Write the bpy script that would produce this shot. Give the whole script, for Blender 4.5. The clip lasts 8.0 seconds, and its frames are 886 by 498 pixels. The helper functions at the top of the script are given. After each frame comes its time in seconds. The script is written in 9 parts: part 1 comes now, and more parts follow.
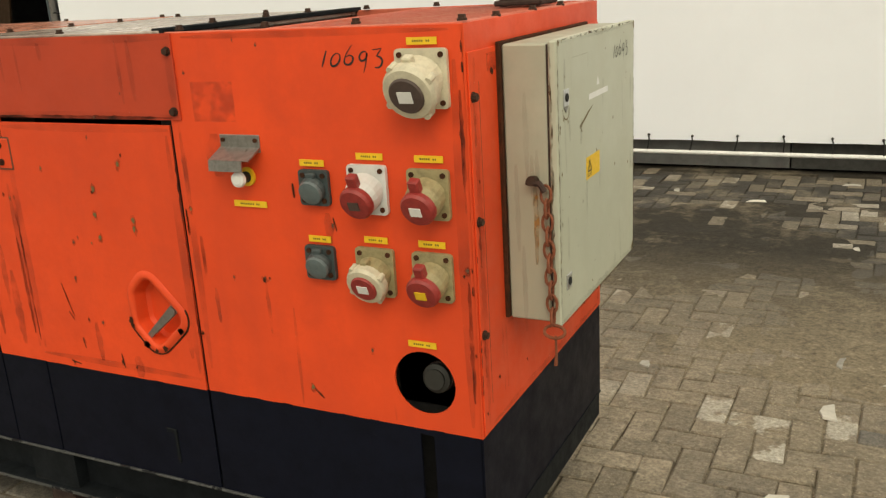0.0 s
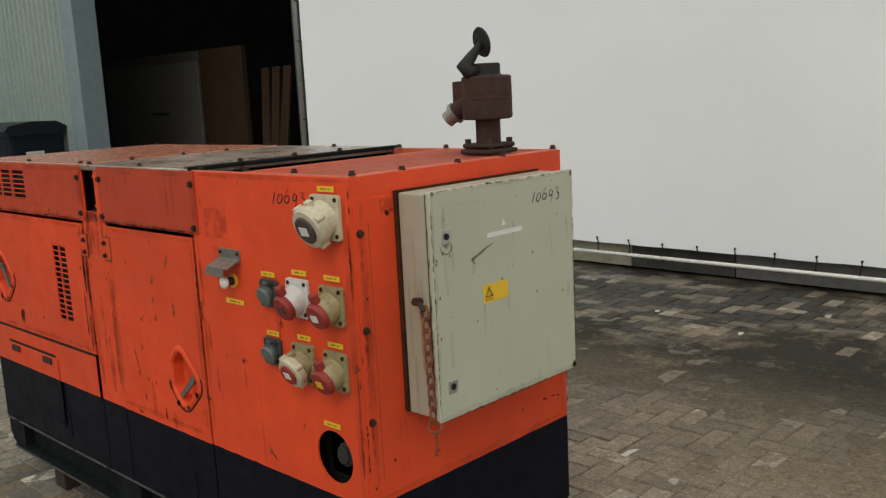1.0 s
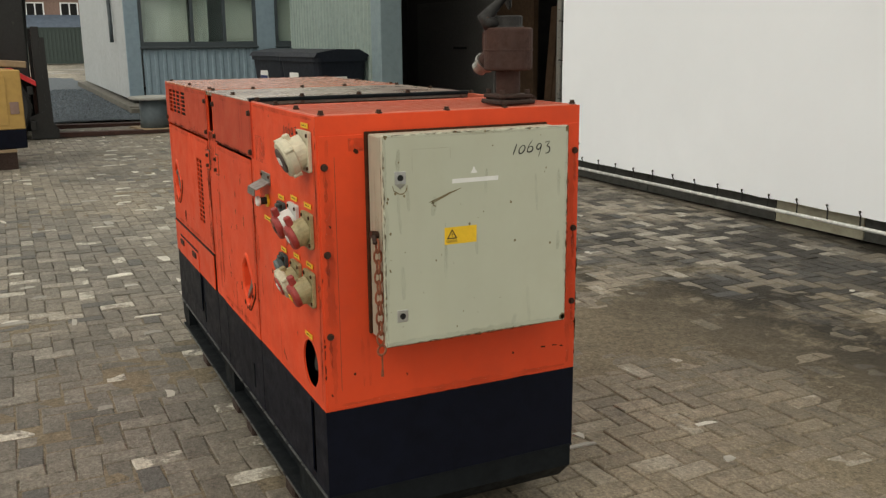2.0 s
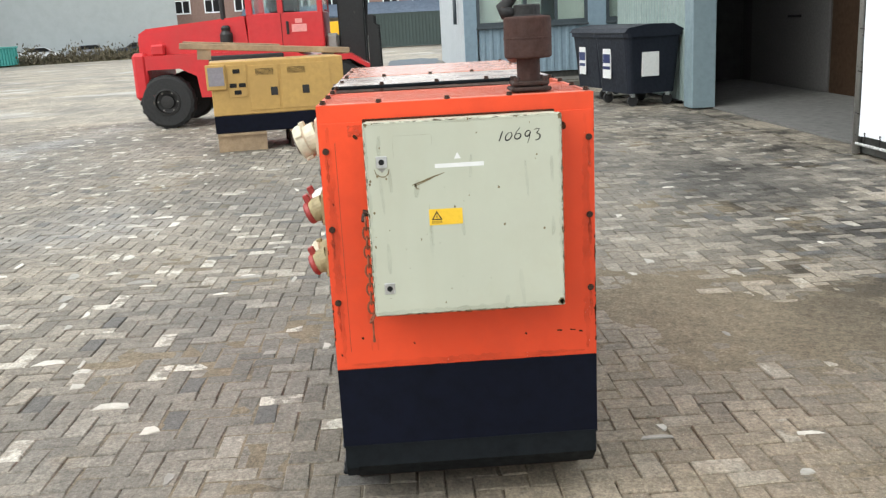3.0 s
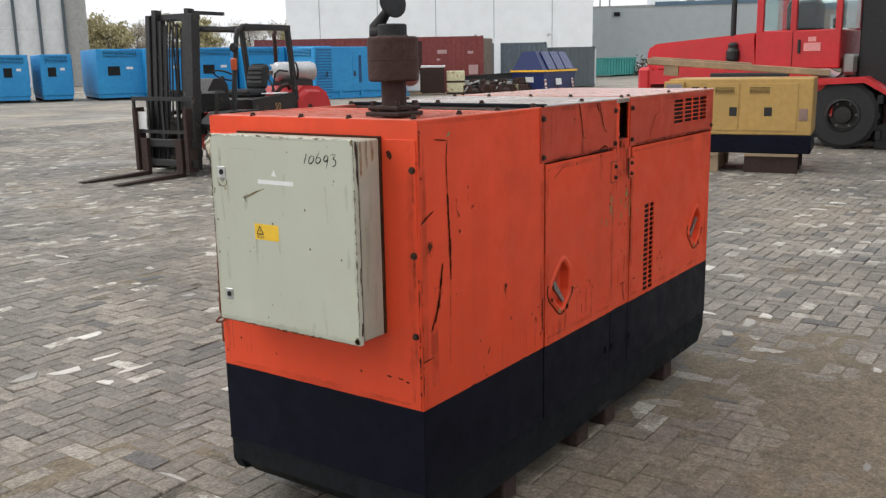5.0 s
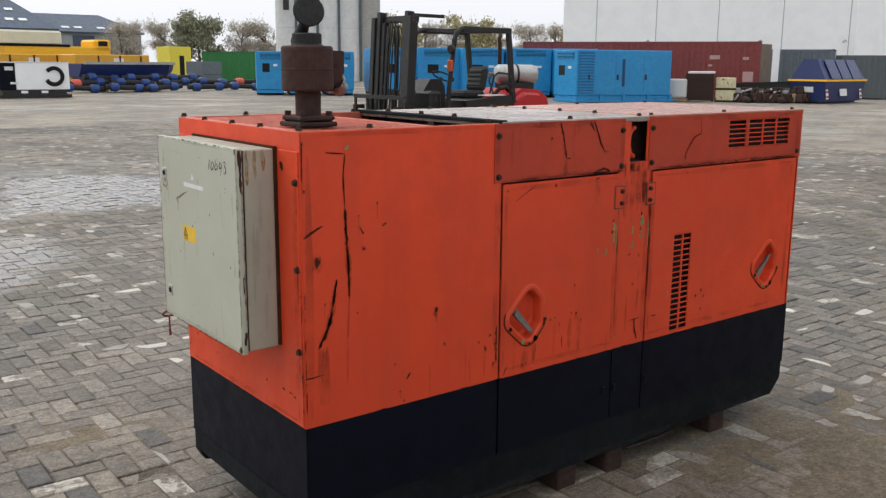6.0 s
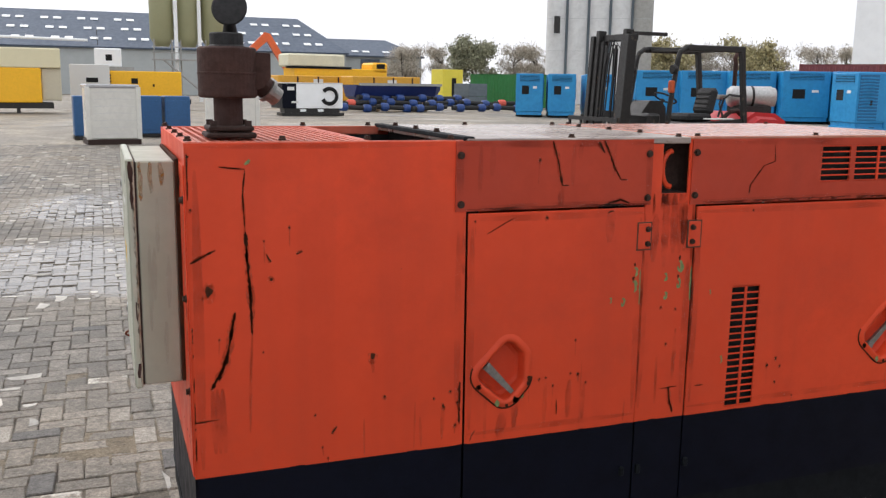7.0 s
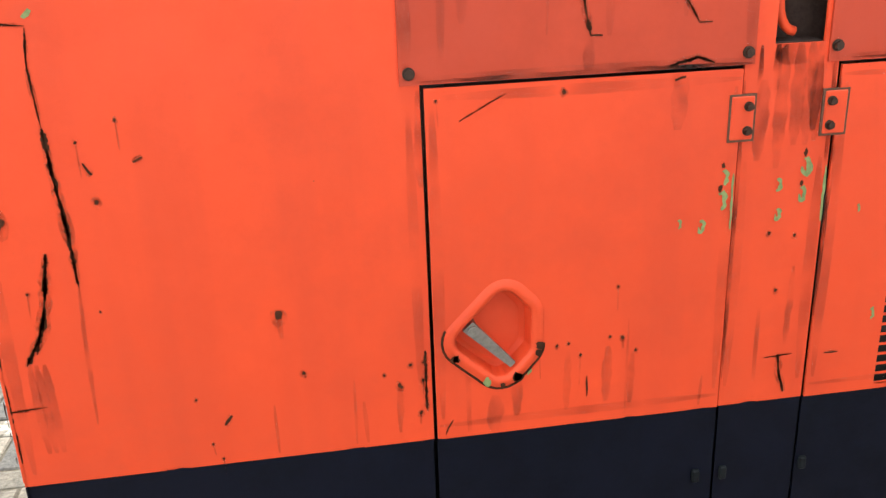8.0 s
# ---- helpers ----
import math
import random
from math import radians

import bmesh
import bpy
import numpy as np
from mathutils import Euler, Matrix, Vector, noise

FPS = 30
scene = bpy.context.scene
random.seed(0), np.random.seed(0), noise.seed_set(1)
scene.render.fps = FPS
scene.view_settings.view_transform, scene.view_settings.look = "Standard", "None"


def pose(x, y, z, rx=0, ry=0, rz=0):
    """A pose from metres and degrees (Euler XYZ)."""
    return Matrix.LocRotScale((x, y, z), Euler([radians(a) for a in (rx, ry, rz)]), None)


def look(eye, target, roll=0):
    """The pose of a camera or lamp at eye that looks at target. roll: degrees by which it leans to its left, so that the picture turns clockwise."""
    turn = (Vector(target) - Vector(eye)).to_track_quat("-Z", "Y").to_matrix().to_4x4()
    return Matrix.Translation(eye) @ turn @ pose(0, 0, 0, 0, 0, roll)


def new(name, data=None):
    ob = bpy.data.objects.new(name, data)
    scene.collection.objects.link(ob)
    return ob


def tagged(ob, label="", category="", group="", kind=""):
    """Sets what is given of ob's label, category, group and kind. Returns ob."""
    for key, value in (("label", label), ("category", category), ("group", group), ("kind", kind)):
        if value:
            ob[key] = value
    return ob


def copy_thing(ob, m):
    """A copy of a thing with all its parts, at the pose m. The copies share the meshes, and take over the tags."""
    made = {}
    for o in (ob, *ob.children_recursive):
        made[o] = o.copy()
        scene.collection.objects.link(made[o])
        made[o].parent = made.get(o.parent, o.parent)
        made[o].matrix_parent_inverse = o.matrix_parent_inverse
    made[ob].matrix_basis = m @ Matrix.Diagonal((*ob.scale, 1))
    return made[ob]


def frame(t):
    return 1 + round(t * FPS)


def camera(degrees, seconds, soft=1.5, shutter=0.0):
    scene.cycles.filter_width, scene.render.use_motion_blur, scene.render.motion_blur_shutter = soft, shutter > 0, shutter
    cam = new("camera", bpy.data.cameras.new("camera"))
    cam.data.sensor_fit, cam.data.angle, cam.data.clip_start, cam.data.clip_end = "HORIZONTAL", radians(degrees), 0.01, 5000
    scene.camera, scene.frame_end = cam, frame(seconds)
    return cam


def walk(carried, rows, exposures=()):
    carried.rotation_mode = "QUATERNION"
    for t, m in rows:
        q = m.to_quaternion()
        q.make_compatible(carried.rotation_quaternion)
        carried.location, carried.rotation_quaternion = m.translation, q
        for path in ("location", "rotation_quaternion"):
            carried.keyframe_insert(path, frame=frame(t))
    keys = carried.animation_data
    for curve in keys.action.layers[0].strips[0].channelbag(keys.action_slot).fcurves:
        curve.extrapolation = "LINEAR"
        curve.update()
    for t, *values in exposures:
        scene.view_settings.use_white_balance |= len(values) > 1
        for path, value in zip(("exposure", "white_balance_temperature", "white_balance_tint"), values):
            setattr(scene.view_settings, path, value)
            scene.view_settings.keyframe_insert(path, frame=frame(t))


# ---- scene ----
cam = camera(51.9, 8.0, soft=1.3)
PATH = [
    (0, (0.113, -0.047, 1.517), (-0.748, 1.664, 0.943), -3.4),
    (0.2, (0.3, -0.03, 1.553), (-0.617, 1.667, 1.025), -3.2),
    (0.5, (0.599, -0.004, 1.595), (-0.469, 1.65, 1.244), -2.6),
    (0.8, (0.924, 0.035, 1.616), (-0.34, 1.535, 1.222), -2.0),
    (1, (1.119, 0.102, 1.632), (-0.252, 1.518, 1.29), -2.9),
    (1.2, (1.273, 0.22, 1.659), (-0.175, 1.563, 1.345), -2.8),
    (1.5, (1.475, 0.439, 1.687), (-0.092, 1.647, 1.397), -3.1),
    (2, (1.847, 0.802, 1.639), (0.087, 1.64, 1.189), -0.5),
    (2.2, (1.972, 1.0, 1.613), (0.14, 1.657, 1.155), -0.7),
    (3.3, (2.322, 2.191, 1.673), (0.375, 2.075, 1.228), -3.4),
    (3.5, (2.299, 2.418, 1.644), (0.357, 2.17, 1.233), -3.0),
    (3.8, (2.208, 2.781, 1.646), (0.307, 2.336, 1.208), -1.9),
    (4, (2.127, 3.024, 1.647), (0.248, 2.472, 1.239), -2.5),
    (4.5, (1.868, 3.574, 1.631), (0.119, 2.705, 1.201), -2.3),
    (4.7, (1.715, 3.769, 1.592), (0.02, 2.799, 1.164), -1.3),
    (5.8, (0.83, 4.693, 1.615), (-0.442, 3.192, 1.256), -0.9),
    (6, (0.613, 4.781, 1.618), (-0.581, 3.226, 1.222), 0.4),
    (6.2, (0.394, 4.873, 1.617), (-0.72, 3.263, 1.208), 0.2),
    (6.5, (0.068, 4.952, 1.608), (-0.873, 3.232, 1.214), 0.7),
    (6.8, (-0.252, 4.913, 1.591), (-0.987, 3.094, 1.204), 0.1),
    (7, (-0.448, 4.841, 1.578), (-1.139, 2.998, 1.225), 0.8),
    (7.2, (-0.621, 4.729, 1.567), (-1.276, 2.879, 1.182), 1.0),
    (7.5, (-0.849, 4.498, 1.549), (-1.368, 2.625, 1.075), -2.4),
    (8, (-1.204, 4.01, 1.504), (-1.481, 2.155, 0.809), -2.1),
]
EXPOSURES = [(0.0, -0.03, 8200, 3), (0.2, -0.20, 7800, 4), (0.5, -0.35, 7250, 5), (1.0, -0.52, 7050, 5), (1.5, -0.58, 6900, 5), (2.0, -0.27, 7350, 5), (2.2, -0.12, 7150, 5), (3.3, 0.80, 6250, 6), (3.5, 0.77, 6200, 6), (3.8, 0.20, 6150, 7), (4.0, 0.43, 6150, 7), (4.5, 0.07, 6250, 8), (4.7, 0.10, 6300, 9), (5.8, 0.20, 6400, 11), (6.0, -0.05, 6400, 11), (7.0, 0.13, 6400, 13), (7.6, 0.20, 6400, 13), (7.8, 0.45, 6500, 10), (8.0, 1.36, 6600, 6)]
walk(cam, [(t, look(eye, target, roll)) for t, eye, target, roll in PATH], EXPOSURES)

# ---- light: a bright overcast sky ----
SUN_EL, SUN_AZ = 48.0, 150.0
world = bpy.data.worlds.new("overcast_sky")
scene.world = world
world.use_nodes = True
wn, wl = world.node_tree.nodes, world.node_tree.links
sky = wn.new("ShaderNodeTexSky")
sky.sky_type, sky.sun_disc = "NISHITA", False
sky.sun_elevation, sky.sun_rotation = radians(SUN_EL), radians(SUN_AZ)
sky.air_density, sky.dust_density, sky.ozone_density = 1.0, 6.0, 1.0
grey = wn.new("ShaderNodeHueSaturation")
grey.inputs["Saturation"].default_value = 0.12
grey.inputs["Value"].default_value = 1.0
veil = wn.new("ShaderNodeMix")
veil.data_type = "RGBA"
veil.inputs[0].default_value = 0.65
veil.inputs[7].default_value = (11.0, 11.2, 11.5, 1)
wl.new(sky.outputs[0], grey.inputs["Color"])
wl.new(grey.outputs[0], veil.inputs[6])
wl.new(veil.outputs[2], wn["Background"].inputs["Color"])
wn["Background"].inputs["Strength"].default_value = 0.125
sun = new("sun", bpy.data.lights.new("sun", "SUN"))
sun.data.energy, sun.data.angle, sun.data.color = 0.6, radians(25), (1.0, 0.96, 0.9)
az, el = radians(SUN_AZ), radians(SUN_EL)
sun.matrix_basis = look((0, 0, 20), Vector((0, 0, 20)) - Vector((math.sin(az) * math.cos(el), math.cos(az) * math.cos(el), math.sin(el))))

# ---- materials ----
def lin(v):
    return (*v, 1.0)


def M(name, col, rough=0.6, metal=0.0, var=0.2, s1=1.5, s2=22.0, bump=0.06, bs=90.0, wear=None, amt=0.0, ws=5.0, tone=None, rnd=0.0, island=0.0, spec=0.5, streak=None):
    """Colour with large and fine variation, a wear colour in patches, fine relief; rnd and island vary it piece by piece."""
    m = bpy.data.materials.new(name)
    m.use_nodes = True
    n, l = m.node_tree.nodes, m.node_tree.links
    b = n["Principled BSDF"]
    b.inputs["Metallic"].default_value = metal
    b.inputs["Specular IOR Level"].default_value = spec
    geo = n.new("ShaderNodeNewGeometry")

    def noise_at(scale, detail=5.0, rough_=0.6):
        t = n.new("ShaderNodeTexNoise")
        t.inputs["Scale"].default_value, t.inputs["Detail"].default_value, t.inputs["Roughness"].default_value = scale, detail, rough_
        l.new(geo.outputs["Position"], t.inputs["Vector"])
        return t

    def ranged(sock, a, b_, c, d):
        r = n.new("ShaderNodeMapRange")
        for i, v in enumerate((a, b_, c, d)):
            r.inputs[1 + i].default_value = v
        l.new(sock, r.inputs[0])
        return r.outputs[0]

    def mixed(fac, a, b_):
        x = n.new("ShaderNodeMix")
        x.data_type = "RGBA"
        for sock, v in ((x.inputs[0], fac), (x.inputs[6], a), (x.inputs[7], b_)):
            if isinstance(v, (tuple, float)):
                sock.default_value = v
            else:
                l.new(v, sock)
        return x.outputs[2]

    dark = tuple(c * (1 - var) for c in col)
    other = tone if tone else tuple(min(1.0, c * (1 + var * 0.6)) for c in col)
    big = noise_at(s1)
    fine = noise_at(s2, 6.0, 0.7)
    c = mixed(ranged(big.outputs[0], 0.35, 0.65, 0.0, 1.0), lin(col), lin(other))
    c = mixed(ranged(fine.outputs[0], 0.42, 0.75, 0.0, 1.0), c, lin(dark))
    if streak:
        st = n.new("ShaderNodeVectorMath")
        st.operation = "MULTIPLY"
        st.inputs[1].default_value = (9.0, 9.0, 0.7)
        l.new(geo.outputs["Position"], st.inputs[0])
        sn = n.new("ShaderNodeTexNoise")
        sn.inputs["Scale"].default_value, sn.inputs["Detail"].default_value = 1.0, 7.0
        l.new(st.outputs[0], sn.inputs["Vector"])
        c = mixed(ranged(sn.outputs[0], 0.50, 0.80, 0.0, 0.26), c, lin(streak))
        cloud = noise_at(2.4, 6.0, 0.7)
        c = mixed(ranged(cloud.outputs[0], 0.5, 0.75, 0.0, 0.32), c, lin(streak))
    if rnd or island:
        src = n.new("ShaderNodeObjectInfo").outputs["Random"] if rnd else geo.outputs["Random Per Island"]
        h = n.new("ShaderNodeHueSaturation")
        k = rnd or island
        l.new(ranged(src, 0, 1, 1 - k, 1 + k), h.inputs["Value"])
        l.new(c, h.inputs["Color"])
        c = h.outputs[0]
    rsock = ranged(fine.outputs[0], 0.3, 0.7, max(0.02, rough - 0.1), min(1.0, rough + 0.12))
    if wear and amt > 0:
        w = noise_at(ws, 8.0, 0.68)
        mask = ranged(w.outputs[0], 0.74 - amt, 0.77 - amt, 0.0, 1.0)
        c = mixed(mask, c, lin(wear))
        x = n.new("ShaderNodeMath")
        x.operation = "MAXIMUM"
        l.new(rsock, x.inputs[0])
        l.new(ranged(mask, 0, 1, 0, 0.85), x.inputs[1])
        rsock = x.outputs[0]
    l.new(c, b.inputs["Base Color"])
    l.new(rsock, b.inputs["Roughness"])
    if bump:
        bp = n.new("ShaderNodeBump")
        bp.inputs["Strength"].default_value, bp.inputs["Distance"].default_value = bump, 0.01
        l.new(noise_at(bs, 4.0).outputs[0], bp.inputs["Height"])
        l.new(bp.outputs[0], b.inputs["Normal"])
    return m


def glass(name, col=(0.8, 0.9, 0.88)):
    m = bpy.data.materials.new(name)
    m.use_nodes = True
    b = m.node_tree.nodes["Principled BSDF"]
    b.inputs["Base Color"].default_value = lin(col)
    b.inputs["Transmission Weight"].default_value = 1.0
    b.inputs["Roughness"].default_value = 0.03
    b.inputs["IOR"].default_value = 1.45
    return m


RUST = (0.09, 0.035, 0.016)
orange = M("orange_paint", (0.85, 0.081, 0.024), 0.45, var=0.16, s1=1.1, s2=9, bump=0.03, bs=40, tone=(0.66, 0.07, 0.025), wear=(0.12, 0.04, 0.02), amt=0.03, ws=22, spec=0.26, streak=(0.42, 0.047, 0.024))
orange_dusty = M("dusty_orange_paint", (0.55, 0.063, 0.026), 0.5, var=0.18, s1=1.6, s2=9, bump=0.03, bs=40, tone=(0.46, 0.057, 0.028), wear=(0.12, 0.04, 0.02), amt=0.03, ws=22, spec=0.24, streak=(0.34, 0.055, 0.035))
orange_top = M("weathered_orange_paint", (0.48, 0.17, 0.10), 0.24, var=0.3, s1=2.5, s2=14, bump=0.05, tone=(0.42, 0.16, 0.10), wear=(0.16, 0.07, 0.045), amt=0.06, ws=9)
orange_grate = M("faded_red_paint", (0.66, 0.11, 0.055), 0.5, var=0.25, s1=3, s2=20, tone=(0.55, 0.15, 0.09), wear=RUST, amt=0.03, ws=14)
# Pale blotches carry sky sheen in the colour of the wet roof.
roof_white = M("worn_roof_sheet_sky_sheen", (0.46, 0.38, 0.32), 0.27, var=0.5, s1=3.2, s2=5, bump=0, tone=(0.16, 0.085, 0.06), wear=(0.09, 0.055, 0.04), amt=0.09, ws=3.4, spec=0.9)
navy = M("dark_navy_paint", (0.0046, 0.0058, 0.0122), 0.45, var=0.35, s1=1.6, s2=12, bump=0.04, wear=(0.02, 0.02, 0.024), amt=0.03, ws=9, spec=0.10)
skid = M("grimy_dark_frame_paint", (0.0065, 0.0085, 0.0105), 0.65, var=0.4, s1=3, s2=18, wear=(0.035, 0.033, 0.03), amt=0.04, ws=7, spec=0.15)
cream = M("pale_grey_enamel", (0.50, 0.515, 0.415), 0.4, var=0.07, s1=1.8, s2=7, bump=0.02, tone=(0.45, 0.465, 0.37), wear=(0.22, 0.19, 0.13), amt=0.02, ws=26, streak=(0.40, 0.38, 0.28))
# Cabinet sides: grimy, with the sides' shade also put into a darker base.
shaded_grimy_cream = M("shaded_grimy_enamel", (0.43, 0.43, 0.34), 0.5, var=0.15, s1=3, s2=12, bump=0.02, tone=(0.36, 0.35, 0.27), wear=(0.18, 0.14, 0.08), amt=0.04, ws=14, streak=(0.26, 0.24, 0.17))
rust = M("brown_rust", (0.058, 0.021, 0.013), 0.8, var=0.45, s1=7, s2=40, bump=0.15, bs=180, tone=(0.036, 0.015, 0.011))
rust_dark = M("dark_sooty_rust", (0.035, 0.018, 0.013), 0.85, var=0.5, s1=9, s2=50, bump=0.2, bs=150)
rust_orange = M("orange_rust_stain", (0.28, 0.09, 0.02), 0.9, var=0.4, s1=20, s2=80, bump=0.1)
soot = M("black_cast_iron", (0.012, 0.011, 0.011), 0.7, var=0.4, s1=12, s2=60, bump=0.2)
chip = M("bare_chipped_metal", (0.040, 0.018, 0.010), 0.85, var=0.5, s1=30, s2=120, bump=0.15, tone=(0.095, 0.030, 0.014), spec=0.12)
olive_chip = M("olive_primer_chip", (0.17, 0.12, 0.045), 0.8, var=0.4, s1=30, s2=90, bump=0)
brown_chip = M("brown_primer_chip", (0.12, 0.05, 0.028), 0.8, var=0.4, s1=30, s2=90, bump=0)
chain_rust = M("red_brown_chain_rust", (0.20, 0.058, 0.026), 0.8, var=0.5, s1=30, s2=90)
green_chip = M("green_primer", (0.20, 0.25, 0.095), 0.7, var=0.4, s1=30, s2=90)
# Near black: painted depth shade in gaps, also black glass and slots.
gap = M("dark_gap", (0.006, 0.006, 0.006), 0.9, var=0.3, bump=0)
bolt_m = M("rusty_bolt_steel", (0.055, 0.028, 0.018), 0.6, 0.5, var=0.5, s1=50, s2=200, bump=0.1)
steel = M("worn_grey_steel", (0.30, 0.29, 0.27), 0.42, 0.85, var=0.3, s1=14, s2=60, wear=RUST, amt=0.08, ws=30)
bright_steel = M("galvanised_steel", (0.62, 0.63, 0.63), 0.33, 0.9, var=0.2, s1=6, s2=40)
socket_grey = M("grey_blue_plastic", (0.042, 0.058, 0.060), 0.5, var=0.2, s1=20, s2=80, bump=0.02)
plastic_white = M("aged_ivory_plastic", (0.56, 0.51, 0.38), 0.45, var=0.22, s1=14, s2=50, bump=0.02, wear=(0.25, 0.2, 0.12), amt=0.04, ws=30)
plastic_clean = M("light_grey_plastic", (0.62, 0.62, 0.6), 0.4, var=0.08, s1=14, s2=50, bump=0.01)
plastic_red = M("red_plastic", (0.29, 0.030, 0.026), 0.45, var=0.3, s1=16, s2=60, bump=0.02, wear=(0.26, 0.17, 0.10), amt=0.05, ws=24)
plastic_brown = M("brown_grey_plastic", (0.075, 0.05, 0.042), 0.5, var=0.2, s1=16, s2=60, bump=0.02)
olive_grey = M("dirty_socket_plate", (0.30, 0.25, 0.13), 0.55, var=0.35, s1=16, s2=50, bump=0.03)
yellow_label = M("yellow_label", (0.80, 0.50, 0.03), 0.45, var=0.12, s1=20, s2=80, bump=0)
black_ink = M("black_ink", (0.012, 0.012, 0.012), 0.6, var=0.3, bump=0)
white_label = M("white_label", (0.72, 0.72, 0.70), 0.5, var=0.08, s1=20, bump=0)
rubber = M("black_rubber", (0.022, 0.022, 0.022), 0.8, var=0.35, s1=6, s2=40, bump=0.1)
dusty_rubber = M("pale_worn_rubber", (0.30, 0.28, 0.24), 0.85, var=0.35, s1=6, s2=30, bump=0.15)
black_metal = M("black_steel", (0.022, 0.021, 0.020), 0.5, 0.2, var=0.4, s1=5, s2=30, wear=(0.11, 0.085, 0.065), amt=0.11, ws=7)
truck_red = M("red_machine_paint", (0.62, 0.022, 0.028), 0.38, var=0.15, s1=1.4, s2=10, tone=(0.50, 0.03, 0.03))
truck_yellow = M("mustard_machine_paint", (0.52, 0.32, 0.09), 0.5, var=0.2, s1=1.5, s2=12, tone=(0.44, 0.27, 0.08))
bright_yellow = M("yellow_machine_paint", (0.90, 0.48, 0.012), 0.45, var=0.1, s1=1, s2=8)
genset_blue = M("blue_machine_paint", (0.012, 0.235, 0.53), 0.42, var=0.15, s1=0.8, s2=6, tone=(0.02, 0.28, 0.57))
skip_blue = M("navy_skip_paint", (0.008, 0.020, 0.105), 0.4, var=0.2, s1=1, s2=8)
teal_paint = M("teal_container_paint", (0.08, 0.36, 0.33), 0.55, var=0.2, s1=1, s2=6)
green_paint = M("green_container_paint", (0.02, 0.17, 0.04), 0.55, var=0.2, s1=1, s2=6)
box_red = M("oxide_red_container_paint", (0.22, 0.045, 0.04), 0.6, var=0.25, s1=0.8, s2=8, wear=(0.12, 0.04, 0.03), amt=0.05, ws=3)
box_grey = M("slate_container_paint", (0.11, 0.14, 0.16), 0.6, var=0.2, s1=0.8, s2=6)
timber = M("weathered_timber", (0.42, 0.30, 0.18), 0.8, var=0.35, s1=3, s2=18, bump=0.2, bs=50, tone=(0.24, 0.17, 0.11))
ply = M("brown_board", (0.13, 0.06, 0.025), 0.7, var=0.25, s1=1.5, s2=10)
clad = M("grey_green_cladding", (0.27, 0.34, 0.32), 0.5, var=0.12, s1=0.5, s2=8, tone=(0.31, 0.38, 0.36))
clad_blue = M("grey_blue_cladding", (0.22, 0.30, 0.36), 0.5, var=0.12, s1=0.6, s2=8)
frame_dark = M("dark_window_frame", (0.05, 0.065, 0.075), 0.5, var=0.2)
tarp_white = M("white_tarpaulin", (0.90, 0.93, 0.985), 0.5, var=0.04, s1=0.4, s2=3, bump=0.02, bs=4, tone=(0.85, 0.88, 0.93))
hall_white = M("white_sandwich_panel", (0.88, 0.90, 0.90), 0.5, var=0.06, s1=0.1, s2=1)
hall_grey = M("grey_wall_panel", (0.40, 0.43, 0.43), 0.6, var=0.08, s1=0.1, s2=1)
# Interior walls are near black, so the hall's lack of light is painted in.
dark_wall = M("unlit_interior_wall", (0.042, 0.041, 0.042), 0.9, var=0.3, s1=0.5, s2=4)
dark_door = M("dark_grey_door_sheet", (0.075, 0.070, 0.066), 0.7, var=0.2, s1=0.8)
silo_grey = M("pale_silo_concrete", (0.64, 0.65, 0.65), 0.85, var=0.15, s1=0.3, s2=2)
concrete = M("grey_concrete", (0.34, 0.34, 0.32), 0.85, var=0.2, s1=0.3, s2=3, bump=0.1, bs=20)
slate = M("slate_roof", (0.075, 0.10, 0.14), 0.7, var=0.25, s1=0.2, s2=2)
brick_far = M("brown_brick", (0.26, 0.17, 0.14), 0.85, var=0.25, s1=0.4, s2=5)
olive = M("olive_tank_paint", (0.30, 0.30, 0.17), 0.55, var=0.15, s1=0.4)
bin_dark = M("anthracite_plastic", (0.011, 0.014, 0.022), 0.55, var=0.25, s1=3, s2=20, spec=0.25)
# Brown board darkened to carry the dim light deep inside the hall.
shaded_board = M("shaded_brown_board", (0.045, 0.026, 0.015), 0.8, var=0.3, s1=1.5, s2=10, spec=0.2)
wrap = M("white_wrapped_sheet", (0.74, 0.73, 0.67), 0.2, var=0.12, s1=2, s2=8, bump=0)
curb_dark = M("mossy_dark_plinth", (0.055, 0.055, 0.050), 0.85, var=0.4, s1=2, s2=14)
gravel_m = M("blue_grey_gravel", (0.10, 0.12, 0.14), 0.9, var=0.5, s1=6, s2=30, bump=0.6, bs=25, island=0.35)
# Far foliage colours are lifted; distance haze is painted into them.
leaf_m = M("hazy_olive_leaf", (0.29, 0.295, 0.20), 0.8, var=0.4, s1=0.5, s2=3, island=0.4)
autumn_m = M("hazy_autumn_twig", (0.45, 0.41, 0.34), 0.85, var=0.35, s1=0.5, s2=3, island=0.4)
bark = M("grey_bark", (0.09, 0.075, 0.06), 0.9, var=0.3, s1=4)
pane = glass("window_glass")

# ---- building helpers ----
def world_of(ob):
    return (world_of(ob.parent) @ ob.matrix_parent_inverse if ob.parent else Matrix()) @ ob.matrix_basis


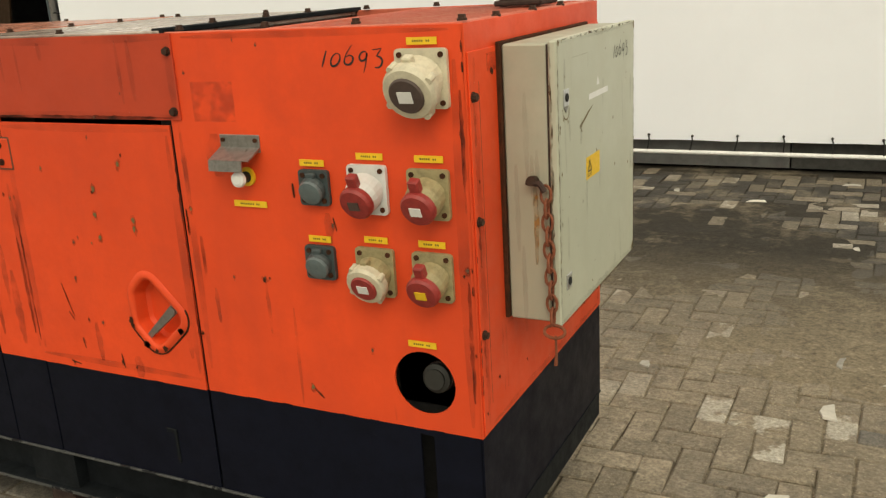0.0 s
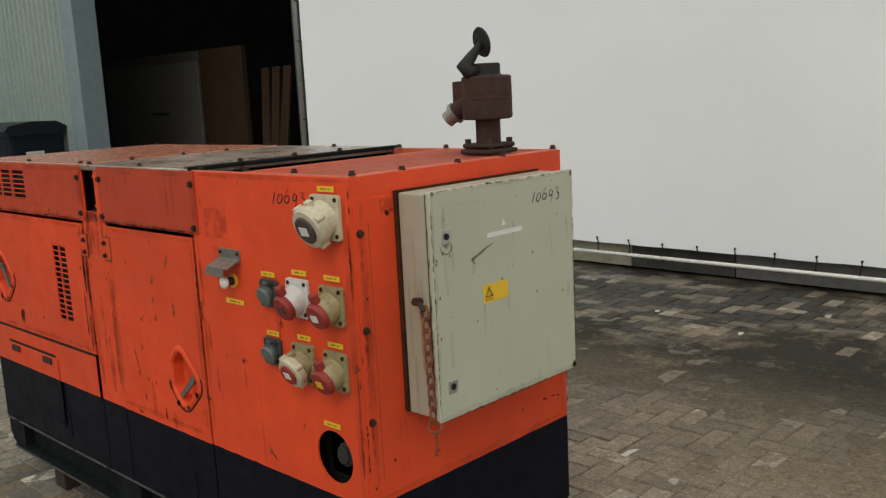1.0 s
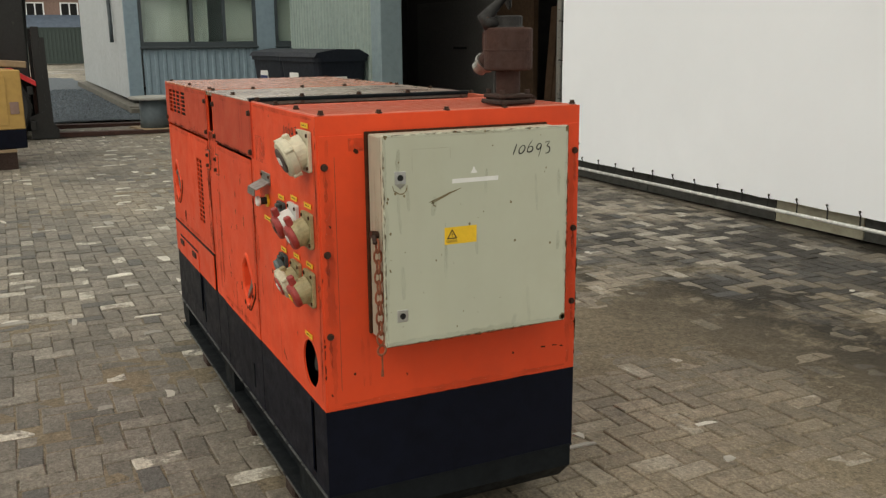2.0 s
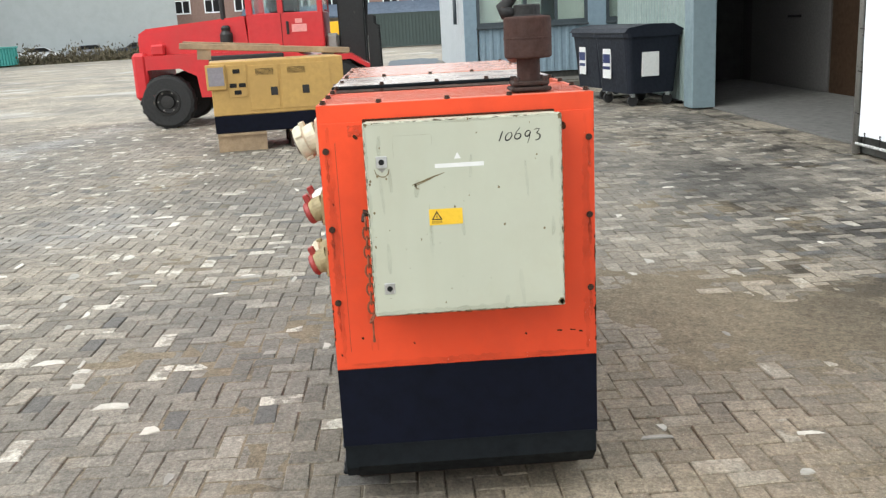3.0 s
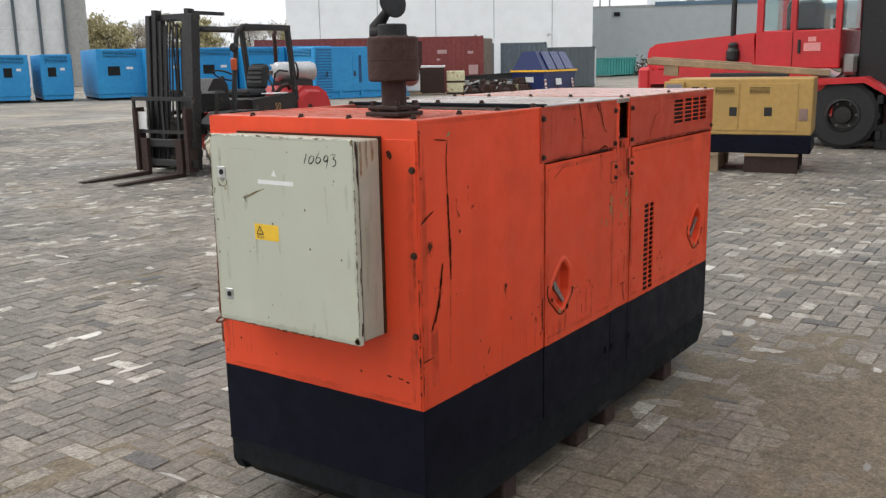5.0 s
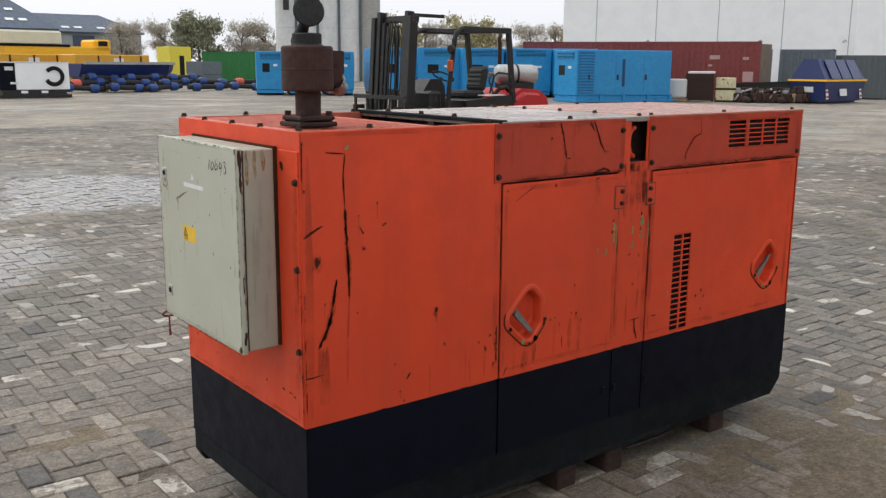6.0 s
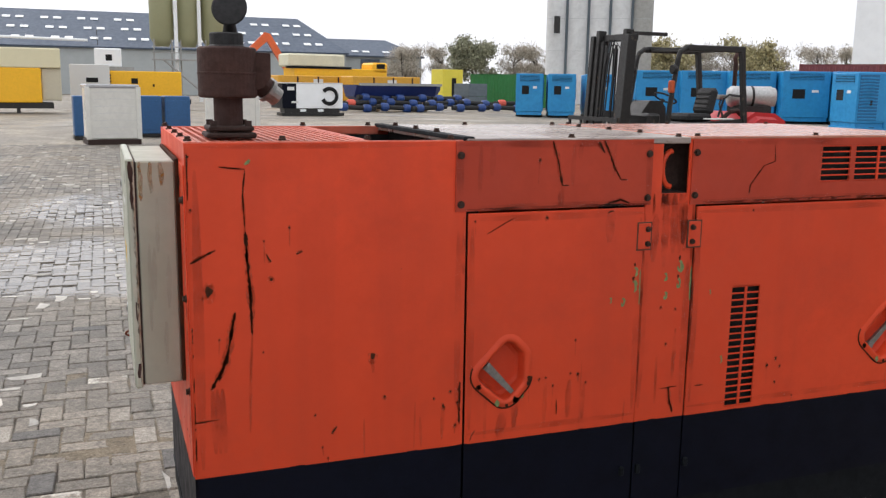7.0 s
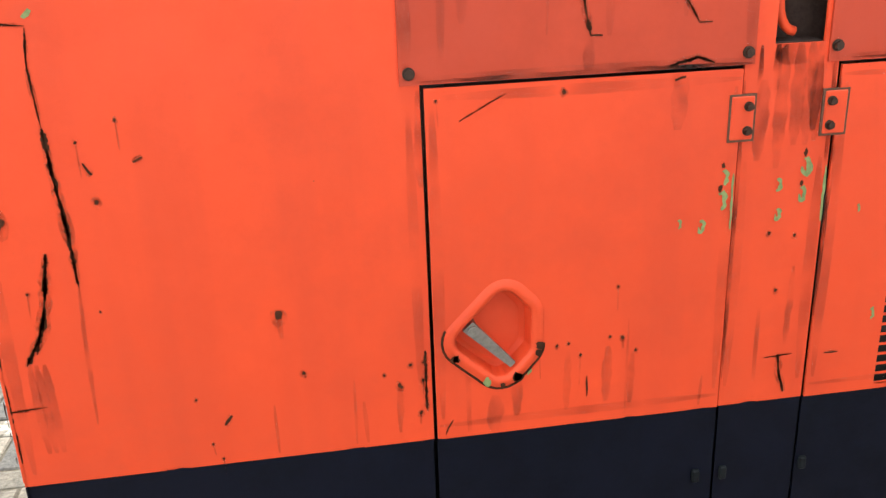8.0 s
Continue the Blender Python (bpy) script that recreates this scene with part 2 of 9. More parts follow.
def part(name, bm, mat, parent=None, label="", smooth=False, solid=0.0):
    """Links a bmesh as one mesh object, under a thing or a part if one is given."""
    me = bpy.data.meshes.new(name)
    bm.normal_update()
    bm.to_mesh(me)
    bm.free()
    me.materials.append(mat)
    ob = new(name, me)
    if parent:
        ob.parent = parent
        ob.matrix_parent_inverse = world_of(parent).inverted()
    if smooth:
        for p in me.polygons:
            p.use_smooth = True
    if solid:
        md = ob.modifiers.new("thickness", "SOLIDIFY")
        md.thickness, md.offset = solid, -1
    return tagged(ob, label)


def thing(name, label, category, group="", kind=""):
    return tagged(new(name), label, category, group, kind)


def B():
    return bmesh.new()


def box(bm, lo, hi, bev=0.0, m=None):
    lo, hi = Vector(lo), Vector(hi)
    r = bmesh.ops.create_cube(bm, size=1.0)
    bmesh.ops.transform(bm, matrix=Matrix.LocRotScale((lo + hi) / 2, None, hi - lo), verts=r["verts"])
    vs = r["verts"]
    if bev:
        es = list({e for v in vs for e in v.link_edges})
        out = bmesh.ops.bevel(bm, geom=es, offset=bev, segments=1, affect="EDGES", profile=0.5)
        vs = list({v for f in out["faces"] for v in f.verts} | {v for v in vs if v.is_valid})
    if m is not None:
        bmesh.ops.transform(bm, matrix=m, verts=vs)
    return bm


def cyl(bm, p0, p1, r0, r1=None, seg=16):
    p0, p1 = Vector(p0), Vector(p1)
    d = p1 - p0
    q = d.to_track_quat("Z", "Y").to_matrix().to_4x4()
    bmesh.ops.create_cone(bm, cap_ends=True, segments=seg, radius1=r0, radius2=r0 if r1 is None else r1, depth=d.length, matrix=Matrix.Translation((p0 + p1) / 2) @ q)
    return bm


def lathe(bm, prof, at=(0, 0, 0), axis=(0, 0, 1), seg=20, caps=True):
    """A turned body: prof is (radius, height) from base to top."""
    q = Vector(axis).to_track_quat("Z", "Y").to_matrix()
    rings = []
    for r, h in prof:
        rings.append([bm.verts.new(Vector(at) + q @ Vector((r * math.cos(2 * math.pi * i / seg), r * math.sin(2 * math.pi * i / seg), h))) for i in range(seg)])
    for a, b in zip(rings, rings[1:]):
        for i in range(seg):
            bm.faces.new((a[i], a[(i + 1) % seg], b[(i + 1) % seg], b[i]))
    if caps:
        bm.faces.new(rings[0][::-1])
        bm.faces.new(rings[-1])
    return bm


def tube(bm, pts, r, seg=8, close=False):
    """A bar or pipe along a line of points; r is a radius or one for each point."""
    pts = [Vector(p) for p in pts]
    n = len(pts)
    rs = r if isinstance(r, (list, tuple)) else [r] * n
    rings, up = [], None
    for i, p in enumerate(pts):
        if close:
            d = (pts[(i + 1) % n] - pts[i - 1]).normalized()
        else:
            d = (pts[min(i + 1, n - 1)] - pts[max(i - 1, 0)]).normalized()
        if up is None:
            up = d.orthogonal().normalized()
        up = (up - d * up.dot(d)).normalized()
        side = d.cross(up)
        rings.append([bm.verts.new(p + rs[i] * (math.cos(2 * math.pi * k / seg) * up + math.sin(2 * math.pi * k / seg) * side)) for k in range(seg)])
    pairs = list(zip(rings, rings[1:])) + ([(rings[-1], rings[0])] if close else [])
    for a, b in pairs:
        for k in range(seg):
            bm.faces.new((a[k], a[(k + 1) % seg], b[(k + 1) % seg], b[k]))
    if not close:
        bm.faces.new(rings[0][::-1])
        bm.faces.new(rings[-1])
    return bm


def prism(bm, outline, a0, a1, axis="y"):
    """A flat outline drawn out along one axis. outline: (x, z) for y, (y, z) for x, (x, y) for z."""
    def at(u, v, w):
        return {"y": (u, w, v), "x": (w, u, v), "z": (u, v, w)}[axis]
    lo = [bm.verts.new(at(u, v, a0)) for u, v in outline]
    hi = [bm.verts.new(at(u, v, a1)) for u, v in outline]
    n = len(outline)
    bm.faces.new(lo)
    bm.faces.new(hi[::-1])
    for i in range(n):
        bm.faces.new((lo[i], hi[i], hi[(i + 1) % n], lo[(i + 1) % n]))
    bmesh.ops.recalc_face_normals(bm, faces=bm.faces)
    return bm


def rounded(w, h, r, n=4, cx=0.0, cy=0.0):
    out = []
    for sx, sy, a in ((1, 1, 0), (-1, 1, 90), (-1, -1, 180), (1, -1, 270)):
        for i in range(n + 1):
            t = radians(a + 90 * i / n)
            out.append((cx + sx * (w / 2 - r) + r * math.cos(t), cy + sy * (h / 2 - r) + r * math.sin(t)))
    return out


def sheet(bm, x0, x1, z0, z1, y, holes=(), face=-1):
    """A sheet standing in the plane y with openings cut through it. A hole is (x0, x1, z0, z1) or (x, z, outline) with an outline round (0, 0)."""
    def quad(a, b, c, d):
        v = [bm.verts.new((p[0], y, p[1])) for p in ((a, c), (b, c), (b, d), (a, d))]
        bm.faces.new(v if face < 0 else v[::-1])

    def bounds(h):
        if len(h) == 4:
            return h
        us, vs = [p[0] for p in h[2]], [p[1] for p in h[2]]
        g = 0.012
        return (h[0] + min(us) - g, h[0] + max(us) + g, h[1] + min(vs) - g, h[1] + max(vs) + g)

    def cut(a, b, c, d, hs):
        if b - a < 1e-4 or d - c < 1e-4:
            return
        if not hs:
            quad(a, b, c, d)
            return
        h = hs[0]
        e, f, g, i = bounds(h)
        rest = hs[1:]
        cut(a, e, c, d, [k for k in rest if bounds(k)[1] <= e + 1e-4])
        cut(f, b, c, d, [k for k in rest if bounds(k)[0] >= f - 1e-4])
        cut(e, f, c, g, [k for k in rest if bounds(k)[0] > e - 1e-4 and bounds(k)[1] < f + 1e-4 and bounds(k)[3] <= g + 1e-4])
        cut(e, f, i, d, [k for k in rest if bounds(k)[0] > e - 1e-4 and bounds(k)[1] < f + 1e-4 and bounds(k)[2] >= i - 1e-4])
        if len(h) == 3:
            inner, outer = [], []
            for u, v in h[2]:
                k = min((f - h[0]) / u if u > 0 else (e - h[0]) / u if u < 0 else 1e9, (i - h[1]) / v if v > 0 else (g - h[1]) / v if v < 0 else 1e9)
                inner.append(bm.verts.new((h[0] + u, y, h[1] + v)))
                outer.append(bm.verts.new((h[0] + u * k, y, h[1] + v * k)))
            n = len(inner)
            for j in range(n):
                q = (inner[j], outer[j], outer[(j + 1) % n], inner[(j + 1) % n])
                bm.faces.new(q if face > 0 else q[::-1])
            for j in range(n):
                o, q = outer[j], outer[(j + 1) % n]
                if abs(o.co.x - q.co.x) > 1e-5 and abs(o.co.z - q.co.z) > 1e-5:
                    p = min(((e, g), (f, g), (f, i), (e, i)), key=lambda k: math.hypot(k[0] - o.co.x, k[1] - o.co.z) + math.hypot(k[0] - q.co.x, k[1] - q.co.z))
                    bm.faces.new((o, q, bm.verts.new((p[0], y, p[1]))))

    cut(x0, x1, z0, z1, list(holes))
    bmesh.ops.remove_doubles(bm, verts=bm.verts, dist=1e-5)
    for f in bm.faces:
        f.normal_update()
        if f.normal.y * face < 0:
            f.normal_flip()
    return bm


def ribbon(bm, pts, w, rng, at, jag=0.5):
    """A thin uneven mark along a line; at() puts a pair of numbers on the surface."""
    line = []
    for (a, b), (c, d) in zip(pts, pts[1:]):
        k = max(2, int(math.hypot(c - a, d - b) / 0.012))
        line += [(a + (c - a) * i / k, b + (d - b) * i / k) for i in range(k)]
    line.append(pts[-1])
    prev = None
    n = len(line)
    for i, (u, v) in enumerate(line):
        a, b = line[max(0, i - 1)], line[min(n - 1, i + 1)]
        dx, dy = b[0] - a[0], b[1] - a[1]
        q = math.hypot(dx, dy) or 1
        taper = 0.15 + 0.85 * math.sin(math.pi * (i + 0.5) / n) ** 0.6
        h1, h2 = (w * 0.5 * taper * (1 + jag * rng.uniform(-1, 1)) for _ in range(2))
        pair = (bm.verts.new(at(u - dy / q * h1, v + dx / q * h1)), bm.verts.new(at(u + dy / q * h2, v - dx / q * h2)))
        if prev:
            bm.faces.new((prev[0], prev[1], pair[1], pair[0]))
        prev = pair
    return bm


def blot(bm, u, v, ru, rv, rng, at):
    vs = [bm.verts.new(at(u + ru * math.cos(t) * rng.uniform(0.55, 1.1), v + rv * math.sin(t) * rng.uniform(0.55, 1.1))) for t in [2 * math.pi * i / 11 for i in range(11)]]
    bm.faces.new(vs)
    return bm


def text_mesh(body, size, m, depth=0.0006, shear=0.0):
    """Lettering as a bmesh, flat in its own xy plane, moved by m."""
    cu = bpy.data.curves.new("lettering", "FONT")
    cu.body, cu.size, cu.extrude, cu.shear, cu.resolution_u = body, size, depth, shear, 3
    cu.align_x, cu.align_y = "CENTER", "CENTER"
    ob = bpy.data.objects.new("lettering", cu)
    scene.collection.objects.link(ob)
    bpy.context.view_layer.update()
    me = bpy.data.meshes.new_from_object(ob.evaluated_get(bpy.context.evaluated_depsgraph_get()))
    bpy.data.objects.remove(ob)
    bpy.data.curves.remove(cu)
    bm = bmesh.new()
    bm.from_mesh(me)
    bpy.data.meshes.remove(me)
    bmesh.ops.transform(bm, matrix=m, verts=bm.verts)
    return bm

# ---- ground ----
def ground_material(name, pieces):
    """Concrete pavers: grey to brown, stained, here and there wet; single pieces differ where they are geometry."""
    m = bpy.data.materials.new(name)
    m.use_nodes = True
    n, l = m.node_tree.nodes, m.node_tree.links
    b = n["Principled BSDF"]
    b.inputs["Specular IOR Level"].default_value = 0.12 if pieces == "bed" else 0.4
    geo = n.new("ShaderNodeNewGeometry")

    def noise_at(scale, detail=6.0, rough=0.6, off=0.0):
        t = n.new("ShaderNodeTexNoise")
        t.inputs["Scale"].default_value, t.inputs["Detail"].default_value, t.inputs["Roughness"].default_value = scale, detail, rough
        src = geo.outputs["Position"]
        if off:
            a = n.new("ShaderNodeVectorMath")
            a.inputs[1].default_value = (off, off * 0.7, 0)
            l.new(src, a.inputs[0])
            src = a.outputs[0]
        l.new(src, t.inputs["Vector"])
        return t.outputs[0]

    def ranged(sock, a, b_, c=0.0, d=1.0):
        r = n.new("ShaderNodeMapRange")
        for i, v in enumerate((a, b_, c, d)):
            r.inputs[1 + i].default_value = v
        l.new(sock, r.inputs[0])
        return r.outputs[0]

    def mixed(fac, a, b_, mode="MIX"):
        x = n.new("ShaderNodeMix")
        x.data_type, x.blend_type = "RGBA", mode
        for sock, v in ((x.inputs[0], fac), (x.inputs[6], a), (x.inputs[7], b_)):
            if isinstance(v, (tuple, float)):
                sock.default_value = v
            else:
                l.new(v, sock)
        return x.outputs[2]

    c = mixed(ranged(noise_at(0.35), 0.35, 0.65), lin((0.31, 0.275, 0.225)), lin((0.175, 0.165, 0.15)))
    # Distant yard lifted by a third: grazing sheen is put into its colour.
    if pieces == "":
        c = mixed(1.0, c, lin((1.32, 1.31, 1.28)), "MULTIPLY")
    if pieces == "bed":
        c = mixed(ranged(noise_at(1.7, 7.0, 0.7), 0.42, 0.56), lin((0.060, 0.053, 0.045)), lin((0.19, 0.170, 0.138)))
    if pieces == "island":
        rv = geo.outputs["Random Per Island"]
    elif pieces == "object":
        rv = n.new("ShaderNodeObjectInfo").outputs["Random"]
    elif pieces == "bed":
        rv = noise_at(3.0)
    else:
        br = n.new("ShaderNodeTexBrick")
        l.new(geo.outputs["Position"], br.inputs["Vector"])
        br.inputs["Scale"].default_value = 1.0
        br.inputs["Brick Width"].default_value, br.inputs["Row Height"].default_value = 0.42, 0.21
        br.inputs["Mortar Size"].default_value = 0.012
        br.inputs["Color1"].default_value, br.inputs["Color2"].default_value = lin((0.15, 0.15, 0.15)), lin((0.85, 0.85, 0.85))
        br.inputs["Mortar"].default_value = lin((0.12, 0.12, 0.12))
        rv = br.outputs["Color"]
    c = mixed(1.0, c, mixed(rv, lin((0.72, 0.715, 0.71)), lin((1.34, 1.32, 1.29))), "MULTIPLY")
    c = mixed(ranged(noise_at(14.0, 8.0, 0.75), 0.45, 0.8), c, lin((0.10, 0.092, 0.078)))
    c = mixed(ranged(noise_at(0.6, 8.0, 0.72, 37.0), 0.50, 0.70, 0.0, 0.62), c, lin((0.070, 0.062, 0.052)))
    # sandy silt swept over the blocks, and the mossy, oily strip before the hall
    sep = n.new("ShaderNodeSeparateXYZ")
    l.new(geo.outputs["Position"], sep.inputs[0])

    def maths(op, a, b_):
        x = n.new("ShaderNodeMath")
        x.operation = op
        for sock, v in zip(x.inputs, (a, b_)):
            if isinstance(v, float):
                sock.default_value = v
            else:
                l.new(v, sock)
        return x.outputs[0]

    def patch(cx, cy, rx, ry, ns, amp):
        """1 inside an uneven round patch, 0 outside."""
        dx = maths("MULTIPLY", maths("SUBTRACT", sep.outputs[0], cx), 1.0 / rx)
        dy = maths("MULTIPLY", maths("SUBTRACT", sep.outputs[1], cy), 1.0 / ry)
        d2 = maths("ADD", maths("MULTIPLY", dx, dx), maths("MULTIPLY", dy, dy))
        return ranged(maths("ADD", d2, maths("MULTIPLY", noise_at(ns, 6.0, 0.7, 5.0), amp)), 1.35 + amp * 0.5, 0.75 + amp * 0.5)

    silt = ranged(maths("ADD", noise_at(0.75, 8.0, 0.75, 91.0), ranged(maths("MULTIPLY", ranged(sep.outputs[1], 1.6, 3.3), ranged(sep.outputs[0], -4.5, -1.0)), 0.0, 1.0, -0.15, 0.125)), 0.46, 0.60, 0.0, 0.85)
    sand = mixed(ranged(noise_at(5.0, 8.0, 0.8, 3.0), 0.35, 0.7), lin((0.255, 0.212, 0.152)), lin((0.150, 0.122, 0.088)))
    c = mixed(maths("MULTIPLY", ranged(sep.outputs[1], 1.2, 2.6, 0.0, 0.5), ranged(sep.outputs[0], -4.0, -1.0)), c, mixed(1.0, c, lin((1.05, 0.90, 0.74)), "MULTIPLY"))
    c = mixed(silt, c, sand)
    grit = maths("MULTIPLY", ranged(noise_at(150.0, 2.0, 0.5, 71.0), 0.665, 0.70), ranged(silt, 0.0, 0.85, 0.25, 0.9))
    c = mixed(grit, c, lin((0.46, 0.40, 0.29)))
    if pieces == "bed":
        c = mixed(ranged(sep.outputs[2], -0.0055, -0.0015), c, sand)
    c = mixed(maths("MULTIPLY", patch(-6.6, 5.1, 1.4, 0.7, 1.4, 2.0), 0.40), c, lin((0.022, 0.020, 0.018)))
    strip = ranged(sep.outputs[1], 3.5, 4.9)
    moss = n.new("ShaderNodeMath")
    moss.operation = "MULTIPLY"
    l.new(strip, moss.inputs[0])
    l.new(ranged(maths("ADD", noise_at(1.3, 9.0, 0.8, 19.0), ranged(sep.outputs[0], -7.0, -3.0, -0.10, 0.0)), 0.35, 0.50, 0.0, 0.94), moss.inputs[1])
    wet_moss = moss.outputs[0]
    if pieces in ("island", "object"):
        wet_moss = maths("MULTIPLY", wet_moss, ranged(rv, 0.56, 0.74, 1.0, 0.30))
    c = mixed(wet_moss, c, lin((0.021, 0.018, 0.014)))
    if pieces in ("island", "object"):
        torn = ranged(noise_at(7.0, 4.0, 0.6, 23.0), 0.49, 0.53)
        c = mixed(maths("MULTIPLY", maths("MULTIPLY", ranged(rv, 0.952, 0.956), torn), ranged(sep.outputs[1], 2.2, 3.2, 1.0, 0.35)), c, lin((0.55, 0.52, 0.46)))
        c = mixed(maths("MULTIPLY", ranged(rv, 0.030, 0.026), 0.6), c, lin((0.095, 0.095, 0.097)))
        c = mixed(maths("MULTIPLY", ranged(rv, 0.88, 0.885), ranged(noise_at(0.5, 4.0, 0.6, 61.0), 0.5, 0.6, 0.0, 0.55)), c, lin((0.42, 0.39, 0.34)))
    c = mixed(1.0, c, mixed(ranged(noise_at(70.0, 6.0, 0.8, 8.0), 0.35, 0.65), lin((0.58, 0.57, 0.55)), lin((1.36, 1.36, 1.35))), "MULTIPLY")
    c = mixed(1.0, c, mixed(ranged(noise_at(26.0, 7.0, 0.8, 14.0), 0.36, 0.66), lin((0.70, 0.69, 0.68)), lin((1.28, 1.28, 1.27))), "MULTIPLY")
    pool = maths("MAXIMUM", patch(-0.3, -3.6, 1.2, 1.3, 1.1, 2.6), patch(-2.0, -7.4, 2.6, 1.9, 0.9, 2.8))
    c = mixed(maths("MULTIPLY", pool, 0.35), c, lin((0.030, 0.028, 0.026)))
    l.new(c, b.inputs["Base Color"])
    wet = maths("MAXIMUM", ranged(noise_at(0.23, 4.0, 0.6, 53.0), 0.55, 0.66, 0.0, 0.6), pool)
    rough = n.new("ShaderNodeMapRange")
    rough.inputs[3].default_value, rough.inputs[4].default_value = 0.66, 0.10
    l.new(wet, rough.inputs[0])
    l.new(rough.outputs[0], b.inputs["Roughness"])
    bp = n.new("ShaderNodeBump")
    bp.inputs["Strength"].default_value, bp.inputs["Distance"].default_value = 0.35, 0.01
    l.new(ranged(pool, 0.0, 1.0, 0.70, 0.10), bp.inputs["Strength"])
    l.new(noise_at(55.0, 6.0, 0.7), bp.inputs["Height"])
    l.new(bp.outputs[0], b.inputs["Normal"])
    return m


paver_joined = ground_material("worn_concrete_paver_field", "island")
paver_single = ground_material("worn_concrete_paver", "object")
yard_far = ground_material("distant_paved_yard", "")
sand_joint = ground_material("sandy_joint_soil", "bed")
bm = B()
bmesh.ops.create_grid(bm, x_segments=8, y_segments=8, size=1500)
bmesh.ops.translate(bm, verts=bm.verts, vec=(0, 0, -0.024))
ground = tagged(part("ground", bm, yard_far), "wide paved industrial yard, grey and stained", "ground", kind="structure")
PX0, PX1, PY0, PY1 = -17.0, 5.5, -20.0, 6.86
bm = B()
nx, ny = 260, 310


def silt_height(x, y):
    """Joint soil, swept up over the blocks here and there on the hall side."""
    k = 0.5 + 0.5 * noise.noise((x * 0.55, y * 0.55, 7.0)) + 0.28 * noise.noise((x * 1.9, y * 1.9, 2.0)) + 0.25 * noise.noise((x * 5.3, y * 5.3, 4.0))
    side = min(1.0, max(0.0, (y - 2.0) / 1.2)) * min(1.0, max(0.0, (x + 4.5) / 3.5))
    fill = min(1.0, max(0.0, k * 2.2 - 0.75))
    near_hall = min(1.0, max(0.0, (6.2 - y) / 1.5))
    return -0.0105 + 0.0095 * fill + side * near_hall * 0.0130 * min(1.0, max(0.0, k * 2.4 - 0.38))


rows_ = [[bm.verts.new((PX0 + (PX1 - PX0) * i / nx, PY0 + (PY1 - PY0) * j / ny, silt_height(PX0 + (PX1 - PX0) * i / nx, PY0 + (PY1 - PY0) * j / ny))) for i in range(nx + 1)] for j in range(ny + 1)]
for j in range(ny):
    for i in range(nx):
        bm.faces.new((rows_[j][i], rows_[j][i + 1], rows_[j + 1][i + 1], rows_[j + 1][i]))
pavement = tagged(part("pavement", bm, sand_joint), "worn concrete block pavers laid in herringbone with sandy joints", "pavement", kind="structure")

# ---- hall with the white tarpaulin front ----
TY = 6.95
bm = B()
nx, nz = 90, 34
x0, x1, z0, z1 = -7.66, 9.0, 0.205, 7.4
grid = [[bm.verts.new((x0 + (x1 - x0) * i / nx, TY + 0.012 * noise.noise((x0 * 0 + i * 0.19, j * 0.23, 3.0)) + 0.006 * math.sin(i * 1.3) * max(0, 1 - j / 5), z0 + (z1 - z0) * j / nz + (0.006 * abs(math.sin(i * math.pi / 3.6)) if j == 0 else 0))) for i in range(nx + 1)] for j in range(nz + 1)]
for j in range(nz):
    for i in range(nx):
        bm.faces.new((grid[j][i], grid[j][i + 1], grid[j + 1][i + 1], grid[j + 1][i]))
tarp = tagged(thing("tarpaulin_wall", "tall white tarpaulin wall laced to a steel pipe above the ground", "tarpaulin"), kind="structure")
part("tarpaulin", bm, tarp_white, tarp, solid=0.004)
# Galvanised pipe's bright reflection is put into a pale, hardly metallic colour.
part("bottom_pipe", cyl(B(), (-7.70, TY - 0.005, 0.118), (9.0, TY - 0.005, 0.118), 0.017, seg=12), M("sheen_white_pipe", (0.86, 0.86, 0.84), 0.25, 0.1, var=0.05, bump=0), tarp, smooth=True)
part("edge_post", cyl(B(), (-7.76, TY + 0.03, 0.0), (-7.76, TY + 0.03, 7.5), 0.045, seg=12), bright_steel, tarp, smooth=True)
part("edge_post", box(B(), (-7.88, TY + 0.05, 0.0), (-7.82, TY + 0.16, 7.5)), frame_dark, tarp)
hook0 = B()
tube(hook0, [(0, -0.012, 0.032), (0, -0.020, 0.024), (0.004, -0.012, 0.0), (-0.004, -0.012, -0.075), (0, 0.01, -0.115)], 0.0055, 6)
bmesh.ops.create_icosphere(hook0, subdivisions=1, radius=0.012, matrix=Matrix.Translation((0, -0.016, 0.034)))
h0 = part("lacing_hook", hook0, soot, tarp)
h0.matrix_basis = pose(-7.5, TY, 0.215)
x = -7.17
rh = random.Random(5)
while x < 6.0:
    h = h0.copy()
    scene.collection.objects.link(h)
    h.matrix_basis = pose(x, TY, 0.215 + rh.uniform(-0.008, 0.008), 0, rh.uniform(-8, 8), 0)
    x += 0.33
bm = B()
tube(bm, [(-0.012, 0, 0), (0.03, -0.02, 0.01), (0.09, -0.01, 0.0)], 0.006, 6)
e0 = part("lacing_hook", bm, soot, tarp)
e0.matrix_basis = pose(-7.74, TY, 0.45)
for i in range(1, 15):
    h = e0.copy()
    scene.collection.objects.link(h)
    h.matrix_basis = pose(-7.74, TY, 0.45 + 0.46 * i)
hall = thing("hall_front_wall", "low dark plinth and roof beam of the hall", "wall", kind="structure")
x = -7.9
rp = random.Random(2)
buff_board = M("buff_plinth_board", (0.36, 0.34, 0.26), 0.8, var=0.25, s1=1.5, s2=10)
grey_board = M("grey_plinth_board", (0.13, 0.13, 0.125), 0.8, var=0.3, s1=1.5, s2=10)
k = 0
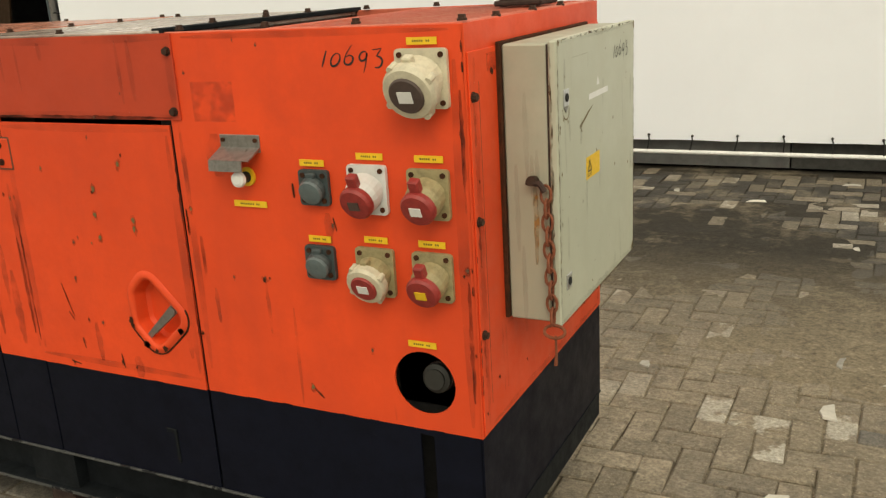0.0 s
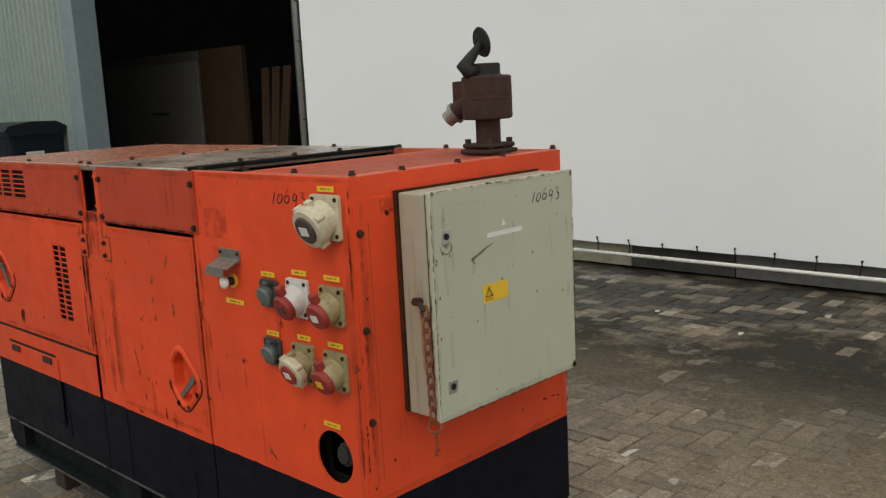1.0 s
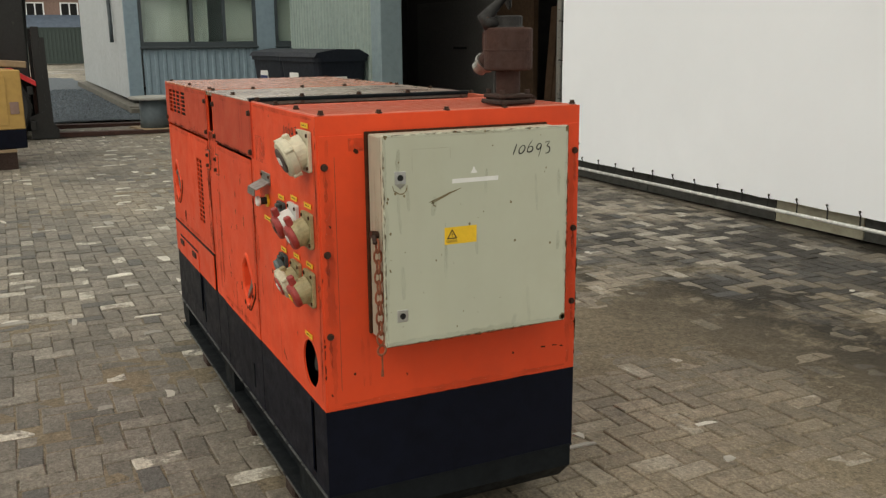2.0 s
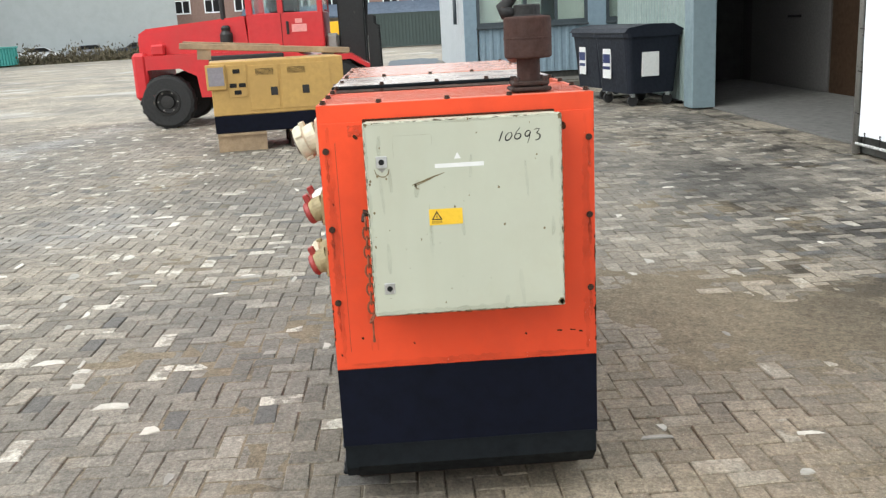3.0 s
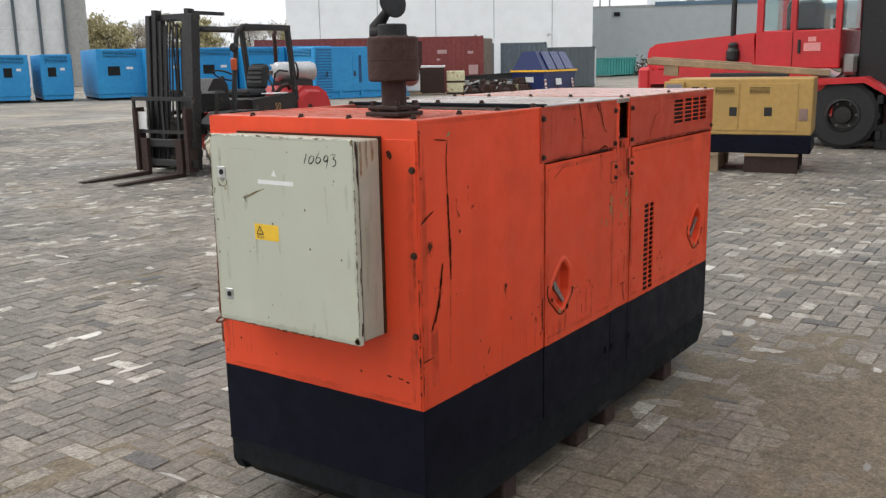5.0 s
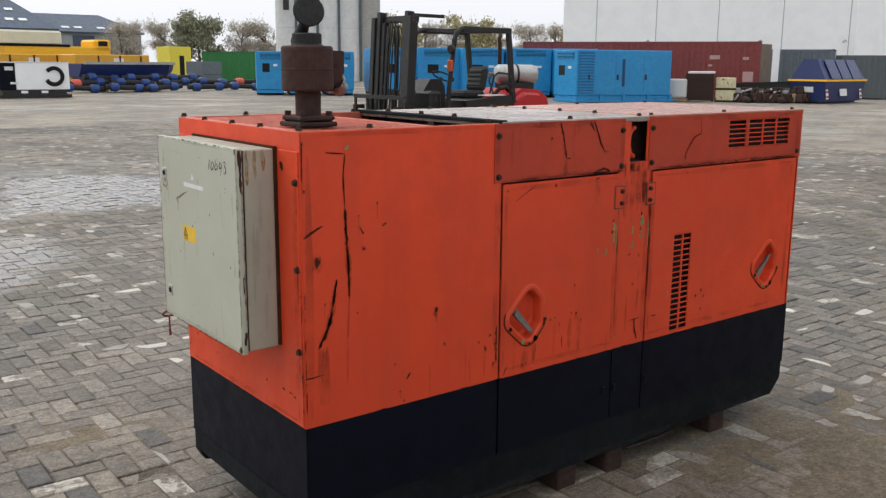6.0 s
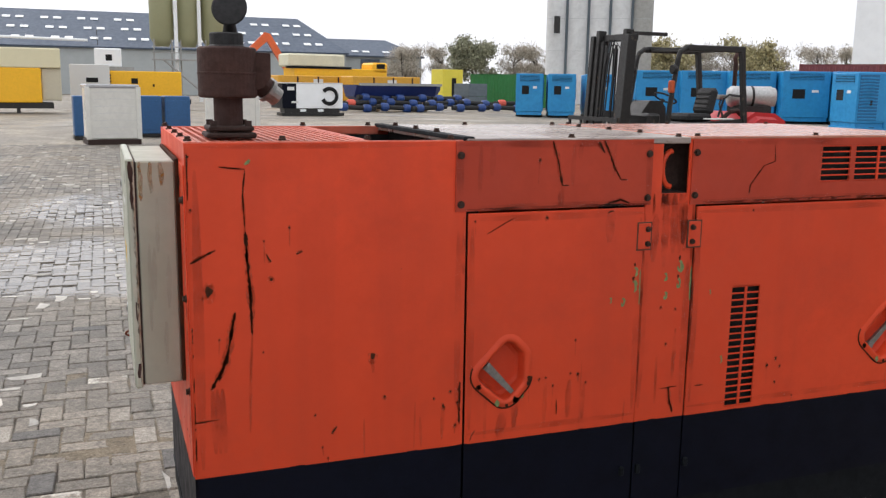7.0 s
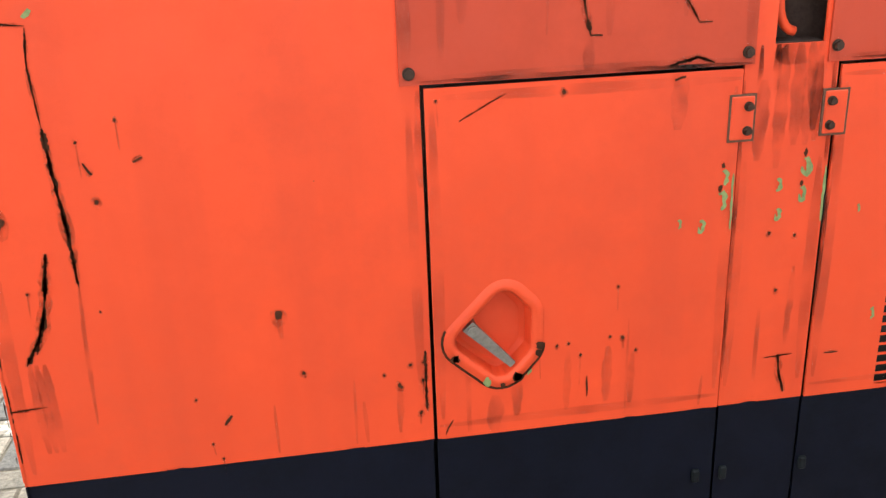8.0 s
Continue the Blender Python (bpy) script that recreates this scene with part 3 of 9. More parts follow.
while x < 8.9:
    w = rp.uniform(0.9, 1.9)
    part("plinth_board", box(B(), (x, TY + 0.09, 0.0), (min(x + w, 9.0) - 0.015, TY + 0.14, 0.34)), (curb_dark, curb_dark, buff_board, curb_dark, grey_board)[k % 5], hall)
    x += w
    k += 1
part("beam", box(B(), (-13.6, TY + 0.2, 6.6), (9.2, TY + 0.5, 7.6)), clad, hall)
# Back, end wall and roof are added to close the hall and darken it.
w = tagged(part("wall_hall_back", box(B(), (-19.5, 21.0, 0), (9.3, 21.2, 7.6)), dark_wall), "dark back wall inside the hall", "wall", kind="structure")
tagged(part("wall_hall_east", box(B(), (9.1, TY + 0.1, 0), (9.3, 21.0, 7.6)), dark_wall), "unseen dark end wall added to close the hall", "wall", kind="structure")
tagged(part("ceiling", box(B(), (-19.6, TY + 0.1, 7.6), (9.3, 21.2, 7.8)), dark_wall), "unseen dark roof added to close the hall", "ceiling", kind="structure")
tagged(part("floor", box(B(), (-19.4, TY + 0.36, -0.02), (9.1, 21.0, 0.012)), M("dusty_hall_floor", (0.13, 0.128, 0.12), 0.85, var=0.25, s1=0.6, s2=6)), "dusty concrete hall floor", "floor", kind="structure")
# partition of brown board with a grey double door, inside the opening
pt = thing("partition_wall", "brown board partition with a grey door inside the dark hall", "partition", kind="structure")
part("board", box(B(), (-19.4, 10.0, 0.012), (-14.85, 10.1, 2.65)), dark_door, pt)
part("board", box(B(), (-14.85, 10.0, 0.012), (-13.4, 10.1, 2.65)), shaded_board, pt)
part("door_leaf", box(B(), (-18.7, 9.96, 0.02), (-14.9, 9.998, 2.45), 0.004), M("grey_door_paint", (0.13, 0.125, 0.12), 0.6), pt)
part("door_pull", box(B(), (-16.7, 9.93, 1.42), (-16.1, 9.96, 1.47), 0.004), soot, pt)
for i in range(3):
    bd = thing("leaning_board", "long brown board leaning against the dark hall wall", "board", "boards leaning in the hall")
    part("plank", box(B(), (-0.11, -0.02, 0), (0.11, 0.02, 2.2), 0.003), shaded_board, bd)
    bd.matrix_basis = pose(-12.75 + i * 0.22, 9.9, 0.03, -7, 3 * i - 4, 0)

# ---- corrugated block between hall and office ----
cb = thing("corrugated_building", "grey-green corrugated metal building with a flat corner trim", "building", kind="structure")


def ribbed(bm, a, b, z0, z1, pitch=0.20, deep=0.055, nrm=(0, -1)):
    """Trapezoid-profiled sheet from plan point a to b, standing between two heights."""
    ax, ay = a
    L = math.hypot(b[0] - ax, b[1] - ay)
    dx, dy = (b[0] - ax) / L, (b[1] - ay) / L
    pts, s = [], 0.0
    while s < L:
        for f, d in ((0.0, 0), (0.30, 0), (0.42, 1), (0.72, 1), (0.84, 0)):
            if s + f * pitch <= L:
                pts.append((s + f * pitch, d * deep))
        s += pitch
    pts.append((L, 0))
    lo = [bm.verts.new((ax + dx * u + nrm[0] * d, ay + dy * u + nrm[1] * d, z0)) for u, d in pts]
    hi = [bm.verts.new((ax + dx * u + nrm[0] * d, ay + dy * u + nrm[1] * d, z1)) for u, d in pts]
    for i in range(len(pts) - 1):
        bm.faces.new((lo[i], lo[i + 1], hi[i + 1], hi[i]))
    return bm


part("cladding", ribbed(B(), (-19.6, 7.12), (-13.95, 7.12), 0.05, 5.1), clad, cb, solid=0.01)
part("cladding", ribbed(B(), (-19.6, 7.12), (-19.6, 12.0), 0.05, 5.1, nrm=(-1, 0)), clad, cb, solid=0.01)
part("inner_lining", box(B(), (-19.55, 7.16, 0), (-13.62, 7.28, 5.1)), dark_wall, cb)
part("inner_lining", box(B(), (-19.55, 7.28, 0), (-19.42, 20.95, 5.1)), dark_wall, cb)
part("corner_trim", box(B(), (-13.97, 6.93, 0.0), (-13.50, 7.34, 6.9), 0.01), M("blue_grey_trim", (0.20, 0.265, 0.29), 0.5, var=0.12, s1=0.6, s2=8), cb)
part("roof_trim", box(B(), (-19.72, 7.02, 5.08), (-13.6, 7.2, 5.28), 0.01), green_paint, cb)
part("upper_wall", box(B(), (-19.0, 7.3, 5.1), (-13.6, 20.9, 7.6)), clad, cb)

# ---- grey-blue office unit ----
of = thing("office_building", "grey-blue prefabricated office with ribbed panels and dark-framed windows", "building", kind="structure")
OX = -24.3
part("cladding", ribbed(B(), (OX, 4.12), (OX, 13.0), 0.18, 1.50, 0.22, 0.02, (1, 0)), clad_blue, of, solid=0.008)
part("cladding", ribbed(B(), (OX, 4.12), (OX, 13.0), 2.98, 3.62, 0.22, 0.02, (1, 0)), clad_blue, of, solid=0.008)
part("fascia", box(B(), (OX - 0.1, 3.7, 3.62), (OX + 0.06, 13.0, 4.36), 0.01), clad_blue, of)
for k in range(3):
    part("fascia_line", box(B(), (OX + 0.06, 3.7, 3.8 + 0.18 * k), (OX + 0.075, 13.0, 3.83 + 0.18 * k)), frame_dark, of)
for y0, y1 in ((3.70, 4.07), (7.25, 7.78), (10.6, 11.1)):
    part("post", box(B(), (OX - 0.08, y0, 0.12), (OX + 0.05, y1, 3.62), 0.008), clad_blue, of)
part("plinth", box(B(), (OX - 0.3, 3.8, 0.0), (OX - 0.06, 13.0, 0.2)), curb_dark, of)
# Paler side wall: the brighter sky light there is put into its colour.
part("side_wall", ribbed(B(), (OX - 14, 3.72), (OX, 3.72), 0.12, 4.3, 0.22, 0.02), M("skylit_pale_cladding", (0.42, 0.45, 0.47), 0.5, var=0.14, s1=0.6, s2=8, streak=(0.30, 0.31, 0.31)), of, solid=0.008)
part("roof", box(B(), (OX - 14, 3.7, 4.30), (OX - 0.1, 13.0, 4.38)), frame_dark, of)
part("inner_wall", box(B(), (OX - 3.0, 3.8, 0.2), (OX - 2.9, 13.0, 3.6)), hall_white, of)
part("inner_floor", box(B(), (OX - 3.0, 3.8, 0.2), (OX - 0.1, 13.0, 0.3)), dark_wall, of)
for y0, y1, ms in ((4.07, 7.25, (5.42, 6.30)), (7.78, 10.6, (8.9,))):
    wd = part("window_frame", box(B(), (OX - 0.05, y0, 1.50), (OX + 0.03, y1, 1.62)), frame_dark, of)
    part("window_head", box(B(), (OX - 0.05, y0, 2.86), (OX + 0.03, y1, 2.98)), frame_dark, wd)
    for y in (y0, *ms, y1 - 0.09):
        part("mullion", box(B(), (OX - 0.05, y, 1.62), (OX + 0.03, y + 0.09, 2.86)), frame_dark, wd)
    ys = [y0, *ms, y1 - 0.09]
    for a, b in zip(ys, ys[1:]):
        pn = part("pane", box(B(), (OX - 0.02, a + 0.09, 1.62), (OX - 0.012, b, 2.86)), pane, wd)
        pn.visible_shadow = False
    part("sill", box(B(), (OX, y0 - 0.02, 1.44), (OX + 0.10, y1 + 0.02, 1.50), 0.01), frame_dark, wd)
for y0, y1 in ((4.15, 5.40), (5.52, 5.95), (6.42, 7.2), (7.9, 8.8), (9.1, 10.0)):
    part("blind", box(B(), (OX - 0.25, y0, 1.62), (OX - 0.23, y1, 2.86)), wrap, of)
part("drain_pipe", tube(B(), [(OX - 2.6, 3.66, 4.3), (OX - 2.6, 3.62, 2.9), (OX - 2.3, 3.60, 2.2), (OX - 2.3, 3.60, 1.62)], 0.055, 8), frame_dark, of, smooth=True)
of.matrix_basis = Matrix.Translation((2.2, 2.7, 1.64)) @ Matrix.Scale(0.90, 4) @ Matrix.Translation((-2.2, -2.7, -1.64))
mossy = M("grimy_mossy_concrete", (0.15, 0.14, 0.12), 0.9, var=0.4, s1=1.2, s2=9, bump=0.2, bs=30, tone=(0.10, 0.095, 0.08))
slab = thing("office_platform", "low grimy concrete platform with a worn kerb under the office", "platform", kind="structure")
part("deck", box(B(), (-36.0, 3.45, -0.02), (-20.6, 12.0, 0.165), 0.01), mossy, slab)
for i in range(9):
    part("kerb_stone", box(B(), (-20.6, 3.45 + 0.5 * i, -0.02), (-20.42, 3.94 + 0.5 * i, 0.13), 0.012), mossy, slab)

# ---- the orange generator set in the middle of the yard ----
GX, GY = -0.64, 1.588
LEN, WID, TOP, LINE, FOLD = 2.55, 0.89, 1.43, 0.534, 0.25
rng = random.Random(7)


def thinned(m, lo, hi, scale):
    """Lets the surface below show through in patches."""
    n, l = m.node_tree.nodes, m.node_tree.links
    t, r, g = n.new("ShaderNodeTexNoise"), n.new("ShaderNodeMapRange"), n.new("ShaderNodeNewGeometry")
    t.inputs["Scale"].default_value = scale
    r.inputs[1].default_value, r.inputs[2].default_value, r.inputs[3].default_value, r.inputs[4].default_value = 0.35, 0.75, lo, hi
    l.new(g.outputs["Position"], t.inputs["Vector"])
    l.new(t.outputs[0], r.inputs[0])
    l.new(r.outputs[0], n["Principled BSDF"].inputs["Alpha"])
    return m


thin_rust = thinned(M("thin_rust_run", (0.40, 0.20, 0.05), 0.8, var=0.3, s1=20, s2=60, bump=0), 0.2, 0.8, 40.0)
gen = thing("generator_set", "worn orange and navy canopied generator on a steel skid", "generator")


def cup_outline(k=1.06, grow=0.0):
    """The handle recess: a pentagon with well-rounded corners, round (0, 0)."""
    corners = [Vector(p) * k for p in ((-0.018, 0.105), (0.085, 0.002), (-0.012, -0.085), (-0.066, -0.025), (-0.066, 0.055))]
    pts, n = [], len(corners)
    for i, c in enumerate(corners):
        a, b = (corners[i - 1] - c).normalized(), (corners[(i + 1) % n] - c).normalized()
        half = a.angle(b) / 2
        r = 0.026 * k
        mid = c + (a + b).normalized() * (r / math.sin(half))
        p, q = c + a * (r / math.tan(half)), c + b * (r / math.tan(half))
        t0 = math.atan2(p.y - mid.y, p.x - mid.x)
        t1 = math.atan2(q.y - mid.y, q.x - mid.x)
        d = (t1 - t0 + math.pi) % (2 * math.pi) - math.pi
        pts += [(mid.x + (r + grow) * math.cos(t0 + d * j / 6), mid.y + (r + grow) * math.sin(t0 + d * j / 6)) for j in range(7)]
    return sorted(pts, key=lambda p: math.atan2(p[1], p[0]))


def door_cup(cx, cz, y, face, lever, parent):
    out = cup_outline()
    rings = ((cup_outline(grow=0.024), 0.0012), (cup_outline(grow=0.019), 0.0045), (cup_outline(grow=0.011), 0.0075), (cup_outline(grow=0.003), 0.0060), (out, 0.0005))
    bm = B()
    loops = [[bm.verts.new((cx + u, y + face * h, cz + v)) for u, v in pts] for pts, h in rings]
    for lo, hi in zip(loops, loops[1:]):
        for i in range(len(lo)):
            bm.faces.new((lo[i], lo[(i + 1) % len(lo)], hi[(i + 1) % len(hi)], hi[i]))
    bmesh.ops.recalc_face_normals(bm, faces=bm.faces)
    part("rim", bm, orange, parent, smooth=True)
    low = [p for p in cup_outline(grow=0.025) if p[1] < 0.035]
    low = sorted(low, key=lambda p: (math.atan2(p[1], p[0]) + 1.5 * math.pi) % (2 * math.pi))
    part("rim_grime", tube(B(), [(cx + u, y + face * 0.0012, cz + v) for u, v in low], 0.0026, 5), chip, parent)
    bm = B()
    a = [bm.verts.new((cx + u, y, cz + v)) for u, v in out]
    b = [bm.verts.new((cx + u * 0.93, y - face * 0.034, cz + v * 0.93)) for u, v in out]
    c = [bm.verts.new((cx + u * 0.80, y - face * 0.042, cz + v * 0.80)) for u, v in out]
    n = len(out)
    for i in range(n):
        bm.faces.new((a[i], a[(i + 1) % n], b[(i + 1) % n], b[i]))
        bm.faces.new((b[i], b[(i + 1) % n], c[(i + 1) % n], c[i]))
    bm.faces.new(c)
    bmesh.ops.recalc_face_normals(bm, faces=bm.faces)
    part("handle_recess", bm, orange, parent)
    (ax, az), (bx, bz) = lever
    d = Vector((bx - ax, 0, bz - az)).normalized()
    q = Vector((-d.z, 0, d.x))
    bm = B()
    prism(bm, [(ax - d.x * 0.014 + q.x * 0.013, az - d.z * 0.014 + q.z * 0.013), (bx + q.x * 0.007, bz + q.z * 0.007), (bx - q.x * 0.007, bz - q.z * 0.007), (ax - d.x * 0.014 - q.x * 0.013, az - d.z * 0.014 - q.z * 0.013)], y - face * 0.012, y - face * 0.002)
    cyl(bm, (ax, y - face * 0.045, az), (ax, y + face * 0.003, az), 0.011, seg=12)
    part("handle", bm, steel, parent, "worn steel pull lever")


def grille(x0, x1, z0, z1, y, face, parent, rows, cols=1):
    # Near-black backing put in so the slots read as deep shade.
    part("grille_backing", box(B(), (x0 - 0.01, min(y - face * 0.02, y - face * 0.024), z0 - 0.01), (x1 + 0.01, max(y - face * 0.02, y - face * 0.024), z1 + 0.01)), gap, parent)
    h = (z1 - z0) / rows
    for i in range(rows + 1):
        z = z0 + i * h
        part("slat", box(B(), (x0, min(y, y - face * 0.003), z - h * 0.11), (x1, max(y, y - face * 0.003), z + h * 0.11), m=None), orange, parent)
    for j in range(1, cols):
        x = x0 + (x1 - x0) * j / cols
        part("slat", box(B(), (x - 0.004, min(y + face * 0.0008, y - face * 0.0035), z0), (x + 0.004, max(y + face * 0.0008, y - face * 0.0035), z1)), orange, parent)


def bolt(x, y, z, axis, parent, r=0.0085):
    bm = B()
    a = Vector(axis)
    cyl(bm, Vector((x, y, z)) - a * 0.002, Vector((x, y, z)) + a * 0.003, r * 1.3, seg=12)
    cyl(bm, Vector((x, y, z)) + a * 0.003, Vector((x, y, z)) + a * 0.010, r, seg=6)
    part("bolt", bm, bolt_m, parent)


# Near-black core paints shade behind the seams and openings.
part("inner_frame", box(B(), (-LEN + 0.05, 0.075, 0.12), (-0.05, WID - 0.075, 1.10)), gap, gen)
# skid and skirt
bm = B()
prism(bm, [(-LEN, FOLD), (-LEN, 0.17), (-LEN + 0.07, 0.10), (-0.07, 0.10), (0.0, 0.17), (0.0, FOLD)], 0.045, WID - 0.004)
part("skid", bm, skid, gen, "grimy dark steel base tray")
worn_edge = M("rubbed_steel_edge", (0.085, 0.088, 0.088), 0.5, 0.3, var=0.5, s1=9, s2=40, wear=(0.012, 0.012, 0.014), amt=0.20, ws=14)
part("skid_flange", box(B(), (-LEN + 0.07, -0.012, 0.118), (-0.05, 0.046, 0.128), 0.002), skid, gen)
part("flange_edge", box(B(), (-LEN + 0.08, -0.0155, 0.119), (-0.06, -0.0125, 0.127)), worn_edge, gen)
part("skirt_edge", box(B(), (-LEN + 0.01, -0.0065, FOLD - 0.006), (-0.01, 0.003, FOLD), 0.001), worn_edge, gen)
for x0, x1 in ((-LEN, -LEN + 0.16), (-1.50, -1.32), (-0.34, 0.0)):
    lo = 0.165 if x1 == 0.0 else 0.118
    part("web_stiffener", prism(B(), [(x0, FOLD - 0.001), (x0, 0.165 if x0 == -LEN else 0.118), (x0 + 0.05, 0.118), (x1 - 0.06, 0.118), (x1 - 0.02, 0.128 if lo > 0.12 else 0.118), (x1, lo), (x1, FOLD - 0.001)], 0.004, 0.046), skid, gen)
part("end_fold", box(B(), (0.0, 0.0, FOLD - 0.004), (0.0045, WID, FOLD + 0.002)), skid, gen)
for x in (-0.30, -0.55, -1.15, -1.42, -2.1):
    part("cross_member", box(B(), (x - 0.05, 0.02, 0.0), (x + 0.05, WID - 0.02, 0.10), 0.006), rust_dark, gen)
for y, face in ((0.0, -1), (WID, 1)):
    for x0, x1 in ((-0.760, -0.002), (-1.347, -0.768), (-1.530, -1.353), (-LEN + 0.002, -1.536)):
        hs = []
        if face < 0 and x0 > -0.8:
            hs = [(-0.155, -0.120, FOLD + 0.03, LINE - 0.012)]
        part("skirt_panel", sheet(B(), x0, x1, FOLD, LINE, y, hs, face), navy, gen, solid=0.005)
part("skirt_panel", box(B(), (-0.004, 0.0, FOLD), (0.002, WID, LINE)), navy, gen)
part("skirt_panel", box(B(), (-LEN - 0.002, 0.0, FOLD), (-LEN + 0.004, WID, LINE)), navy, gen)
for x in (-0.90, -1.86):
    bm = B()
    box(bm, (x - 0.006, -0.004, 0.30), (x + 0.006, 0.004, 0.40), 0.002)
    box(bm, (x - 0.03, -0.003, 0.388), (x + 0.006, 0.003, 0.40), 0.001)
    part("latch_mark", bm, skid, gen)
for x in (-1.31, -1.37, -1.55):
    part("drain_pin", box(B(), (x - 0.008, WID - 0.002, 0.36), (x + 0.008, WID + 0.01, 0.39), 0.003), skid, gen)

# side panels, doors
round_hole = [(0.076 * math.cos(2 * math.pi * i / 32), 0.076 * math.sin(2 * math.pi * i / 32)) for i in range(32)]
for y, face in ((0.0, -1), (WID, 1)):
    side = "left" if face < 0 else "right"
    holes = [(-0.135, 0.650, round_hole)] if face < 0 else []
    p = part("side_panel", sheet(B(), -0.762, -0.002, LINE + 0.001, TOP - 0.003, y, holes, face), orange, gen, solid=0.006)
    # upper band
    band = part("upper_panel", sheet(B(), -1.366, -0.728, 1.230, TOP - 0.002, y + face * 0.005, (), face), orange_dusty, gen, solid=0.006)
    for bx, bz in ((-0.742, 1.388), (-0.744, 1.250), (-1.352, 1.385), (-1.352, 1.252)):
        bolt(bx, y + face * 0.005, bz, (0, face, 0), band)
    g1, g2 = (-2.129, -2.01, 1.287, 1.402), (-2.446, -2.15, 1.287, 1.402)
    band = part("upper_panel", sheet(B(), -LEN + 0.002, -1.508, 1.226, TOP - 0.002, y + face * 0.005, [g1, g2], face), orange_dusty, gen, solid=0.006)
    for bx, bz in ((-1.522, 1.387), (-1.522, 1.255), (-LEN + 0.03, 1.25)):
        bolt(bx, y + face * 0.005, bz, (0, face, 0), band)
    grille(*g1, y + face * 0.005, face, band, 6)
    grille(*g2, y + face * 0.005, face, band, 6, 3)
    # pillar with the lifting eye's notch
    nt = (-1.500, -1.405, 1.262, 1.418)
    pil = part("hinge_pillar", sheet(B(), -1.532, -1.350, LINE + 0.001, TOP - 0.003, y, [nt], face), orange, gen, solid=0.006)
    part("notch_lining", box(B(), (-1.502, min(y - face * 0.01, y - face * 0.09), 1.258), (-1.403, max(y - face * 0.01, y - face * 0.09), 1.264)), rust_dark, pil)
    part("notch_back", box(B(), (-1.62, min(y - face * 0.07, y - face * 0.09), 1.15), (-1.30, max(y - face * 0.07, y - face * 0.09), 1.412)), rust_dark, pil)
    tube(bm := B(), [(-1.452 + 0.033 * math.cos(t), y - face * 0.025, 1.335 + 0.055 * math.sin(t)) for t in [math.pi * (0.5 - i / 10) for i in range(11)]], 0.009, 8)
    part("lifting_eye", bm, orange, pil, "orange lifting eye inside the notch", smooth=True)
    for hx in (-1.350, -1.532):
        for hz in ((1.095,),):
            bm = box(B(), (hx - 0.022, min(y, y + face * 0.007), hz[0] - 0.002), (hx + 0.022, max(y, y + face * 0.007), hz[0] + 0.078), 0.002)
            h = part("hinge", bm, orange, pil)
            part("hinge_joint", box(B(), (hx - 0.026, min(y, y + face * 0.0046), hz[0] - 0.006), (hx + 0.026, max(y, y + face * 0.0046), hz[0] + 0.082)), brown_chip, h)
            bolt(hx + 0.01 * (1 if hx > -1.4 else -1) * -1, y + face * 0.007, hz[0] + 0.06, (0, face, 0), h, 0.007)
            bolt(hx + 0.01 * (1 if hx > -1.4 else -1) * -1, y + face * 0.007, hz[0] + 0.015, (0, face, 0), h, 0.007)
    # doors
    c1 = (-0.897, 0.722) if face < 0 else (-0.886, 0.738)
    d1 = part("canopy_door", sheet(B(), -1.347, -0.769, LINE + 0.001, 1.217 if face < 0 else 1.223, y + face * 0.003, [(*c1, cup_outline())], face), orange, gen, solid=0.006)
    lv = ((c1[0] + 0.050, c1[1] + 0.022), (c1[0] - 0.045, c1[1] - 0.062)) if face < 0 else ((c1[0] + 0.042, c1[1] + 0.022), (c1[0] - 0.035, c1[1] - 0.058))
    door_cup(*c1, y + face * 0.003, face, lv, d1)
    c2 = (-2.345, 0.92) if face < 0 else (-2.340, 0.738)
    gv = (-1.822, -1.705, 0.812, 1.112) if face < 0 else (-1.802, -1.692, 0.548, 0.952)
    d2 = part("canopy_door", sheet(B(), -LEN + 0.022, -1.538, 0.708 if face < 0 else LINE + 0.001, 1.213 if face < 0 else 1.219, y + face * 0.003, [(*c2, cup_outline()), gv], face), orange, gen, solid=0.006)
    lv = ((c2[0] - 0.04, c2[1] + 0.05), (c2[0] + 0.03, c2[1] - 0.055)) if face < 0 else ((c2[0] + 0.045, c2[1] - 0.035), (c2[0] - 0.045, c2[1] + 0.05))
    door_cup(*c2, y + face * 0.003, face, lv, d2)
    grille(*gv, y + face * 0.003, face, d2, 14 if face < 0 else 18, 2)
    if face < 0:
        # pocket flap low on the far door
        part("flap", box(B(), (-2.40, y - 0.013, LINE + 0.008), (-1.89, y - 0.0085, 0.632), 0.002), orange, d2)
        part("flap_slot", box(B(), (-2.38, y - 0.0095, 0.634), (-1.91, y - 0.0084, 0.645)), gap, d2)
part("end_post", box(B(), (-LEN, 0.0, LINE), (-LEN + 0.006, WID, TOP - 0.003)), orange, gen)

# end wall with its bolted cover
part("end_wall", box(B(), (-0.003, 0.0, LINE + 0.001), (0.002, WID, TOP - 0.002)), orange, gen)
cover = part("end_cover", box(B(), (0.002, 0.006, LINE + 0.006), (0.006, WID - 0.006, 1.372), 0.001), orange, gen)
for z in (1.283, 1.026, 0.775):
    bolt(0.006, 0.021, z, (1, 0, 0), cover)
    bolt(0.006, 0.872, z, (1, 0, 0), cover)
part("panel_joint", box(B(), (0.0055, 0.0514, 0.60), (0.0064, 0.0526, 1.31)), brown_chip, cover)

# roof: rim, grating, open bay, pale sheet, weathered sheet
bm = B()
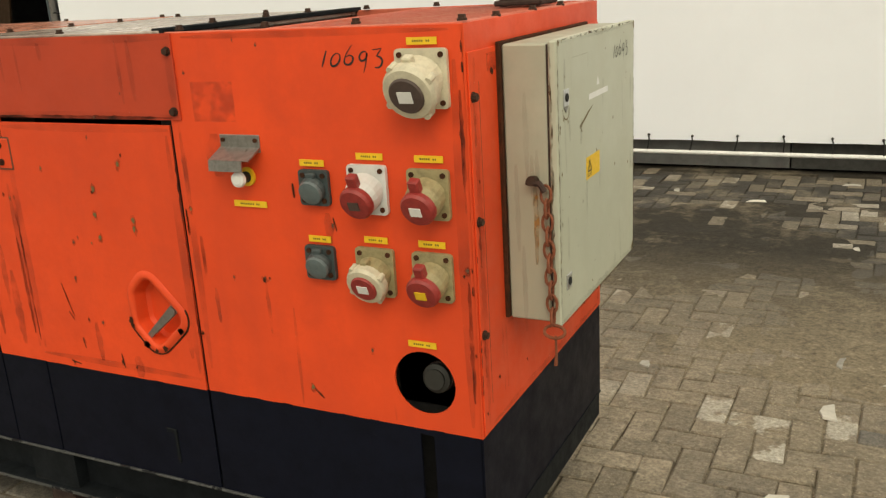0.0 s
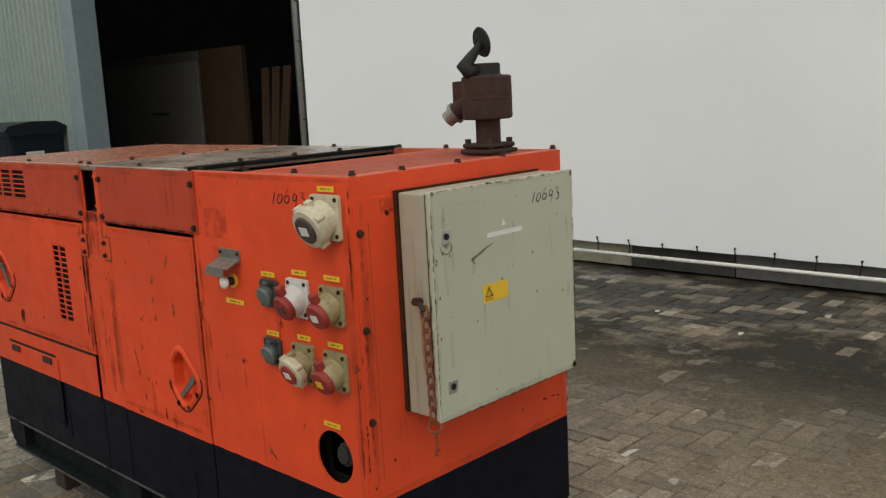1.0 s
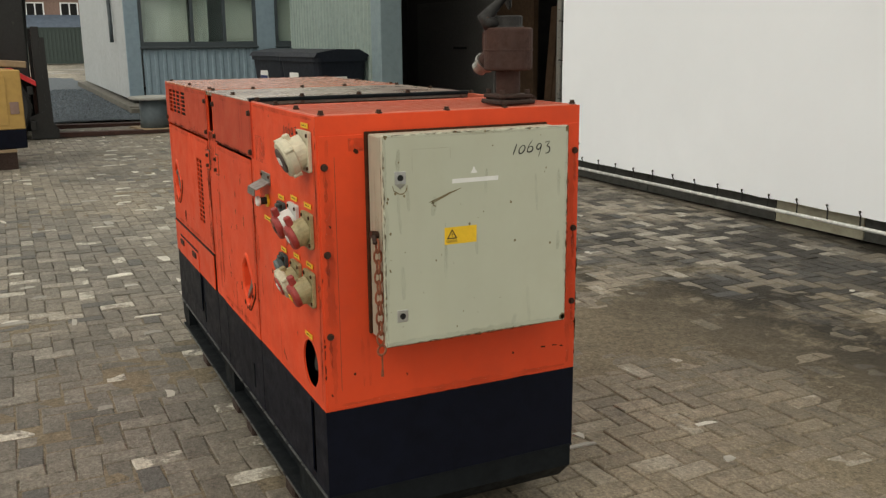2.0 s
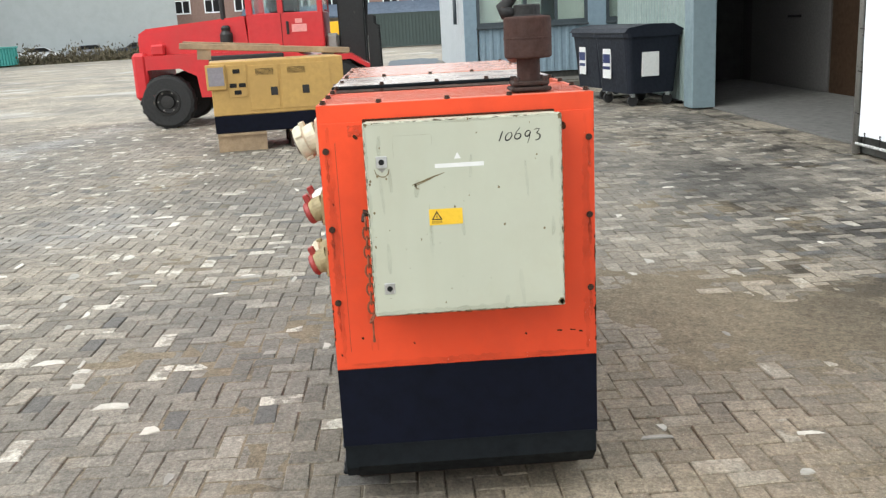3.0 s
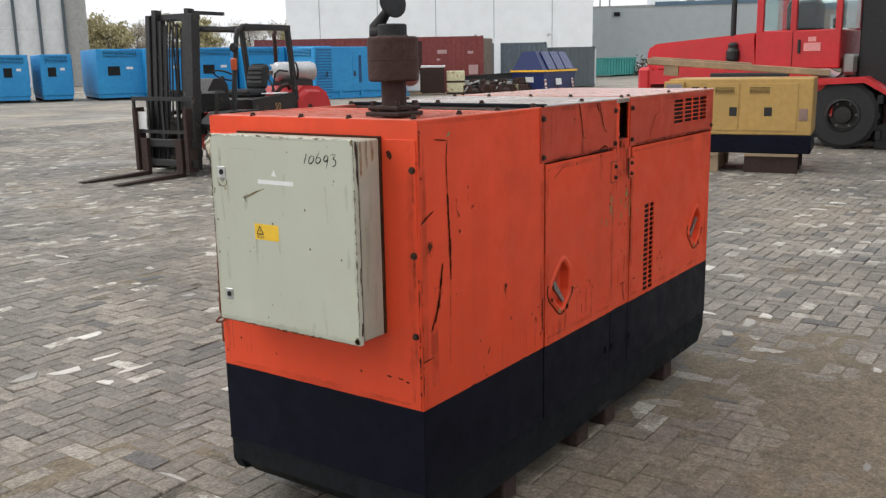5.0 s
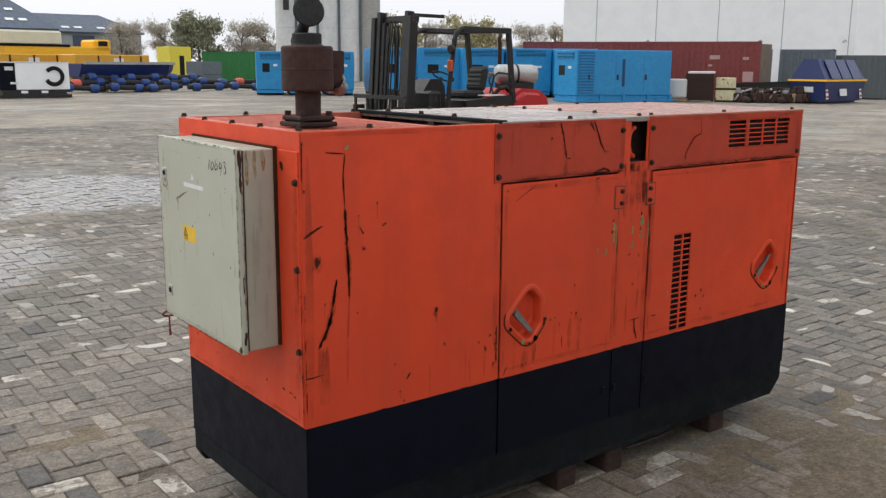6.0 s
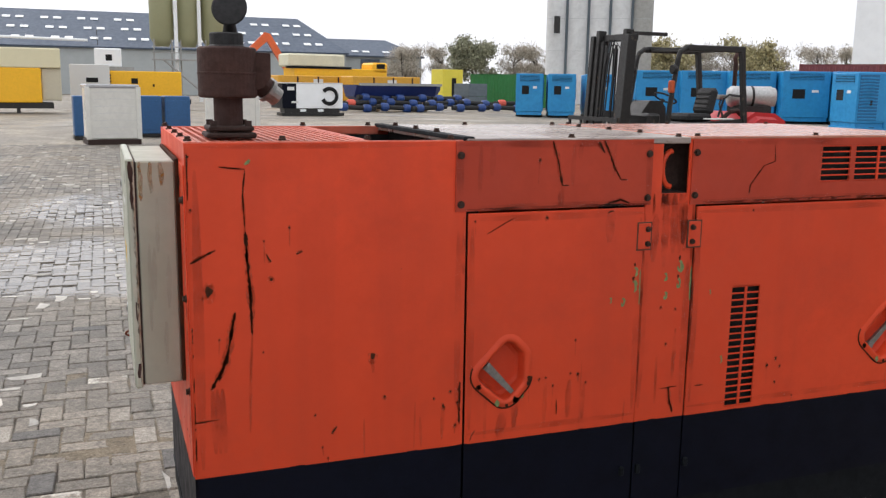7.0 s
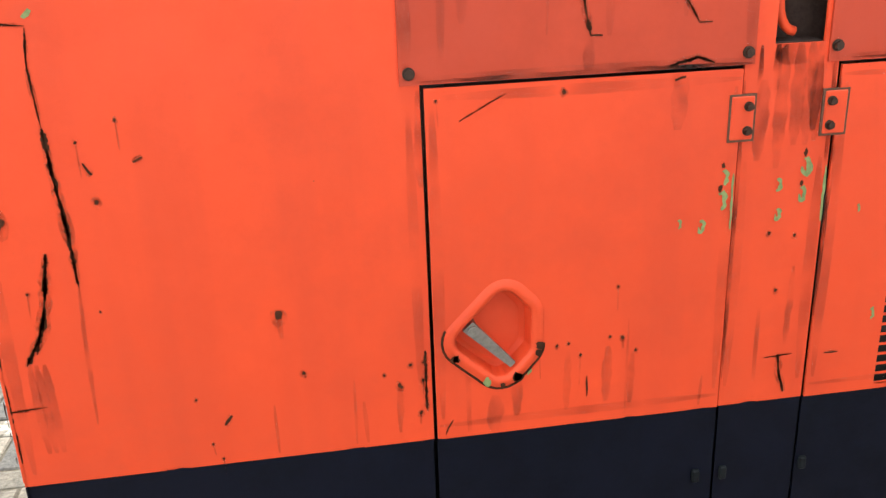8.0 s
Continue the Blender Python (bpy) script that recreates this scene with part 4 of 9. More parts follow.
box(bm, (-0.034, 0.0065, TOP - 0.03), (-0.0035, WID - 0.0065, TOP), 0.002)
box(bm, (-0.76, 0.0065, TOP - 0.03), (-0.034, 0.018, TOP), 0.002)
box(bm, (-0.76, WID - 0.018, TOP - 0.03), (-0.034, WID - 0.0065, TOP), 0.002)
box(bm, (-0.492, 0.018, TOP - 0.03), (-0.480, WID - 0.018, TOP), 0.002)
part("roof_rim", bm, orange_grate, gen)
grating = part("roof_grating", box(B(), (-0.478, 0.014, TOP - 0.012), (-0.470, WID - 0.014, TOP - 0.002)), orange_grate, gen, "faded red steel roof grating")
for i in range(18):
    x = -0.044 - i * 0.0245
    part("bar", box(B(), (x - 0.0048, 0.018, TOP - 0.012), (x + 0.0042, WID - 0.018, TOP - 0.003)), orange_grate, grating)
for j in range(26):
    y = 0.020 + j * 0.0339
    part("bar", box(B(), (-0.472, y - 0.0032, TOP - 0.014), (-0.034, y + 0.0032, TOP - 0.0046)), orange_grate, grating)
# Near-black sheets cover the panel backs and paint the bay's depth shade.
for y0 in (0.013, WID - 0.017):
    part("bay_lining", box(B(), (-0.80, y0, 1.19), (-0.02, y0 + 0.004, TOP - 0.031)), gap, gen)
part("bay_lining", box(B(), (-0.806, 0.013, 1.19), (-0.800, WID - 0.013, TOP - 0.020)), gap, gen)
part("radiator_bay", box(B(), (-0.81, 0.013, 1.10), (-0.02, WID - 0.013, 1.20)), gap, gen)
part("roof_sheet", box(B(), (-1.500, -0.0042, TOP - 0.016), (-0.760, WID + 0.0042, TOP + 0.004), 0.003), roof_white, gen, "worn wet roof sheet, sky sheen put into its pale blotches")
part("roof_sheet", box(B(), (-LEN - 0.006, -0.0042, TOP - 0.016), (-1.508, WID + 0.0042, TOP + 0.006), 0.003), orange_top, gen, "weathered dull orange roof sheet")
part("roof_edge_strip", box(B(), (-0.785, 0.0, TOP - 0.004), (-0.752, WID, TOP + 0.009), 0.002), skid, gen)
for x in (-0.01, -0.25, -0.48, -0.72, -1.1, -1.47, -1.54, -2.0, -2.5):
    for y in (0.022, WID - 0.022):
        bolt(x, y, TOP + 0.004, (0, 0, 1), gen, 0.008)
for y in (0.20, 0.42, 0.62):
    bolt(-0.012, y, TOP, (0, 0, 1), gen, 0.008)
    bolt(-0.769, y, TOP + 0.010, (0, 0, 1), gen, 0.008)
    bolt(-1.49, y, TOP + 0.004, (0, 0, 1), gen, 0.008)

# exhaust silencer with its rain flap
EXX, EXY = -0.135, 0.702
ex = part("exhaust", box(B(), (EXX - 0.066, EXY - 0.066, TOP + 0.002), (EXX + 0.066, EXY + 0.066, TOP + 0.016), 0.004), rust_dark, gen, "rusty exhaust stack with a black rain flap")
part("flange", box(B(), (EXX - 0.060, EXY - 0.060, TOP + 0.020), (EXX + 0.060, EXY + 0.060, TOP + 0.034), 0.004), rust_dark, ex)
for sx in (-1, 1):
    for sy in (-1, 1):
        cyl(bm := B(), (EXX + sx * 0.046, EXY + sy * 0.046, TOP), (EXX + sx * 0.046, EXY + sy * 0.046, TOP + 0.048), 0.010, seg=6)
        part("nut", bm, rust_dark, ex)
part("pipe", cyl(B(), (EXX, EXY, TOP + 0.03), (EXX, EXY, 1.55), 0.039, seg=24), rust, ex, smooth=False)
part("silencer", lathe(B(), [(0.058, 1.537), (0.072, 1.538), (0.0775, 1.542), (0.0785, 1.548), (0.0785, 1.662), (0.0775, 1.668), (0.073, 1.672), (0.055, 1.673)], (EXX, EXY, 0), (0, 0, 1), 40), rust, ex, "brown rusted silencer pot")
part("weld_seam", lathe(B(), [(0.0785, 1.600), (0.0800, 1.601), (0.0800, 1.605), (0.0785, 1.606)], (EXX, EXY, 0), (0, 0, 1), 40, False), rust, ex)
od = Vector((-0.78, -0.25, -0.57)).normalized()
o0 = Vector((EXX - 0.068, EXY - 0.012, 1.592))
part("outlet_neck", cyl(B(), o0, o0 + od * 0.06, 0.030, seg=16), rust, ex)
part("outlet_clamp", cyl(B(), o0 + od * 0.05, o0 + od * 0.062, 0.036, seg=16), steel, ex)
part("outlet_pipe", cyl(B(), o0 + od * 0.06, o0 + od * 0.092, 0.026, seg=16), steel, ex)
part("side_hood", prism(B(), [(EXX - 0.112, 1.658), (EXX - 0.112, 1.592), (EXX - 0.092, 1.566), (EXX - 0.060, 1.556), (EXX - 0.060, 1.660)], EXY - 0.036, EXY + 0.030), rust, ex)
bm = lathe(B(), [(0.05, 0.0), (0.05, 0.006), (0.045, 0.010), (0.045, 0.038), (0.041, 0.042)], (EXX, EXY, 1.668))
part("collar", bm, soot, ex)
hinge = Vector((EXX - 0.020, EXY - 0.078, 1.700))
fc = Vector((EXX - 0.010, EXY - 0.002, 1.775))
fl = (fc - hinge).normalized()
part("flap_arm", tube(B(), [(EXX, EXY - 0.035, 1.685), hinge + Vector((0.01, 0.004, -0.014)), hinge, hinge + fl * 0.03, hinge + fl * 0.07, fc], [0.014, 0.023, 0.024, 0.019, 0.014, 0.010], 10), soot, ex, smooth=True)
fn = Vector((0.30, 0.90, 0.22)).normalized()
part("rain_flap", lathe(B(), [(0.02, -0.006), (0.046, -0.004), (0.048, 0.0), (0.044, 0.004), (0.015, 0.006)], fc, fn, 24), soot, ex, "round black rain flap standing open")
part("hinge_pin", cyl(B(), hinge + Vector((-0.025, 0, 0)), hinge + Vector((0.025, 0, 0)), 0.006, seg=8), bolt_m, ex)

# control cabinet on the end wall
cab = part("control_cabinet", box(B(), (0.016, 0.152, 0.768), (0.1140, 0.758, 1.374), 0.004), shaded_grimy_cream, gen, "pale grey steel control cabinet, scratched, on the end wall")
# Dark plate behind the cabinet draws the shadow line round its back.
part("mounting_frame", box(B(), (0.005, 0.144, 0.770), (0.016, 0.760, 1.380), 0.002), chip, cab)
# Dark strip set into the door gap to paint the shade there.
part("door_gasket", box(B(), (0.113, 0.1535, 0.769), (0.120, 0.7565, 1.372)), rust_dark, cab)
bm = box(B(), (0.1180, 0.148, 0.760), (0.138, 0.762, 1.380), 0.004)
cdoor = part("cabinet_door", bm, cream, cab)
for z in (1.258, 0.852):
    lk = part("lock", box(B(), (0.138, 0.183, z - 0.018), (0.1405, 0.217, z + 0.018), 0.001), bright_steel, cdoor)
    part("keyhole", cyl(B(), (0.140, 0.200, z), (0.1425, 0.200, z), 0.009, seg=12), gap, lk)
prism(bm := B(), [(0.186, 1.238), (0.214, 1.238), (0.200, 1.226)], 0.138, 0.1395, "x")
part("lock_shield", bm, steel, cdoor)
stk = part("warning_sticker", box(B(), (0.138, 0.338, 1.050), (0.1388, 0.443, 1.101)), yellow_label, cdoor, "yellow warning sticker with a black triangle")


def tri_ring(bm, cy, cz, s, x):
    def pts(k):
        return [(cy + k * s * math.sin(a), cz + k * s * math.cos(a)) for a in (0, 2.0944, 4.18879)]
    o, i = pts(1.0), pts(0.66)
    for a in range(3):
        b = (a + 1) % 3
        bm.faces.new([bm.verts.new((x, *p)) for p in (o[a], o[b], i[b], i[a])])
    return bm


bm = tri_ring(B(), 0.362, 1.076, 0.020, 0.1393)
prism(bm, [(0.361, 1.086), (0.3645, 1.078), (0.362, 1.078), (0.364, 1.069), (0.3595, 1.079), (0.362, 1.079)], 0.1390, 0.1394, "x")
part("warning_triangle", bm, black_ink, stk)
bm = B()
for k in range(3):
    box(bm, (0.1388, 0.345, 1.0555 + 0.003 * k), (0.1391, 0.378, 1.0565 + 0.003 * k))
part("print_line", bm, black_ink, stk)
part("tape_strip", box(B(), (0.138, 0.364, 1.230), (0.1386, 0.516, 1.243)), white_label, cdoor)
prism(bm := B(), [(0.424, 1.256), (0.446, 1.256), (0.435, 1.276)], 0.138, 0.1384, "x")
part("tape_scrap", bm, white_label, cdoor)
bm = B()
for y0, z0, y1, z1 in ((0.238, 1.336, 0.358, 1.336), (0.238, 1.336, 0.238, 1.268), (0.358, 1.336, 0.358, 1.305)):
    ribbon(bm, [(y0, z0), (y1, z1)], 0.0022, rng, lambda u, v: (0.1384, u, v))
part("old_label_outline", bm, M("faint_glue_line", (0.40, 0.40, 0.31), 0.6, bump=0), cdoor)


def cab_at(u, v):
    return (0.1385, u, v)


scr = M("scratched_enamel", (0.17, 0.13, 0.065), 0.8, var=0.5, s1=60, s2=200, bump=0)
for pts, w in (([(0.290, 1.180), (0.335, 1.196), (0.392, 1.215)], 0.0042), ([(0.296, 1.176), (0.36, 1.203)], 0.003), ([(0.300, 1.186), (0.302, 1.176)], 0.005)):
    part("scratch", ribbon(B(), pts, w, rng, cab_at), scr, cdoor)
spots = [(rng.uniform(0.165, 0.75), rng.uniform(0.78, 1.36), rng.uniform(0.001, 0.003)) for _ in range(24)]
spots += [(u, v, 0.004) for u, v in ((0.162, 1.20), (0.160, 1.19), (0.168, 1.10), (0.42, 1.106), (0.56, 1.16), (0.575, 1.04), (0.165, 0.99), (0.70, 1.02), (0.185, 1.214), (0.212, 1.205))]
for u, v, r in spots + [(0.752, 0.776, 0.009), (0.755, 1.370, 0.008), (0.157, 1.374, 0.006)]:
    part("paint_chip", blot(B(), u, v, r, r * 1.4, rng, cab_at), scr, cdoor)
for z0, z1, w in ((1.374, 1.32, 0.02), (1.33, 1.25, 0.008), (0.79, 0.83, 0.012), (1.0, 0.95, 0.004)):
    part("rust_patch", ribbon(B(), [(0.127, z0), (0.126, z1)], min(w, 0.013), rng, lambda u, v: (u, 0.7625, v)), rust, cab)
ribbon(bm := B(), [(0.082, 1.09), (0.084, 1.0), (0.083, 0.90)], 0.012, rng, lambda u, v: (u, 0.1512, v), 0.2)
part("rust_run", bm, thin_rust, cab, "orange rust run below the chain bolt")


# worn edges and dirt of the cabinet door
dirt = thinned(M("olive_dirt_film", (0.20, 0.17, 0.10), 0.9, var=0.3, s1=12, s2=50, bump=0), 0.0, 0.20, 7.0)
for (y0, z0), (y1, z1), w in (((0.152, 0.770), (0.758, 0.770), 0.020), ((0.154, 0.78), (0.154, 1.37), 0.014), ((0.756, 0.78), (0.756, 1.37), 0.014), ((0.16, 1.374), (0.75, 1.374), 0.010)):
    part("edge_dirt", ribbon(B(), [(y0, z0), (y1, z1)], w, rng, lambda u, v: (0.13825, u, v), 0.5), dirt, cdoor)
for k in range(14):
    u, v = rng.uniform(0.17, 0.74), rng.uniform(0.80, 1.34)
    part("dirt_streak", ribbon(B(), [(u, v), (u + rng.uniform(-0.01, 0.01), max(0.775, v - rng.uniform(0.05, 0.16)))], rng.uniform(0.006, 0.018), rng, lambda a, b: (0.13815, a, b), 0.3), dirt, cdoor)
for k in range(26):
    e = rng.choice((0, 1, 2, 3))
    u, v = ((rng.uniform(0.15, 0.76), 0.7635), (0.1508, rng.uniform(0.77, 1.37)), (0.7595, rng.uniform(0.77, 1.37)), (rng.uniform(0.15, 0.76), 1.3765))[e]
    part("paint_chip", blot(B(), u, v, rng.uniform(0.002, 0.005), rng.uniform(0.002, 0.005), rng, cab_at), scr, cdoor)
for k in range(5):
    z = rng.uniform(0.85, 1.33)
    part("dirt_streak", ribbon(B(), [(0.04 + 0.012 * k, z), (0.042 + 0.012 * k, z - rng.uniform(0.1, 0.25))], 0.012, rng, lambda a, b: (a, 0.1513, b), 0.3), dirt, cab)
    part("dirt_streak", ribbon(B(), [(0.04 + 0.012 * k, z), (0.042 + 0.012 * k, z - rng.uniform(0.1, 0.25))], 0.012, rng, lambda a, b: (a, 0.7587, b), 0.3), dirt, cab)


# rubbed, rusted rim of the cabinet door and the scrape round its upper lock
rim = thinned(M("rust_rubbed_rim", (0.11, 0.055, 0.022), 0.85, var=0.5, s1=40, s2=120, bump=0, spec=0.1), 0.0, 0.95, 46.0)
for (y0, z0), (y1, z1), w in (((0.1495, 0.765), (0.1495, 1.376), 0.0055), ((0.7605, 0.765), (0.7605, 1.376), 0.006), ((0.152, 0.7615), (0.758, 0.7615), 0.006), ((0.152, 1.3785), (0.758, 1.3785), 0.005)):
    part("worn_rim", ribbon(B(), [(y0, z0), (y1, z1)], w, rng, cab_at, 0.9), rim, cdoor)
for y in (0.1477, 0.7623):
    part("worn_rim", ribbon(B(), [(0.1225, 0.765), (0.1225, 1.375)], 0.006, rng, lambda a, b: (a, y, b), 0.9), rim, cdoor)
part("scratch", ribbon(B(), [(0.176, 1.236), (0.181, 1.222), (0.193, 1.213), (0.208, 1.212), (0.219, 1.221), (0.222, 1.236)], 0.0030, rng, cab_at, 0.8), scr, cdoor)
part("scratch", ribbon(B(), [(0.298, 1.184), (0.305, 1.170), (0.312, 1.168)], 0.0025, rng, cab_at, 0.8), scr, cdoor)
part("rust_patch", blot(B(), 0.750, 0.773, 0.012, 0.010, rng, cab_at), scr, cdoor)
for k in range(3):
    part("rust_run", ribbon(B(), [(0.104 - 0.026 * k, 1.372), (0.103 - 0.026 * k, 1.27 + 0.02 * k)], 0.012, rng, lambda a, b: (a, 0.7589, b), 0.4), thin_rust, cab)


def strokes(lines, at, w):
    bm = B()
    r2 = random.Random(3)
    for pts in lines:
        ribbon(bm, pts, w, r2, at, 0.15)
    return bm


def arc(cx, cy, rx, ry, a0, a1, k=10, tilt=0.0):
    return [(cx + rx * math.cos(radians(a0 + (a1 - a0) * i / k)) + tilt * ry * math.sin(radians(a0 + (a1 - a0) * i / k)), cy + ry * math.sin(radians(a0 + (a1 - a0) * i / k))) for i in range(k + 1)]


# hand-painted number, in units of one letter height
NUMBER = [
    [(0.0, 0.05), (0.22, 0.95)],
    arc(0.55, 0.45, 0.17, 0.36, 90, 450, 14, 0.25),
    [(1.22, 1.25), (0.98, 0.75)] + arc(1.06, 0.42, 0.17, 0.26, 170, 500, 12, 0.2),
    arc(1.62, 0.62, 0.14, 0.26, 40, 400, 12, 0.2) + [(1.78, 0.75), (1.70, 0.2), (1.60, -0.28)],
    [(1.98, 0.95), (2.32, 1.02), (2.12, 0.60)] + arc(2.14, 0.28, 0.18, 0.30, 80, -120, 10, 0.1),
]
part("painted_number", strokes([[(0.566 + 0.055 * u, 1.300 + 0.034 * v) for u, v in line] for line in NUMBER], lambda u, v: (0.1387, u, v), 0.0042), black_ink, cdoor, "black hand-painted number 10693")

# chain hanging on the cabinet's side
chain = part("chain", cyl(B(), (0.082, 0.152, 1.088), (0.082, 0.128, 1.092), 0.011, seg=10), bolt_m, cab, "rusty chain hanging from a bolt")
tube(bm := B(), [(0.07, 0.135, 1.088), (0.10, 0.132, 1.086), (0.112, 0.130, 1.07)], 0.007, 8)
part("pin", bm, rust_dark, chain)
for i in range(10):
    z = 1.062 - i * 0.0305
    t0 = i * math.pi / 2
    cx, cy = 0.112 + 0.001 * i, 0.137
    pts = []
    for k in range(12):
        a = 2 * math.pi * k / 12
        w = 0.0115 * math.cos(a)
        pts.append((cx + w * math.cos(t0), cy + w * math.sin(t0), z + 0.0205 * math.sin(a)))
    part("link", tube(B(), pts, 0.0034, 6, close=True), chain_rust, chain)
tube(bm := B(), [(0.124 + 0.024 * math.cos(t), 0.138 + 0.008 * math.sin(t), 0.752 + 0.012 * math.sin(t)) for t in [2 * math.pi * i / 16 for i in range(16)]], 0.0036, 6, close=True)
part("ring", bm, chain_rust, chain)
part("pin", tube(B(), [(0.126, 0.138, 0.742), (0.127, 0.138, 0.70), (0.125, 0.138, 0.672)], [0.003, 0.003, 0.005], 6), chain_rust, chain)

# sockets on the control side
lid_grey = M("teal_grey_lid", (0.11, 0.145, 0.15), 0.45, var=0.2, s1=20, s2=80, bump=0.02)
faded_ink = M("faded_brown_ink", (0.14, 0.085, 0.012), 0.6, bump=0)
def label_bar(x0, x1, z, parent, h=0.0145, tilt=0.0):
    m = Matrix.Translation(((x0 + x1) / 2, 0, z)) @ Matrix.Rotation(tilt, 4, "Y") @ Matrix.Translation((-(x0 + x1) / 2, 0, -z))
    lab = part("label", box(B(), (x0, -0.0048, z - h / 2), (x1, -0.003, z + h / 2), m=m), yellow_label, parent, "small yellow label with black lettering")
    bm = B()
    n = max(4, int((x1 - x0) / 0.008))
    a, b = x0 + (x1 - x0) * 0.2, x1 - (x1 - x0) * 0.2
    for i in range(n):
        if i != n - 3:
            u = a + (b - a) * i / n
            box(bm, (u, -0.0052, z - h * 0.14), (u + (b - a) / n * 0.62, -0.0047, z + h * 0.14), m=m)
    part("print_bar", bm, faded_ink, lab)


def socket(x0, x1, z0, z1, plate_m, ring_m, lid_m, kind, parent, win_m):
    """A panel socket: square plate with screws, slanted round body, hinged lid."""
    s = part("socket", prism(B(), rounded(x1 - x0, z1 - z0, 0.008, 3, (x0 + x1) / 2, (z0 + z1) / 2), -0.012, -0.002), plate_m, parent)
    for x in (x0 + 0.012, x1 - 0.012):
        for z in (z0 + 0.012, z1 - 0.012):
            part("screw", cyl(B(), (x, -0.012, z), (x, -0.015, z), 0.006, seg=8), chip, s)
    cx, cz = (x0 + x1) / 2, (z0 + z1) / 2
    w = x1 - x0
    if kind == "small":
        ax = Vector((0, -0.94, -0.34)).normalized()
        c = Vector((cx, -0.010, cz - 0.002))
        part("body", lathe(B(), [(0.031, 0.0), (0.031, 0.008), (0.028, 0.014)], c, ax, 18), socket_grey, s)
        lid = part("lid", lathe(B(), [(0.027, 0.0), (0.029, 0.003), (0.027, 0.009), (0.015, 0.011)], c + ax * 0.013, ax, 18), lid_grey, s)
        part("lid_hinge", box(B(), (cx - 0.012, -0.026, cz + 0.022), (cx + 0.012, -0.012, cz + 0.035), 0.003), socket_grey, s)
        part("lid_label", box(B(), (cx - 0.011, -0.0345, cz + 0.004), (cx + 0.007, -0.0265, cz + 0.016)), white_label, lid)
        return s
    k = w / 0.096
    ax = Vector((-0.03, -0.92, -0.38)).normalized()
    c = Vector((cx, -0.006, cz + 0.002 * k))
    part("body", lathe(B(), [(0.041 * k, 0.0), (0.041 * k, 0.03 * k), (0.036 * k, 0.046 * k)], c, ax, 22), plate_m, s)
    r = (0.043 if kind == "ring" else 0.038) * k
    if kind == "ring":
        top = c + ax * 0.030 * k
        bm = B()
        seg = 32
        lathe(bm, [(r * 0.98, 0.0), (r * 1.10, 0.004), (r * 1.12, 0.02 * k), (r * 1.02, 0.028 * k), (r * 0.72, 0.030 * k)], top, ax, seg)
        part("locking_ring", bm, ring_m, s)
        q = ax.to_track_quat("Z", "Y").to_matrix()
        for i in range(4):
            a = math.pi * i / 2 + 0.5
            d = q @ Vector((math.cos(a), math.sin(a), 0))
            part("ring_lug", cyl(B(), top + d * r * 1.1 + ax * 0.004, top + d * r * 1.1 + ax * 0.024 * k, 0.0065 * k, seg=8), ring_m, s)
        lid = part("lid", lathe(B(), [(r * 0.74, 0.0), (r * 0.74, 0.004), (r * 0.68, 0.007)], top + ax * 0.0285 * k, ax, 24), lid_m, s)
        h = 0.0365 * k
    else:
        top = c + ax * 0.044 * k
        lid = part("lid", lathe(B(), [(r * 0.95, 0.0), (r * 1.02, 0.003), (r * 1.02, 0.014 * k), (r * 0.9, 0.020 * k), (r * 0.4, 0.022 * k)], top, ax, 24), lid_m, s)
        h = 0.023 * k
    up = (Vector((0, 0, 1)) - ax * ax.z).normalized()
    sd = ax.cross(up)
    m = Matrix((sd, up, ax)).transposed().to_4x4()
    m.translation = top + ax * h
    part("lid_label", box(B(), (-0.013 * k, -0.010 * k, -0.001), (0.013 * k, 0.010 * k, 0.0012), m=m), win_m, lid)
    tw, tl = (0.012, 0.026) if kind == "lid" else (0.009, 0.012)
    m2 = m.copy()
    m2.translation = top + up * r * 0.98
    part("lid_tab", box(B(), (-tw * k, -0.010 * k, -0.012), (tw * k, tl * k, 0.008), 0.003, m2), lid_m if kind == "lid" else plate_m, s)
    return s


socket(-0.148, -0.032, 1.264, 1.383, plastic_white, plastic_white, plastic_brown, "ring", gen, white_label)
socket(-0.410, -0.334, 1.048, 1.128, socket_grey, None, socket_grey, "small", gen, white_label)
socket(-0.413, -0.336, 0.876, 0.955, socket_grey, None, socket_grey, "small", gen, white_label)
socket(-0.284, -0.189, 1.036, 1.144, plastic_clean, None, plastic_red, "lid", gen, plastic_brown)
socket(-0.139, -0.043, 1.033, 1.140, olive_grey, None, plastic_red, "lid", gen, white_label)
socket(-0.280, -0.186, 0.850, 0.960, olive_grey, plastic_white, plastic_red, "ring", gen, white_label)
socket(-0.140, -0.046, 0.852, 0.960, olive_grey, None, plastic_red, "lid", gen, yellow_label)
label_bar(-0.122, -0.055, 1.397, gen)
label_bar(-0.408, -0.345, 1.142, gen)
label_bar(-0.262, -0.197, 1.161, gen)
label_bar(-0.122, -0.056, 1.160, gen)
label_bar(-0.403, -0.345, 0.969, gen)
label_bar(-0.258, -0.200, 0.977, gen)
label_bar(-0.125, -0.062, 0.977, gen)
label_bar(-0.167, -0.098, 0.745, gen)
label_bar(-0.602, -0.510, 1.040, gen)
# steel shield over the stop button
bm = B()
box(bm, (-0.622, -0.004, 1.160), (-0.512, 0.0, 1.200), 0.001)
prism(bm, [(-0.004, 1.166), (-0.050, 1.148), (-0.052, 1.150), (-0.004, 1.172)], -0.622, -0.512, "x")
